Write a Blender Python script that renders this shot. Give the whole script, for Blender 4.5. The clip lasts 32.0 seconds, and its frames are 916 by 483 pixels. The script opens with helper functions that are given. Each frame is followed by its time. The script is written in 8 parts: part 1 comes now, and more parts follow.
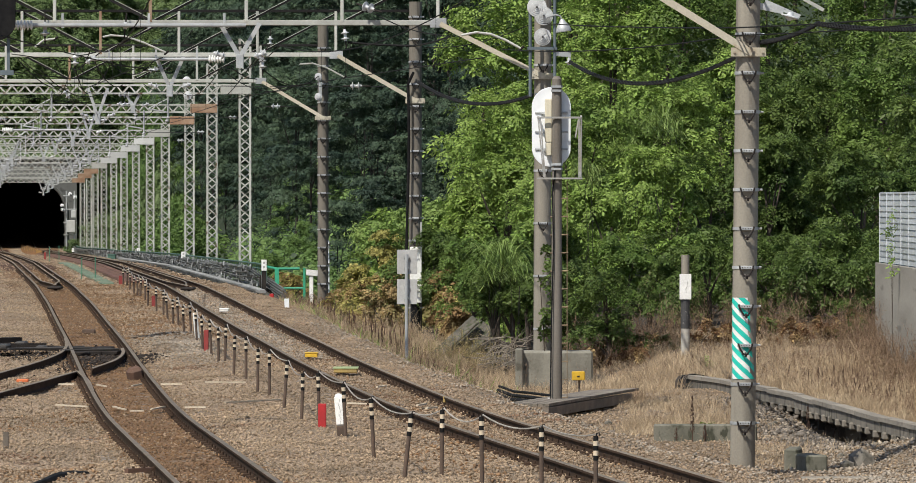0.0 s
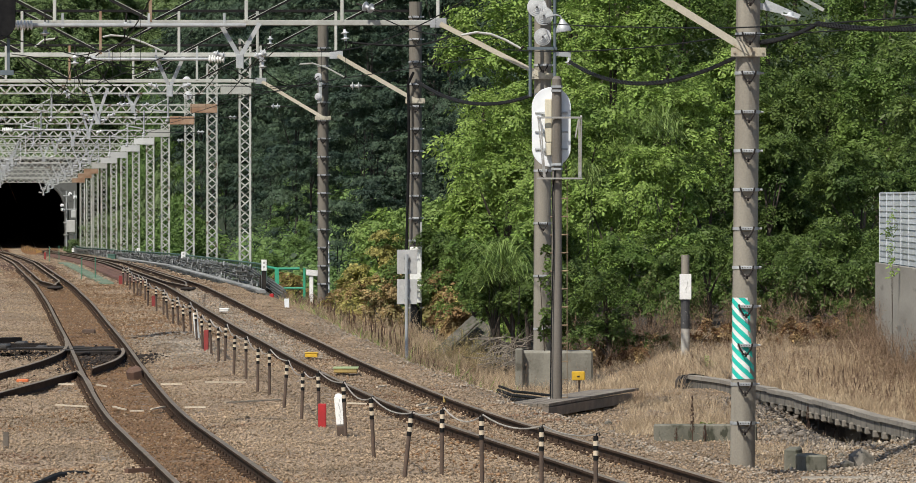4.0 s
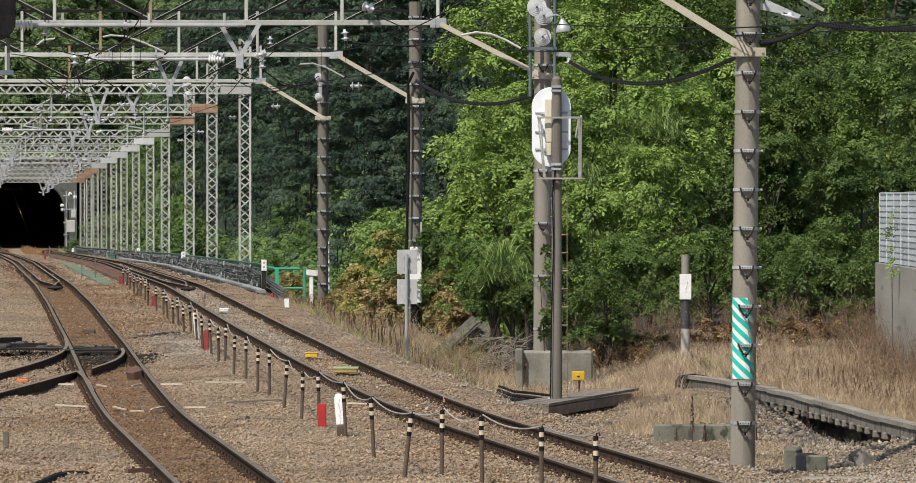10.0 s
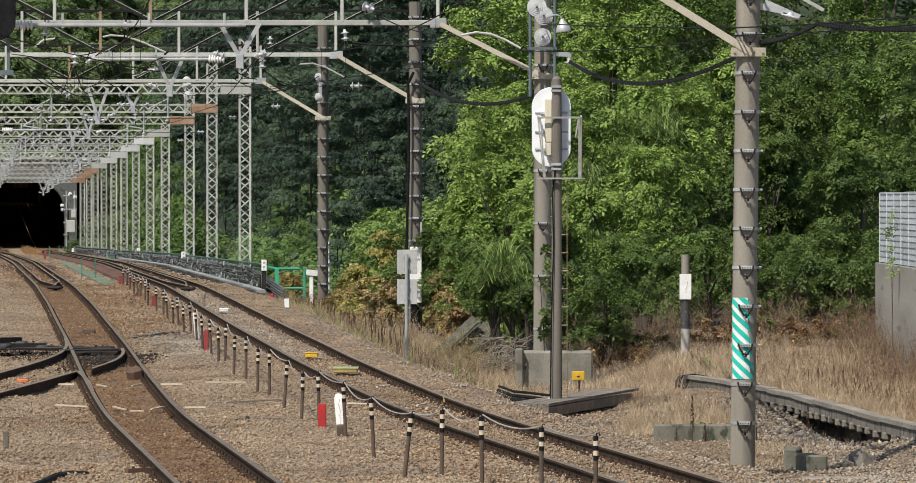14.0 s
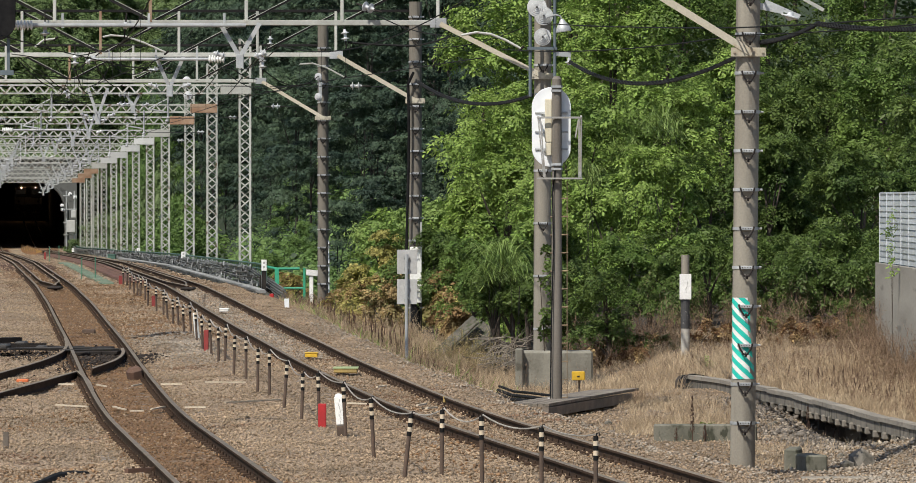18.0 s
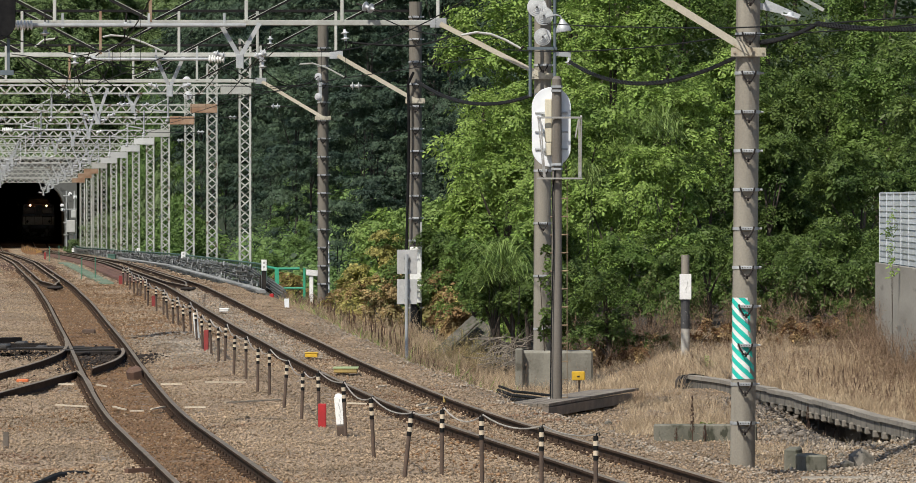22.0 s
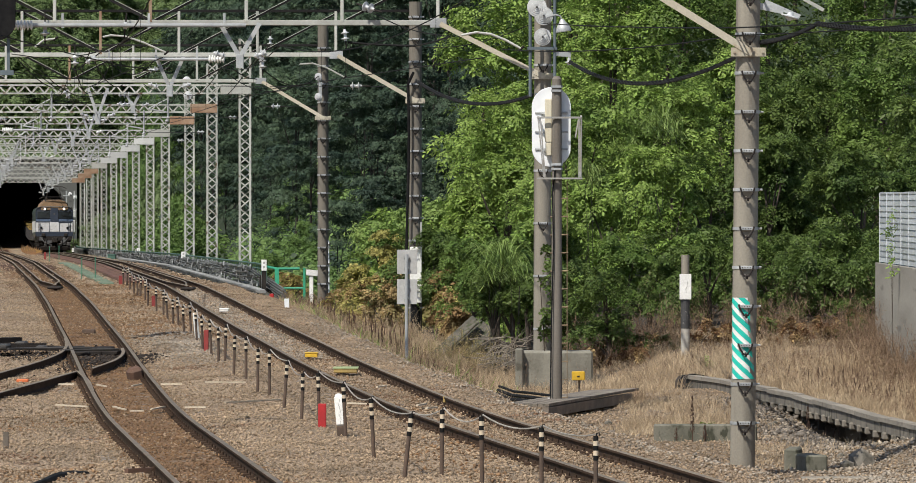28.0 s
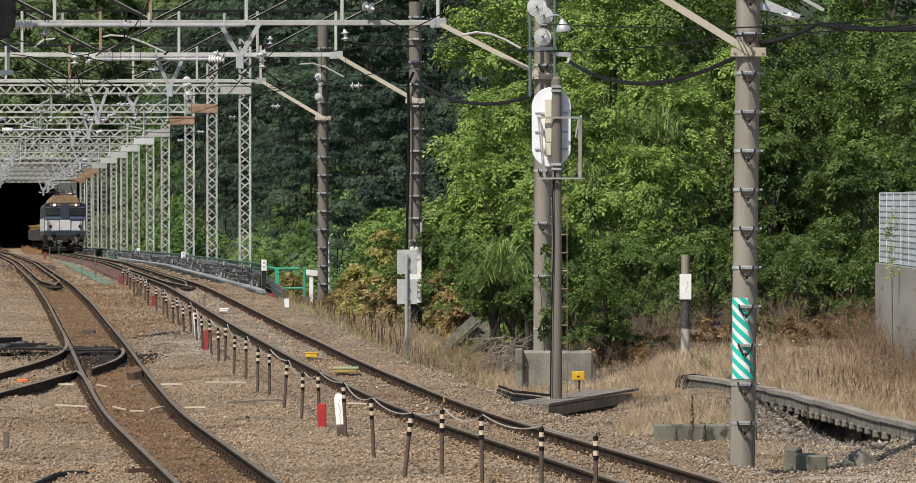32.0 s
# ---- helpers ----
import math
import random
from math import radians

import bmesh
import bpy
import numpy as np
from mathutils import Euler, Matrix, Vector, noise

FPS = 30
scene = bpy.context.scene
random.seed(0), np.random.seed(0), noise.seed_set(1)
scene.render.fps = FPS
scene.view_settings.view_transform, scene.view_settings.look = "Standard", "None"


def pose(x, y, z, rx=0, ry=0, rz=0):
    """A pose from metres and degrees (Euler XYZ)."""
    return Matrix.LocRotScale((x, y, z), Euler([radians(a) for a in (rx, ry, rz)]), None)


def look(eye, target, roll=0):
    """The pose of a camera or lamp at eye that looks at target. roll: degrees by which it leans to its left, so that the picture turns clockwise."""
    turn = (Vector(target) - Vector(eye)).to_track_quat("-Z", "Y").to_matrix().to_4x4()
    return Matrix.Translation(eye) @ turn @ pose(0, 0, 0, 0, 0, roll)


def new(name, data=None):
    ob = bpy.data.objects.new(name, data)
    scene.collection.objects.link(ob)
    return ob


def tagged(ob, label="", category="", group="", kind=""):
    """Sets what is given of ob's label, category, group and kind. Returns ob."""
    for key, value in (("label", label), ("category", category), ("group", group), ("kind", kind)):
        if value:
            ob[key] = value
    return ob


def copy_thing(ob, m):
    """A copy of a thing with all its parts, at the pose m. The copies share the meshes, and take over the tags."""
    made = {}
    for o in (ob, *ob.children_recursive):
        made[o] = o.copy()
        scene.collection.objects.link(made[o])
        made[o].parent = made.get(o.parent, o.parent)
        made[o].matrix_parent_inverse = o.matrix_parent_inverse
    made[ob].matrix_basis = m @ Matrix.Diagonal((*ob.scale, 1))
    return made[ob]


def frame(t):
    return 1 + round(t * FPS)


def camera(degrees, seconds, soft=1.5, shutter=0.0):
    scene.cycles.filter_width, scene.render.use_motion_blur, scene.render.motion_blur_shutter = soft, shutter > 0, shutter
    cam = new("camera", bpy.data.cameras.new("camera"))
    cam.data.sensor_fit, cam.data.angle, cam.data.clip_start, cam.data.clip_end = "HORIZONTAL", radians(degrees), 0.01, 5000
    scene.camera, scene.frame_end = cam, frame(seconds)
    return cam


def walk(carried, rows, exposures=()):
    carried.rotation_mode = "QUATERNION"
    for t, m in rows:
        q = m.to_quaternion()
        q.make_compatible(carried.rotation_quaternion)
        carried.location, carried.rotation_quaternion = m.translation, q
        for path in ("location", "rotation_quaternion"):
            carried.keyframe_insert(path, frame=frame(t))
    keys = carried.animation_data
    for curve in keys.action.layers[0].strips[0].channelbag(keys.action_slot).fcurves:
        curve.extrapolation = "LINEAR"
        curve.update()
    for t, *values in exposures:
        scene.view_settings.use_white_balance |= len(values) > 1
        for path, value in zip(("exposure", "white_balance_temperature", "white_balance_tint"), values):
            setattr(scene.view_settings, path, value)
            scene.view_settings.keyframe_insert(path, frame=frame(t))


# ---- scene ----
# One fixed camera at the platform's end, a long lens along the line.
cam = camera(8.966, 32.0, soft=0.85)
AIM = pose(0, 0, 3.0, 90 - 0.3896, 0, 0)
walk(cam, [(0, AIM), (32.0, AIM)])

# ---- sky, sun and exposure ----
SUN_AZ, SUN_EL = radians(-146), radians(53)  # azimuth clockwise from +y, height
scene.view_settings.exposure = 0.06
world = bpy.data.worlds.new("sky")
scene.world = world
world.use_nodes = True
sky = world.node_tree.nodes.new("ShaderNodeTexSky")
sky.sky_type, sky.sun_disc = "NISHITA", False
sky.sun_elevation, sky.sun_rotation = SUN_EL, SUN_AZ
background = world.node_tree.nodes["Background"]
background.inputs["Strength"].default_value = 0.10
world.node_tree.links.new(sky.outputs[0], background.inputs["Color"])
sun = new("sun", bpy.data.lights.new("sun", "SUN"))
sun.data.energy, sun.data.angle, sun.data.color = 5.0, radians(0.53), (1.0, 0.94, 0.84)
toward = Vector((math.sin(SUN_AZ) * math.cos(SUN_EL), math.cos(SUN_AZ) * math.cos(SUN_EL), math.sin(SUN_EL)))
sun.matrix_world = look(toward * 50, (0, 0, 0))


# ---- materials ----
def mat(name, a, b, rough=0.8, scale=2.0, fine=25.0, bump=0.3, metal=0.0, vary=0.15, island=0.0, leaf=0.0, stain=None, stain_at=0.6,
        depth=0.02, world_space=False, gloss=0.5, streak=0.0, cells=0.0):
    """Two-tone noise with finer grain, bump, a spread of brightness per object or per island, and stains, drawn out where streak is given. cells: crushed stone, so many grains a metre."""
    m = bpy.data.materials.new(name)
    m.use_nodes = True
    nt = m.node_tree
    n, l = nt.nodes, nt.links
    shader = n["Principled BSDF"]
    if world_space:
        where = n.new("ShaderNodeNewGeometry").outputs["Position"]
    else:
        where = n.new("ShaderNodeTexCoord").outputs["Object"]
    broad = where
    if streak:
        pull = n.new("ShaderNodeVectorMath")
        pull.operation = "MULTIPLY"
        pull.inputs[1].default_value = streak if isinstance(streak, tuple) else (1, 1, streak)
        l.new(where, pull.inputs[0])
        broad = pull.outputs[0]
    big, small = n.new("ShaderNodeTexNoise"), n.new("ShaderNodeTexNoise")
    for tex, s, d, p in ((big, scale, 4, broad), (small, fine, 3, where)):
        l.new(p, tex.inputs["Vector"])
        tex.inputs["Scale"].default_value, tex.inputs["Detail"].default_value = s, d
    ramp = n.new("ShaderNodeMapRange")
    ramp.inputs["From Min"].default_value, ramp.inputs["From Max"].default_value = 0.35, 0.65
    l.new(big.outputs["Fac"], ramp.inputs["Value"])
    mix = n.new("ShaderNodeMix")
    mix.data_type = "RGBA"
    mix.inputs["A"].default_value, mix.inputs["B"].default_value = (*a, 1), (*b, 1)
    l.new(ramp.outputs[0], mix.inputs["Factor"])
    out = mix.outputs["Result"]
    if stain:
        spots = n.new("ShaderNodeTexNoise")
        spots.inputs["Scale"].default_value, spots.inputs["Detail"].default_value = scale * 2.3, 5
        l.new(broad, spots.inputs["Vector"])
        cut = n.new("ShaderNodeMapRange")
        cut.inputs["From Min"].default_value, cut.inputs["From Max"].default_value = stain_at, stain_at + 0.1
        l.new(spots.outputs["Fac"], cut.inputs["Value"])
        over = n.new("ShaderNodeMix")
        over.data_type = "RGBA"
        over.inputs["B"].default_value = (*stain, 1)
        l.new(cut.outputs[0], over.inputs["Factor"])
        l.new(out, over.inputs["A"])
        out = over.outputs["Result"]
    tone = n.new("ShaderNodeHueSaturation")
    value = n.new("ShaderNodeMapRange")
    value.inputs["To Min"].default_value, value.inputs["To Max"].default_value = 0.78, 1.22
    l.new(small.outputs["Fac"], value.inputs["Value"])
    spread = n.new("ShaderNodeMath")
    spread.operation = "MULTIPLY_ADD"
    if island:
        l.new(n.new("ShaderNodeNewGeometry").outputs["Random Per Island"], spread.inputs[0])
    else:
        l.new(n.new("ShaderNodeObjectInfo").outputs["Random"], spread.inputs[0])
    amount = island or vary
    spread.inputs[1].default_value, spread.inputs[2].default_value = 2 * amount, 1 - amount
    times = n.new("ShaderNodeMath")
    times.operation = "MULTIPLY"
    l.new(value.outputs[0], times.inputs[0])
    l.new(spread.outputs[0], times.inputs[1])
    factor, relief = times.outputs[0], small.outputs["Fac"]
    if cells:
        crumbs = n.new("ShaderNodeTexVoronoi")
        crumbs.inputs["Scale"].default_value = cells
        l.new(where, crumbs.inputs["Vector"])
        # Shade in the gaps between grains, multiplied into the colour.
        shade = n.new("ShaderNodeMapRange")
        shade.inputs["From Max"].default_value = 0.75
        shade.inputs["To Min"].default_value, shade.inputs["To Max"].default_value = 1.35, 0.5
        l.new(crumbs.outputs["Distance"], shade.inputs["Value"])
        each = n.new("ShaderNodeSeparateColor")
        l.new(crumbs.outputs["Color"], each.inputs[0])
        wide = n.new("ShaderNodeMath")
        wide.operation, wide.inputs[1].default_value, wide.inputs[2].default_value = "MULTIPLY_ADD", 0.7, 0.62
        l.new(each.outputs[0], wide.inputs[0])
        for part_value in (shade.outputs[0], wide.outputs[0]):
            more = n.new("ShaderNodeMath")
            more.operation = "MULTIPLY"
            l.new(factor, more.inputs[0])
            l.new(part_value, more.inputs[1])
            factor = more.outputs[0]
        relief = shade.outputs[0]
    l.new(factor, tone.inputs["Value"])
    l.new(out, tone.inputs["Color"])
    l.new(tone.outputs[0], shader.inputs["Base Color"])
    shader.inputs["Roughness"].default_value, shader.inputs["Metallic"].default_value = rough, metal
    shader.inputs["Specular IOR Level"].default_value = gloss
    if bump:
        bumps = n.new("ShaderNodeBump")
        bumps.inputs["Strength"].default_value, bumps.inputs["Distance"].default_value = bump, depth
        l.new(relief, bumps.inputs["Height"])
        l.new(bumps.outputs[0], shader.inputs["Normal"])
    if leaf:
        glow = n.new("ShaderNodeBsdfTranslucent")
        l.new(tone.outputs[0], glow.inputs["Color"])
        both = n.new("ShaderNodeMixShader")
        both.inputs[0].default_value = leaf
        l.new(shader.outputs[0], both.inputs[1])
        l.new(glow.outputs[0], both.inputs[2])
        l.new(both.outputs[0], n["Material Output"].inputs["Surface"])
    return m


def lamp_mat(name, colour, strength):
    m = bpy.data.materials.new(name)
    m.use_nodes = True
    shader = m.node_tree.nodes["Principled BSDF"]
    shader.inputs["Base Color"].default_value = (*colour, 1)
    shader.inputs["Emission Color"].default_value = (*colour, 1)
    shader.inputs["Emission Strength"].default_value = strength
    return m


HILLGREEN = mat("hillside_grass", (0.07, 0.115, 0.042), (0.105, 0.155, 0.058), 0.95, 0.3, 6, 0.9, depth=0.1, world_space=True)
BALLAST = mat("ballast", (0.40, 0.298, 0.20), (0.285, 0.212, 0.142), 0.95, 0.35, 14, 0.9, stain=(0.17, 0.10, 0.06), stain_at=0.62, depth=0.03, world_space=True, cells=26)
STONE = mat("ballast_stone", (0.375, 0.28, 0.187), (0.24, 0.178, 0.119), 0.95, 0.22, 30, 0.4, island=0.4, stain=(0.2, 0.12, 0.075), stain_at=0.6, world_space=True)
STONE_GREY = mat("grey_stone", (0.36, 0.31, 0.25), (0.25, 0.21, 0.165), 0.95, 0.8, 30, 0.4, island=0.3, world_space=True)
STONE_RUST = mat("rusty_stone", (0.25, 0.148, 0.075), (0.165, 0.10, 0.055), 0.95, 0.8, 30, 0.4, island=0.4, world_space=True)
RUSTBED = mat("rusty_fines", (0.285, 0.165, 0.082), (0.205, 0.12, 0.062), 0.95, 0.6, 22, 0.9, stain=(0.07, 0.05, 0.035), stain_at=0.6, depth=0.03, world_space=True, cells=32)
EARTH = mat("earth", (0.21, 0.158, 0.105), (0.135, 0.10, 0.067), 0.95, 0.4, 8, 0.8, depth=0.05, world_space=True)
# Leaf litter darkened: shade under the thicket is put into its colour.
LITTER_SHADE = mat("leaf_litter_shade", (0.045, 0.034, 0.024), (0.026, 0.022, 0.016), 0.95, 0.8, 9, 0.9, depth=0.06, world_space=True)
# Floor of the woods, its colour darkened to stand in for tree shade.
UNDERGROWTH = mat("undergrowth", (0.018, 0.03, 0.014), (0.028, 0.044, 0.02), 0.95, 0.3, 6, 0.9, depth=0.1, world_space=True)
OLDCONCRETE = mat("old_concrete", (0.20, 0.18, 0.15), (0.135, 0.122, 0.102), 0.9, 2.2, 25, 0.4, stain=(0.075, 0.07, 0.056), stain_at=0.53, streak=0.4)
POLE = mat("spun_concrete", (0.252, 0.232, 0.192), (0.18, 0.163, 0.134), 0.85, 4.0, 40, 0.2, vary=0.1, stain=(0.15, 0.135, 0.112), stain_at=0.58, streak=0.1)
POLE_OLD = mat("weathered_spun_concrete", (0.165, 0.15, 0.125), (0.125, 0.113, 0.094), 0.9, 4.0, 40, 0.25, stain=(0.09, 0.08, 0.066), stain_at=0.56, streak=0.1)
RUST = mat("rail_rust", (0.07, 0.045, 0.031), (0.045, 0.031, 0.023), 0.9, 3, 40, 0.2, vary=0.1, gloss=0.1)
RAILTOP = mat("rail_head", (0.23, 0.18, 0.13), (0.15, 0.118, 0.086), 0.5, 3, 60, 0.08, metal=0.15)
# Tunnel rails only: the orange of the headlight glints is put into the colour.
POLISHED = mat("polished_rail_head", (0.72, 0.50, 0.34), (0.62, 0.41, 0.27), 0.13, 3, 60, 0.0, metal=1.0)
STEEL = mat("galvanised_steel", (0.44, 0.455, 0.46), (0.33, 0.345, 0.355), 0.5, 3, 40, 0.1, metal=0.25)
PALE = mat("faded_cream_paint", (0.445, 0.45, 0.415), (0.345, 0.352, 0.322), 0.65, 2.0, 30, 0.15, stain=(0.24, 0.16, 0.105), stain_at=0.69)
# Rust stains, made denser and darker to stand in for shade inside the lattice.
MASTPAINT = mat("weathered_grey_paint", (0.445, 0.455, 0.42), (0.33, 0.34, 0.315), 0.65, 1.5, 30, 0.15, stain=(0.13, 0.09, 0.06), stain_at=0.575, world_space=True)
PALERUST = mat("rust_bleeding_cream_paint", (0.46, 0.425, 0.34), (0.40, 0.36, 0.275), 0.7, 1.2, 30, 0.15, stain=(0.31, 0.235, 0.155), stain_at=0.63)
BLACKSTEEL = mat("near_black_steel", (0.017, 0.016, 0.016), (0.011, 0.0105, 0.0105), 0.8, 3, 40, 0.1, gloss=0.2)
DARKSTEEL = mat("dark_weathered_steel", (0.036, 0.031, 0.028), (0.024, 0.021, 0.02), 0.85, 3, 40, 0.15, gloss=0.15)
RUSTPLATE = mat("rusted_plate", (0.235, 0.135, 0.08), (0.33, 0.24, 0.165), 0.8, 2, 30, 0.2)
PORCELAIN = mat("white_porcelain", (0.53, 0.545, 0.56), (0.42, 0.435, 0.45), 0.2, 6, 30, 0.02)
GLAZED = mat("glazed_porcelain", (0.52, 0.53, 0.53), (0.40, 0.41, 0.41), 0.3, 6, 30, 0.02)
WHITE = mat("white_paint", (0.80, 0.80, 0.78), (0.70, 0.70, 0.68), 0.5, 3, 30, 0.05)
GREYBOX = mat("grey_paint", (0.46, 0.46, 0.45), (0.38, 0.38, 0.37), 0.5, 3, 30, 0.05)
CREAM = mat("cream_box_paint", (0.62, 0.57, 0.44), (0.52, 0.48, 0.37), 0.5, 3, 30, 0.05)
BLACK = mat("black_rubber", (0.010, 0.010, 0.011), (0.018, 0.018, 0.018), 0.95, 5, 40, 0.2, gloss=0.1)
BLUEGREY = mat("blue_grey_paint", (0.11, 0.14, 0.16), (0.085, 0.11, 0.125), 0.6, 3, 30, 0.1)
RED = mat("red_paint", (0.42, 0.022, 0.025), (0.33, 0.02, 0.022), 0.5, 4, 30, 0.08)
DULLRED = mat("faded_red_paint", (0.25, 0.035, 0.03), (0.2, 0.03, 0.028), 0.6, 4, 30, 0.08)
YELLOW = mat("yellow_paint", (0.68, 0.42, 0.03), (0.58, 0.35, 0.03), 0.5, 4, 30, 0.08)
DIRTYYELLOW = mat("dirty_yellow_paint", (0.40, 0.28, 0.09), (0.30, 0.22, 0.08), 0.7, 6, 30, 0.1)
BRIGHTORANGE = mat("bright_orange_paint", (0.62, 0.16, 0.05), (0.50, 0.13, 0.045), 0.6, 4, 30, 0.08)
GREEN = mat("green_paint", (0.045, 0.35, 0.205), (0.035, 0.28, 0.165), 0.45, 3, 30, 0.05)
DULLGREEN = mat("dull_green_paint", (0.075, 0.155, 0.12), (0.055, 0.12, 0.095), 0.6, 3, 30, 0.1)
TEAL = mat("teal_tape", (0.02, 0.50, 0.40), (0.018, 0.44, 0.36), 0.4, 4, 30, 0.03)
POSTBROWN = mat("rusty_post", (0.10, 0.066, 0.047), (0.065, 0.046, 0.035), 0.8, 6, 40, 0.2)
ROPE = mat("grey_rope", (0.34, 0.32, 0.29), (0.25, 0.235, 0.21), 0.9, 10, 80, 0.2)
WOOD = mat("weathered_wood", (0.21, 0.175, 0.14), (0.13, 0.11, 0.09), 0.85, 3, 40, 0.4, vary=0.25)
CABLE = mat("cable_sheath", (0.007, 0.0075, 0.008), (0.014, 0.0145, 0.015), 0.8, 3, 20, 0.3, gloss=0.2)
# Greyer than CABLE: highlights along the bundles are put into the colour.
RACKCABLE = mat("highlit_cable_sheath", (0.075, 0.08, 0.077), (0.17, 0.175, 0.165), 0.6, 1.2, 14, 0.4)
LEAF = mat("leaf", (0.093, 0.162, 0.038), (0.19, 0.278, 0.07), 0.5, 0.5, 3, 0, island=0.4, leaf=0.42, gloss=0.22)
LEAF_DEEP = mat("deep_green_leaf", (0.072, 0.12, 0.031), (0.152, 0.212, 0.056), 0.45, 0.5, 3, 0, island=0.4, leaf=0.4, gloss=0.22)
# Dark evergreen, with light and dark masses and blue haze put into the colour.
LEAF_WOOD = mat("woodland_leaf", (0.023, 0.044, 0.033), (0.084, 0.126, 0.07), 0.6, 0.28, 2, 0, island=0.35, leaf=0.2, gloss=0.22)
LEAF_DRY = mat("browning_leaf", (0.38, 0.29, 0.15), (0.26, 0.235, 0.10), 0.7, 0.9, 4, 0, island=0.5, leaf=0.3, gloss=0.22)
LEAF_LIME = mat("lime_leaf", (0.186, 0.284, 0.064), (0.25, 0.35, 0.086), 0.5, 0.6, 3, 0, island=0.4, leaf=0.35, gloss=0.22)
LEAF_YELLOW = mat("yellow_green_leaf", (0.44, 0.39, 0.14), (0.29, 0.29, 0.09), 0.6, 0.9, 4, 0, island=0.4, leaf=0.35, gloss=0.22)
LEAF_DEAD = mat("dead_leaf", (0.21, 0.13, 0.06), (0.37, 0.27, 0.13), 0.8, 0.9, 4, 0, island=0.4, leaf=0.2, gloss=0.22)
LEAF_BANK = mat("bank_leaf", (0.092, 0.165, 0.046), (0.138, 0.215, 0.062), 0.55, 0.3, 2, 0, island=0.3, leaf=0.35, gloss=0.22)
LEAF_PALE = mat("pale_leaf", (0.19, 0.29, 0.08), (0.26, 0.35, 0.11), 0.5, 0.6, 3, 0, island=0.35, leaf=0.35, gloss=0.22)
LEAF_VINE = mat("vine_leaf", (0.118, 0.20, 0.062), (0.172, 0.262, 0.085), 0.55, 0.3, 2, 0, island=0.35, leaf=0.35, gloss=0.22)
LEAF_HILL = mat("hill_leaf", (0.115, 0.172, 0.068), (0.165, 0.226, 0.092), 0.55, 0.3, 2, 0, island=0.45, leaf=0.35, gloss=0.22)
LEAF_RED = mat("reddened_leaf", (0.20, 0.09, 0.05), (0.13, 0.10, 0.045), 0.7, 0.9, 4, 0, island=0.4, leaf=0.25, gloss=0.2)
STRAW = mat("dry_grass", (0.56, 0.445, 0.30), (0.32, 0.235, 0.15), 0.9, 0.7, 5, 0, island=0.4, leaf=0.25)
STRAW_RED = mat("reddish_dry_weed", (0.165, 0.105, 0.072), (0.25, 0.175, 0.11), 0.9, 0.7, 5, 0, island=0.4, leaf=0.2)
# Darker copy of the bark: woodland shade is put into its colour.
BARK_DARK = mat("dark_bark", (0.03, 0.026, 0.022), (0.018, 0.016, 0.014), 0.95, 3, 30, 0.6)
BARK = mat("bark", (0.085, 0.065, 0.05), (0.05, 0.04, 0.032), 0.95, 3, 30, 0.6)
GLASS = mat("dark_window_glass", (0.015, 0.02, 0.025), (0.02, 0.025, 0.03), 0.08, 3, 10, 0)
NAVY = mat("navy_blue_paint", (0.03, 0.039, 0.06), (0.024, 0.032, 0.05), 0.4, 3, 30, 0.03, stain=(0.06, 0.055, 0.06), stain_at=0.66)
TUNNEL = mat("tunnel_lining", (0.26, 0.27, 0.29), (0.19, 0.20, 0.22), 0.95, 0.7, 8, 0.4)
HEADLIGHT = lamp_mat("headlight_glow", (1.0, 0.58, 0.25), 170)


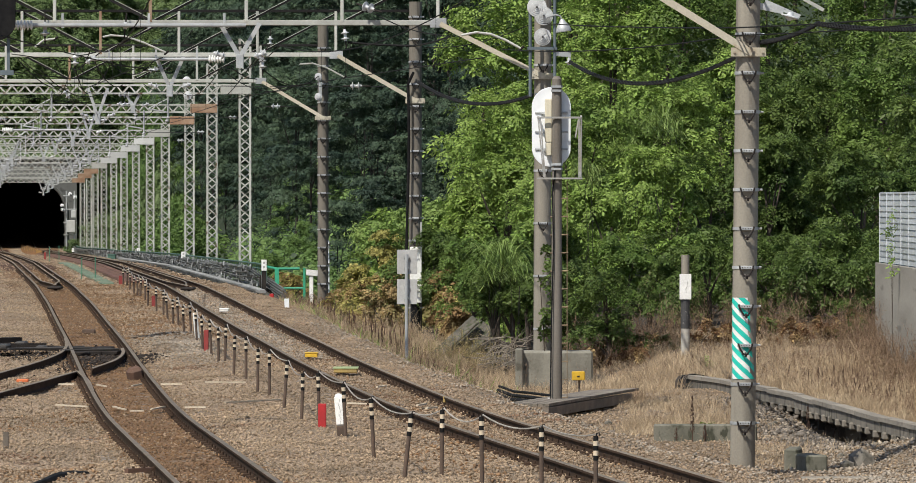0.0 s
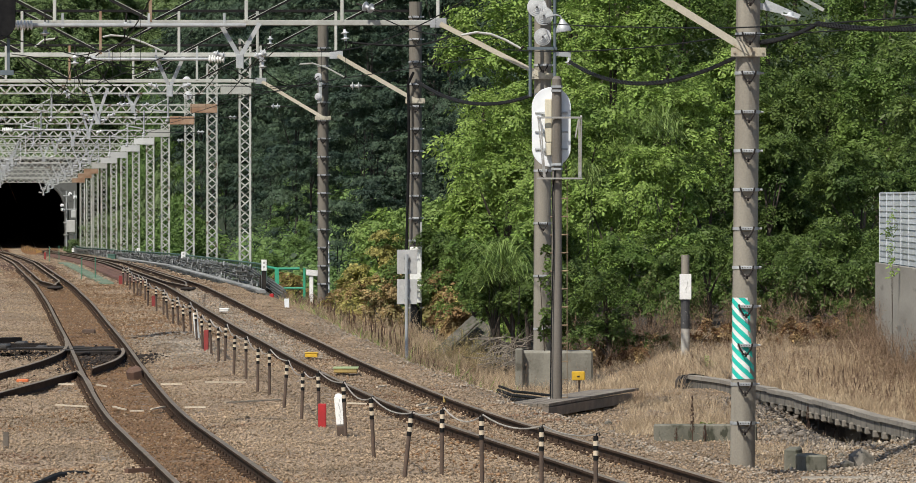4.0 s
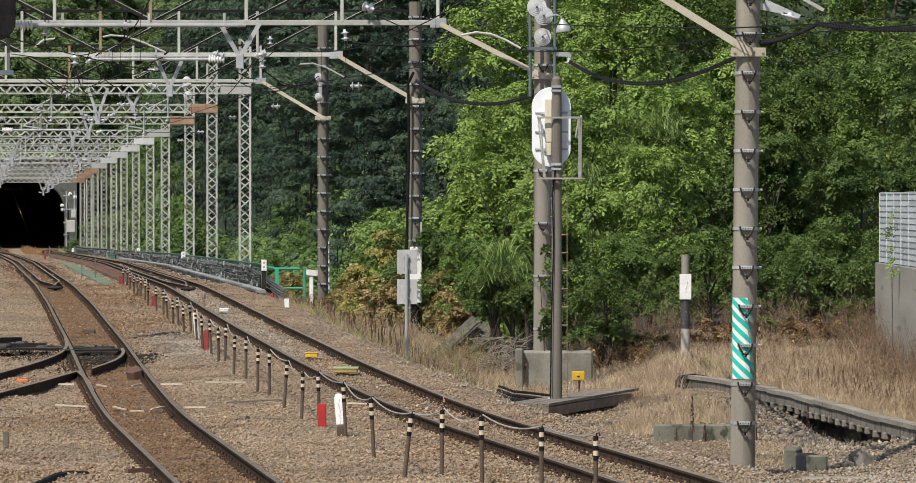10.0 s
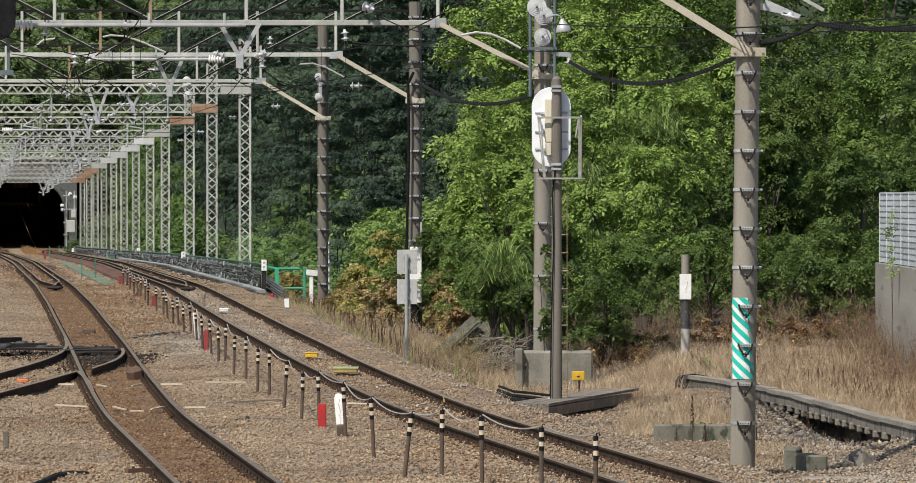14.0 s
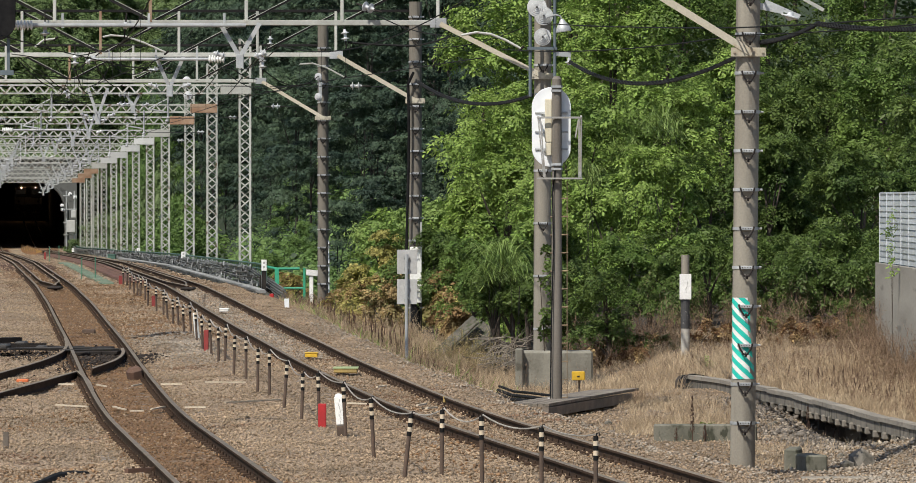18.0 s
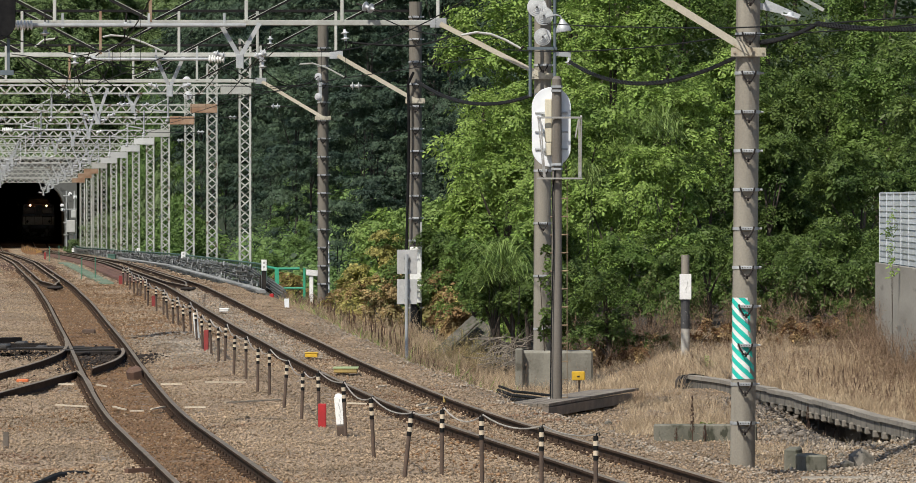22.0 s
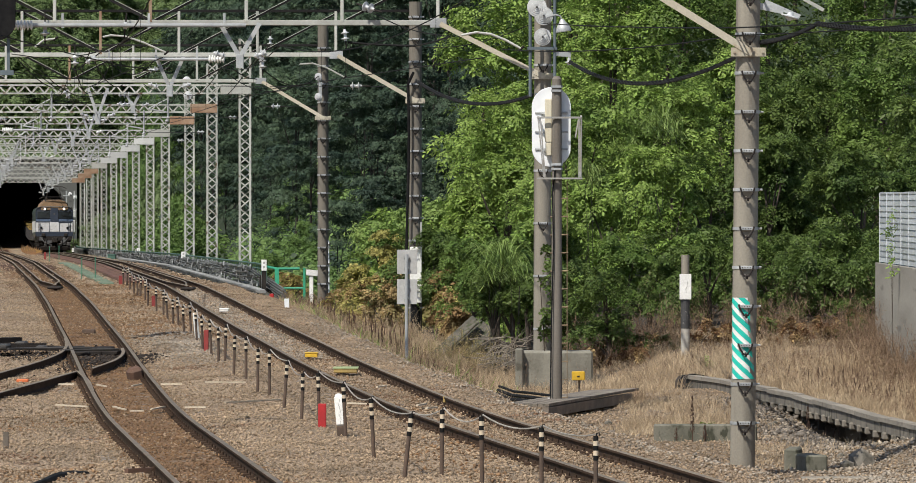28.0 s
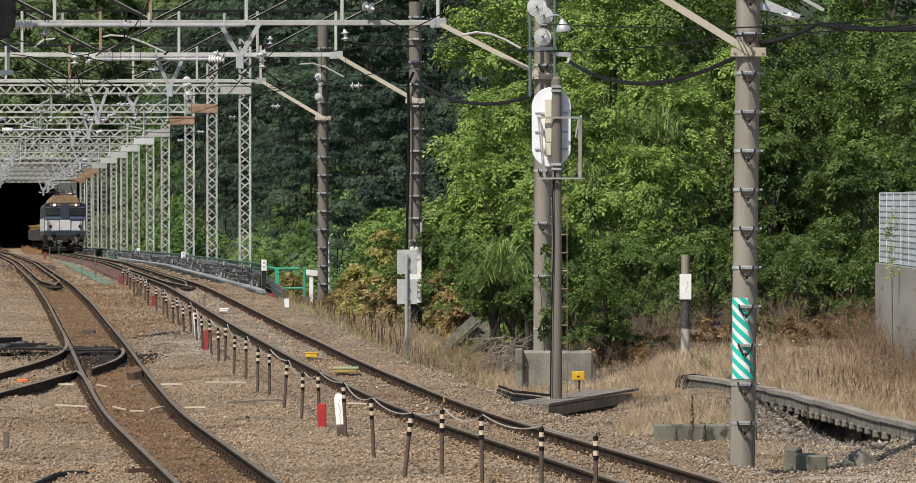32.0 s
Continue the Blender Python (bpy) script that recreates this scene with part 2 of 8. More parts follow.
# ---- mesh helpers ----
class Geo:
    """Collects faces, then becomes one mesh."""

    def __init__(self):
        self.v, self.f = [], []

    def add(self, verts, faces):
        k = len(self.v)
        self.v += [tuple(q) for q in verts]
        self.f += [tuple(i + k for i in face) for face in faces]
        return self

    def box(self, c, s, m=None, bevel=0.0):
        """A box, with chamfered edges where bevel is given."""
        hx, hy, hz = s[0] / 2, s[1] / 2, s[2] / 2
        b = min(bevel, hx * 0.9, hy * 0.9, hz * 0.9)
        sign = [(i, j, k) for i in (-1, 1) for j in (-1, 1) for k in (-1, 1)]
        if b <= 0:
            verts = [Vector((i * hx, j * hy, k * hz)) for i, j, k in sign]
            faces = [(0, 1, 3, 2), (4, 6, 7, 5), (0, 4, 5, 1), (2, 3, 7, 6), (0, 2, 6, 4), (1, 5, 7, 3)]
        else:
            verts, at = [], {}
            for q in sign:
                for axis in range(3):
                    h = [hx - b, hy - b, hz - b]
                    h[axis] += b
                    at[q, axis] = len(verts)
                    verts.append(Vector((q[0] * h[0], q[1] * h[1], q[2] * h[2])))
            faces = []
            for axis in range(3):
                u, w = (axis + 1) % 3, (axis + 2) % 3
                for side in (-1, 1):
                    loop = []
                    for a, d in ((-1, -1), (1, -1), (1, 1), (-1, 1)):
                        q = [0, 0, 0]
                        q[axis], q[u], q[w] = side, a, d
                        loop.append(at[tuple(q), axis])
                    faces.append(tuple(loop if side > 0 else loop[::-1]))
                for a in (-1, 1):
                    for d in (-1, 1):
                        p, q = [0, 0, 0], [0, 0, 0]
                        p[axis], q[axis] = -1, 1
                        p[u] = q[u] = a
                        p[w] = q[w] = d
                        loop = [at[tuple(p), u], at[tuple(q), u], at[tuple(q), w], at[tuple(p), w]]
                        faces.append(tuple(loop if a * d > 0 else loop[::-1]))
            for q in sign:
                loop = [at[q, 0], at[q, 1], at[q, 2]]
                faces.append(tuple(loop if q[0] * q[1] * q[2] > 0 else loop[::-1]))
        if m is not None:
            verts = [m @ q for q in verts]
        c = Vector(c)
        return self.add([q + c for q in verts], faces)

    def bar(self, p, q, w, h=None, up=(0, 0, 1)):
        """A square-edged bar from p to q, w wide and h deep along up."""
        p, q, h = Vector(p), Vector(q), h or w
        d = (q - p).normalized()
        side = d.cross(Vector(up))
        if side.length < 1e-4:
            side = d.cross(Vector((1, 0, 0)))
        side.normalize()
        top = side.cross(d)
        verts = [e + side * (i * w / 2) + top * (j * h / 2) for e in (p, q) for i, j in ((-1, -1), (1, -1), (1, 1), (-1, 1))]
        return self.add(verts, [(3, 2, 1, 0), (4, 5, 6, 7), (0, 1, 5, 4), (1, 2, 6, 5), (2, 3, 7, 6), (3, 0, 4, 7)])

    def tube(self, pts, r, n=6, cap=True):
        """A round tube along pts; r is one radius or one for each point."""
        pts = [Vector(p) for p in pts]
        rs = r if isinstance(r, (list, tuple)) else [r] * len(pts)
        verts, faces = [], []
        ref = None
        for i, p in enumerate(pts):
            d = (pts[min(i + 1, len(pts) - 1)] - pts[max(i - 1, 0)]).normalized()
            if ref is None:
                ref = d.orthogonal().normalized()
            ref = (ref - d * ref.dot(d)).normalized()
            other = d.cross(ref)
            for k in range(n):
                a = 2 * math.pi * k / n
                verts.append(p + (ref * math.cos(a) + other * math.sin(a)) * rs[i])
        for i in range(len(pts) - 1):
            for k in range(n):
                a, b = i * n + k, i * n + (k + 1) % n
                faces.append((a, b, b + n, a + n))
        if cap:
            faces.append(tuple(reversed(range(n))))
            faces.append(tuple(range((len(pts) - 1) * n, len(pts) * n)))
        return self.add(verts, faces)

    def lathe(self, p, rings, n=12, axis=(0, 0, 1)):
        """Rings of (height, radius) round an axis through p."""
        axis = Vector(axis).normalized()
        return self.tube([Vector(p) + axis * h for h, _ in rings], [max(r, 1e-3) for _, r in rings], n)

    def sweep(self, path, section, up=(0, 0, 1)):
        """A closed section of (side, height) carried along a path that runs mainly level."""
        path = [Vector(p) for p in path]
        up = Vector(up)
        n, verts, faces = len(section), [], []
        for i, p in enumerate(path):
            d = path[min(i + 1, len(path) - 1)] - path[max(i - 1, 0)]
            side = d.cross(up).normalized()
            verts += [p + side * a + up * b for a, b in section]
        for i in range(len(path) - 1):
            for k in range(n):
                a, b = i * n + k, i * n + (k + 1) % n
                faces.append((a, b, b + n, a + n))
        faces += [tuple(reversed(range(n))), tuple(range((len(path) - 1) * n, len(path) * n))]
        return self.add(verts, faces)

    def mesh(self, name, material, smooth=False):
        me = bpy.data.meshes.new(name)
        me.from_pydata(self.v, [], self.f)
        if material:
            me.materials.append(material)
        if smooth:
            me.shade_smooth()
            me.set_sharp_from_angle(angle=radians(35))
        return me


def thing(name, at, label, category, group="", kind=""):
    """A top-level Empty at a thing's base."""
    ob = new(name)
    ob.location = at
    return tagged(ob, label, category, group, kind)


def part(name, geo, material, parent=None, label="", smooth=False):
    """ONE mesh object under a thing or a part, in that parent's space."""
    ob = new(name, geo.mesh(name, material, smooth))
    ob.parent = parent
    return tagged(ob, label)


def solid(name, geo, material, label, category="", group="", kind="", smooth=False):
    """A thing that is one mesh."""
    return tagged(new(name, geo.mesh(name, material, smooth)), label, category, group, kind)


def grid_mesh(name, verts, faces, material, smooth=True):
    me = bpy.data.meshes.new(name)
    verts, faces = np.asarray(verts, dtype=np.float32), np.asarray(faces, dtype=np.int32)
    me.vertices.add(len(verts))
    me.vertices.foreach_set("co", verts.ravel())
    k = faces.shape[1]
    me.loops.add(faces.size)
    me.loops.foreach_set("vertex_index", faces.ravel())
    me.polygons.add(len(faces))
    me.polygons.foreach_set("loop_start", np.arange(0, faces.size, k, dtype=np.int32))
    me.update(calc_edges=True)
    if material:
        me.materials.append(material)
    if smooth:
        me.shade_smooth()
    return me


# ---- the plan: height of the line, tracks ----
LINE_Y = [40, 60, 90, 120, 150, 180, 256, 377, 440, 470, 500, 557, 620, 700, 1120]
LINE_Z = [-0.1, -0.1, -0.1, 0.2, 0.4, 0.45, 0.35, -0.33, -0.78, -0.9, -0.52, 0.83, 2.38, 4.38, 14.88]
_ys = np.arange(30, 1111, 1.0)
_zs = np.convolve(np.pad(np.interp(_ys, LINE_Y, LINE_Z), 8, mode="edge"), np.hanning(19)[1:-1] / np.hanning(19).sum(), "valid")


def line_z(y):
    """The height of the rail heads."""
    return np.interp(y, _ys, _zs)


RIGHT_Y = [40, 52, 64.4, 82.2, 107.6, 125.6, 149, 178, 1110]
RIGHT_X = [5.3, 3.75, 2.43, 0.30, -2.38, -4.05, -6.05, -8.28, -87.97]
LEFT_Y = [40, 52, 65, 84.2, 102.4, 113.7, 131.7, 150, 179.6, 1110]
LEFT_X = [0.1, -1.3, -2.58, -4.47, -6.03, -6.95, -8.45, -9.95, -12.4, -91.97]


def glide(ys, xs):
    y = np.arange(30, 1111, 1.0)
    x = np.interp(y, ys, xs)
    w = np.hanning(17)[1:-1] / np.hanning(17).sum()
    return np.convolve(np.pad(x, 7, mode="reflect", reflect_type="odd"), w, "valid")


_right, _left = glide(RIGHT_Y, RIGHT_X), glide(LEFT_Y, LEFT_X)


def right_x(y):
    return np.interp(y, _ys, _right)


def left_x(y):
    return np.interp(y, _ys, _left)


def step(a, b, x):
    u = np.clip((x - a) / (b - a), 0, 1)
    return u * u * (3 - 2 * u)


def noise_2(x, y):
    """Smooth patches between -1 and 1."""
    return np.sin(x * 1.7 + 1.3 * np.sin(y * 2.1)) * np.cos(y * 1.9 + 1.1 * np.sin(x * 1.3))


PORTAL_Y = 481.5
MAST_OFF = 2.87


# ---- ground ----
EDGE_Y = [70, 85, 88.8, 92.7, 97.2, 103, 107.6, 112, 114.5, 140]
EDGE_X = [8.8, 7.28, 6.96, 6.64, 6.38, 6.04, 5.55, 5.02, 4.51, 4.0]


def edge_x(y):
    """The line of the old concrete edge."""
    return np.interp(y, EDGE_Y, EDGE_X)


def ground_z(x, y):
    """Height of the ground: the ballast bed, the lower ground beside it, the ravine under the bridge and the hills."""
    x, y = np.asarray(x, dtype=float), np.asarray(y, dtype=float)
    yc = np.clip(y, 30, 1100)
    bed = line_z(yc) - 0.155
    xr, xl = right_x(yc), left_x(yc)
    away = step(0.75, 1.5, np.minimum(np.abs(x - xr), np.abs(x - xl)))
    bed = bed + away * (0.055 * np.sin(1.1 * x + 0.31 * y) * np.cos(0.47 * y - 0.7 * x) + 0.035 * np.sin(2.3 * x - 0.83 * y + 1.0) + 0.012 * np.sin(1.7 * y + 2.0 * np.sin(1.9 * x))) * (y < 200)
    off = x - xr
    low = np.interp(y, [40, 122, 140, 160, 188, 200, 215, 260, 330, 480, 520], [-0.85, -0.92, -0.45, -0.2, -0.25, -1.2, -3.5, -4.0, -3.0, -2.0, -1.0])
    low = low + 0.035 * np.clip(off - 7, 0, 40) * step(100, 150, y) + 0.8 * step(102, 131, y) * step(1.7, 5.8, x) * (1 - step(185, 200, y))
    z = bed + (low - bed) * step(1.5, 3.7, off)
    # The raised field behind the concrete edge, and the hollow under it.
    ex = edge_x(yc)
    along = step(83, 88, y) * (1 - step(112, 119, y))
    z = z + (-0.5 - z) * along * step(0.8, 0.95, x - ex) * (1 - step(160, 170, y))
    z = z - 0.26 * np.exp(-((x - ex - 0.25) / 0.5) ** 2) * step(88, 92, y) * (1 - step(100, 105, y))
    z = z + 0.32 * np.exp(-((x - ex + 0.05) / 0.8) ** 2) * (1 - step(87, 94, y)) * step(70, 80, y)
    z = z + 0.12 * np.exp(-((x - ex + 0.2) / 0.7) ** 2) * step(100, 104, y) * (1 - step(111, 116, y))
    z = z + 6.0 * step(4.6, 13, off) * step(222, 285, y) * (1 - step(470, 500, y))
    # The bank and hills behind the masts, and the hill that the tunnel enters.
    hill = step(10, 60, off) * step(205, 330, y) * 45 + np.clip(off - 9, 0, 60) * 0.35 * step(190, 240, y)
    back = np.clip(y - PORTAL_Y - 1.5, 0, 140) * 0.55 * step(2.2, 9.0, np.abs(x - (xr + xl) / 2 - 0.0) - 2.0)
    far_left = step(8, 40, xl - x) * 20 * step(250, 420, y)
    return z + hill + np.where(y > PORTAL_Y, back, 0) + far_left


def build_ground():
    xs = np.unique(np.concatenate([np.arange(-16, 9, 0.22), np.arange(9, 22, 0.5), np.arange(-46, -16, 0.5), np.arange(-100, 60, 1.6), np.arange(-400, 401, 40.0), [-3000, -1200, 1200, 3000]]))
    ys = np.unique(np.concatenate([np.arange(40, 200, 0.5), np.arange(200, 1100, 3.0), np.concatenate([np.arange(-400, 40, 60.0), np.arange(1110, 1800, 60.0)]), [-3000, 3000]]))
    gx, gy = np.meshgrid(xs, ys)
    gz = ground_z(gx, gy)
    rng = np.random.default_rng(3)
    gz = gz + rng.normal(0, 0.004, gz.shape) * ((gy > 40) & (gy < 200))
    v = np.stack([gx, gy, gz], -1).reshape(-1, 3)
    n, m = len(xs), len(ys)
    a = (np.arange(m - 1)[:, None] * n + np.arange(n - 1)[None]).ravel()
    f = np.stack([a, a + 1, a + n + 1, a + n], -1)
    me = grid_mesh("ground", v, f, BALLAST)
    me.materials.append(EARTH)
    cy, cx = v[f].mean(1)[:, 1], v[f].mean(1)[:, 0]
    earth = (cx - right_x(np.clip(cy, 30, 1100)) > 2.9) | (cx < left_x(np.clip(cy, 30, 1100)) - 9)
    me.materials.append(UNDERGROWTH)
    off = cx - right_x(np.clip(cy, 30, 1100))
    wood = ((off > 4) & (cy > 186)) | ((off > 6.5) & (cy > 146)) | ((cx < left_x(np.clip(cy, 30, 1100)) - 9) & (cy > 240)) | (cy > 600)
    me.materials.append(RUSTBED)
    me.materials.append(LITTER_SHADE)
    me.materials.append(HILLGREEN)
    litter_shade = (cy > 126.5) & (cy < 200) & (cx > 0.7 - (cy - 126) * 0.09) & (off > 3.6)
    wood = np.where(litter_shade, 4, np.where(wood & (cy > 400), 5, np.where(wood, 2, earth)))
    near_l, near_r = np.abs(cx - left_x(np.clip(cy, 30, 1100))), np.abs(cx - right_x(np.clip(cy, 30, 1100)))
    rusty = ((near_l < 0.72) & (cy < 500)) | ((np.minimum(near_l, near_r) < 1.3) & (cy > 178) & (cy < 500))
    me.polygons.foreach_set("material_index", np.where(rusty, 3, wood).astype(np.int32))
    tagged(new("ground", me), "brown ballast bed and dry earth beside the tracks", "ground", kind="structure")


build_ground()


def rocks(name, material, label, where, count, size, seed, low=1.0):
    """Loose stones strewn on the ground: a joined mass."""
    rng = np.random.default_rng(seed)
    x, y = where(rng, count)
    z = ground_z(x, y)
    n = len(x)
    base = np.array([(1, 0, 0.15), (-0.5, 0.87, 0), (-0.5, -0.87, -0.1), (0.1, 0, 0.95), (0, 0, -0.95)], dtype=float)
    tri = np.array([(0, 1, 3), (1, 2, 3), (2, 0, 3), (1, 0, 4), (2, 1, 4), (0, 2, 4)])
    ang = rng.uniform(0, 6.28, (n, 3))
    r = size * np.minimum(rng.lognormal(-0.08, 0.36, n), 1.9)
    p = base[None] * rng.uniform(0.6, 1.5, (n, 5, 1)) + rng.normal(0, 0.24, (n, 5, 3))
    ca, sa = np.cos(ang), np.sin(ang)
    for k, (i, j) in enumerate(((0, 1), (1, 2), (0, 2))):
        u, w = p[:, :, i].copy(), p[:, :, j].copy()
        p[:, :, i] = ca[:, k, None] * u - sa[:, k, None] * w
        p[:, :, j] = sa[:, k, None] * u + ca[:, k, None] * w
    p = p * r[:, None, None]
    p[:, :, 2] *= 0.7
    p += np.stack([x, y, z + r * low * 0.8], -1)[:, None]
    f = (tri[None] + 5 * np.arange(n)[:, None, None]).reshape(-1, 3)
    ob = new(name, grid_mesh(name, p.reshape(-1, 3), f, material, smooth=False))
    return tagged(ob, label, "gravel", kind="stuff")


# ---- tracks ----
RAIL_SECTION = [(-0.062, -0.153), (0.062, -0.153), (0.062, -0.142), (0.010, -0.125), (0.009, -0.042), (0.033, -0.034), (0.033, -0.008),
                (0.026, 0), (-0.026, 0), (-0.033, -0.008), (-0.033, -0.034), (-0.009, -0.042), (-0.010, -0.125), (-0.062, -0.142)]
GAUGE = 1.067 + 0.065


def rail(name, path, parent, head=None):
    g = Geo().sweep(path, RAIL_SECTION)
    me = g.mesh(name, RUST)
    me.materials.append(head or RAILTOP)
    k = len(RAIL_SECTION)
    for i, poly in enumerate(me.polygons):
        if i < (len(path) - 1) * k and i % k in (6, 7, 8):
            poly.material_index = 1
    ob = new(name, me)
    ob.parent = parent
    return ob


def line_up(fx, y0, y1, off, dy=2.0):
    """Points along a track's centre line, moved sideways by off."""
    out = []
    for y in np.arange(y0, y1 + 0.01, dy):
        x = float(fx(y))
        d = Vector((float(fx(y + 1) - fx(y - 1)), 2.0, 0)).normalized()
        side = Vector((d.y, -d.x, 0))
        p = Vector((x, y, float(line_z(y)))) + side * off
        out.append(p)
    return out


def build_track(name, fx, y0, y1, label):
    t = thing(name, (0, 0, 0), label, "railway track", kind="structure")
    for side in (-1, 1):
        rail("rail", line_up(fx, y0, 493, side * GAUGE / 2), t)
        rail("tunnel_rail", line_up(fx, 493, y1, side * GAUGE / 2), t, POLISHED)
    timber = Geo().box((0, 0, -0.232), (2.1, 0.2, 0.15), bevel=0.012).mesh("sleeper", WOOD)
    clip = Geo()
    for side in (-1, 1):
        for k in (-1, 1):
            clip.box((side * GAUGE / 2 + k * 0.085, 0, -0.135), (0.075, 0.1, 0.05), bevel=0.01)
            clip.tube([(side * GAUGE / 2 + k * 0.08, 0, -0.12), (side * GAUGE / 2 + k * 0.08, 0, -0.07)], 0.014, 6)
    clips = clip.mesh("rail_fastening", RUST)
    for y in np.arange(y0 + 0.3, min(y1, 236), 0.61):
        d = Vector((float(fx(y + 1) - fx(y - 1)), 2.0, 0))
        m = Matrix.Translation((float(fx(y)), y, float(line_z(y)))) @ Matrix.Rotation(math.atan2(-d.x, d.y), 4, "Z")
        for nm, data in (("sleeper", timber), ("rail_fastening", clips)):
            ob = new(nm, data)
            ob.parent, ob.matrix_basis = t, m
    far = Geo()
    for y in np.arange(236.4, 478, 0.75):
        d = Vector((float(fx(y + 1) - fx(y - 1)), 2.0, 0))
        far.box((float(fx(y)), y, float(line_z(y)) - 0.2), (2.2, 0.24, 0.16), Matrix.Rotation(math.atan2(-d.x, d.y), 3, "Z"))
    part("bridge_timbers", far, BRIDGEWOOD, t, "dark bridge timbers")["kind"] = "stuff"
    return t


def build_gravel():
    def along(rng, n, y0, y1):
        u = rng.random(n)
        return y0 * (y1 / y0) ** u

    def bed(rng, n):
        y = along(rng, n, 57, 205)
        lo = np.maximum(left_x(y) - 6, -0.0805 * y - 0.3)
        hi = right_x(y) + 3.2
        x = lo + (hi - lo) * rng.random(n)
        inside = np.abs(x - left_x(y)) < 0.6
        keep = ~inside | (rng.random(n) < 0.12)
        return x[keep], y[keep]

    def rusty(rng, n):
        y = along(rng, n, 57, 260)
        which = rng.random(n) < 0.62
        x = np.where(which, left_x(y), right_x(y)) + rng.normal(0, 0.42, n)
        k = n // 5
        y[:k] = rng.uniform(128, 192, k)
        x[:k] = (left_x(y[:k]) + right_x(y[:k])) / 2 + rng.normal(-0.5, 0.8, k)
        which[:k] = True
        keep = which | (rng.random(n) < 0.6)
        return x[keep], y[keep]

    def shoulder(rng, n):
        y = along(rng, n, 57, 150)
        x = right_x(y) + rng.normal(2.2, 0.5, n)
        k = n // 4
        y[:k] = rng.normal(121, 6, k)
        x[:k] = rng.normal(-5.75, 0.45, k) - (y[:k] - 121) * 0.085
        y[k:2 * k] = rng.uniform(70, 110, k)
        x[k:2 * k] = 5.6 + rng.normal(0, 1.2, k) - (y[k:2 * k] - 90) * 0.05
        return x, y

    rocks("ballast_stones", STONE, "brown crushed-stone ballast round the tracks", bed, 200000, 0.0158, 5)
    rocks("rusty_ballast_stones", STONE_RUST, "rust-stained ballast between the rails", rusty, 52000, 0.0135, 6)
    def bridge(rng, n):
        y = rng.uniform(190, 400, n)
        x = left_x(y) - 1.5 + (right_x(y) - left_x(y) + 3.3) * rng.random(n)
        return x, y

    rocks("bridge_ballast_stones", STONE, "brown stones between the rails on the bridge", bridge, 7000, 0.034, 9)
    def rubble(rng, n):
        y = rng.uniform(90, 109, n)
        x = edge_x(y) - 0.1 - rng.random(n) * 1.1 + rng.normal(0, 0.15, n)
        return x, y

    def cess(rng, n):
        y = along(rng, n, 112, 182)
        return right_x(y) + rng.normal(-0.1, 0.33, n), y

    def foot_spot(rng, n):
        y = rng.uniform(78, 113, n)
        return right_x(y) + 2.4 + rng.random(n) * (edge_x(y) - right_x(y) - 2.4), y

    def pale_spot(rng, n):
        y = rng.uniform(78, 91, n)
        return 6.0 + rng.normal(0, 0.7, n) + (84 - y) * 0.02, y

    rocks("pale_rubble", STONE_GREY, "pale broken stone beside the thin slab", pale_spot, 2500, 0.024, 17)
    rocks("foot_stones", STONE, "brown stones round the foot of the pole", foot_spot, 24000, 0.016, 18)
    rocks("rubble_stones", STONE_DARK, "dark broken stone heaped below the concrete edge", rubble, 1500, 0.04, 12)
    rocks("small_rubble", STONE_GREY, "small grey rubble below the concrete edge", rubble, 2600, 0.028, 13)
    rocks("track_grey_stones", STONE_GREY, "pale grey stones between the rails", cess, 9000, 0.019, 14)
    oil = ((-6.897, 111.421, 0.114), (-6.305, 110.803, 0.108), (-7.44, 112.045, 0.12), (-6.13, 112.676, 0.127), (-7.351, 115.942, 0.159), (-6.769, 113.96, 0.14), (-8.793, 116.618, 0.166), (-8.298, 114.613, 0.146), (-9.133, 117.994, 0.18), (-7.019, 108.992, 0.09))

    def oily(rng, n):
        k = rng.integers(0, len(oil), n)
        p = np.array(oil)[k]
        return p[:, 0] + rng.normal(0, 0.22, n), p[:, 1] + rng.normal(0, 1.5, n)

    rocks("oily_stones", STONE_OIL, "oil-blackened ballast round the crossing", oily, 4200, 0.022, 15)

    def middle(rng, n):
        y = rng.uniform(124, 192, n)
        u = rng.random(n)
        keep = noise_2(u * 2.0, y * 0.12) > -0.45
        return (left_x(y) + 0.7 + u * (right_x(y) - left_x(y) - 1.4))[keep], y[keep]

    def rust_patches(rng, n):
        y = along(rng, n, 57, 190)
        lo, hi = np.maximum(left_x(y) - 5, -0.08 * y), right_x(y) + 1.0
        x = lo + (hi - lo) * rng.random(n)
        keep = np.sin(x * 1.3 + 2.0 * np.sin(y * 0.11)) * np.cos(y * 0.17 + 1.4 * np.sin(x * 0.9)) > 0.45
        return x[keep], y[keep]

    rocks("reddish_stones", STONE_RUST, "reddish ballast in patches", rust_patches, 40000, 0.018, 16)
    rocks("brown_ballast_stones", STONE_RUST, "orange-brown ballast between the two tracks", middle, 11000, 0.021, 19)
    rocks("pale_ballast_stones", STONE_GREY, "pale grey crushed stone on the shoulder", shoulder, 24000, 0.019, 7)


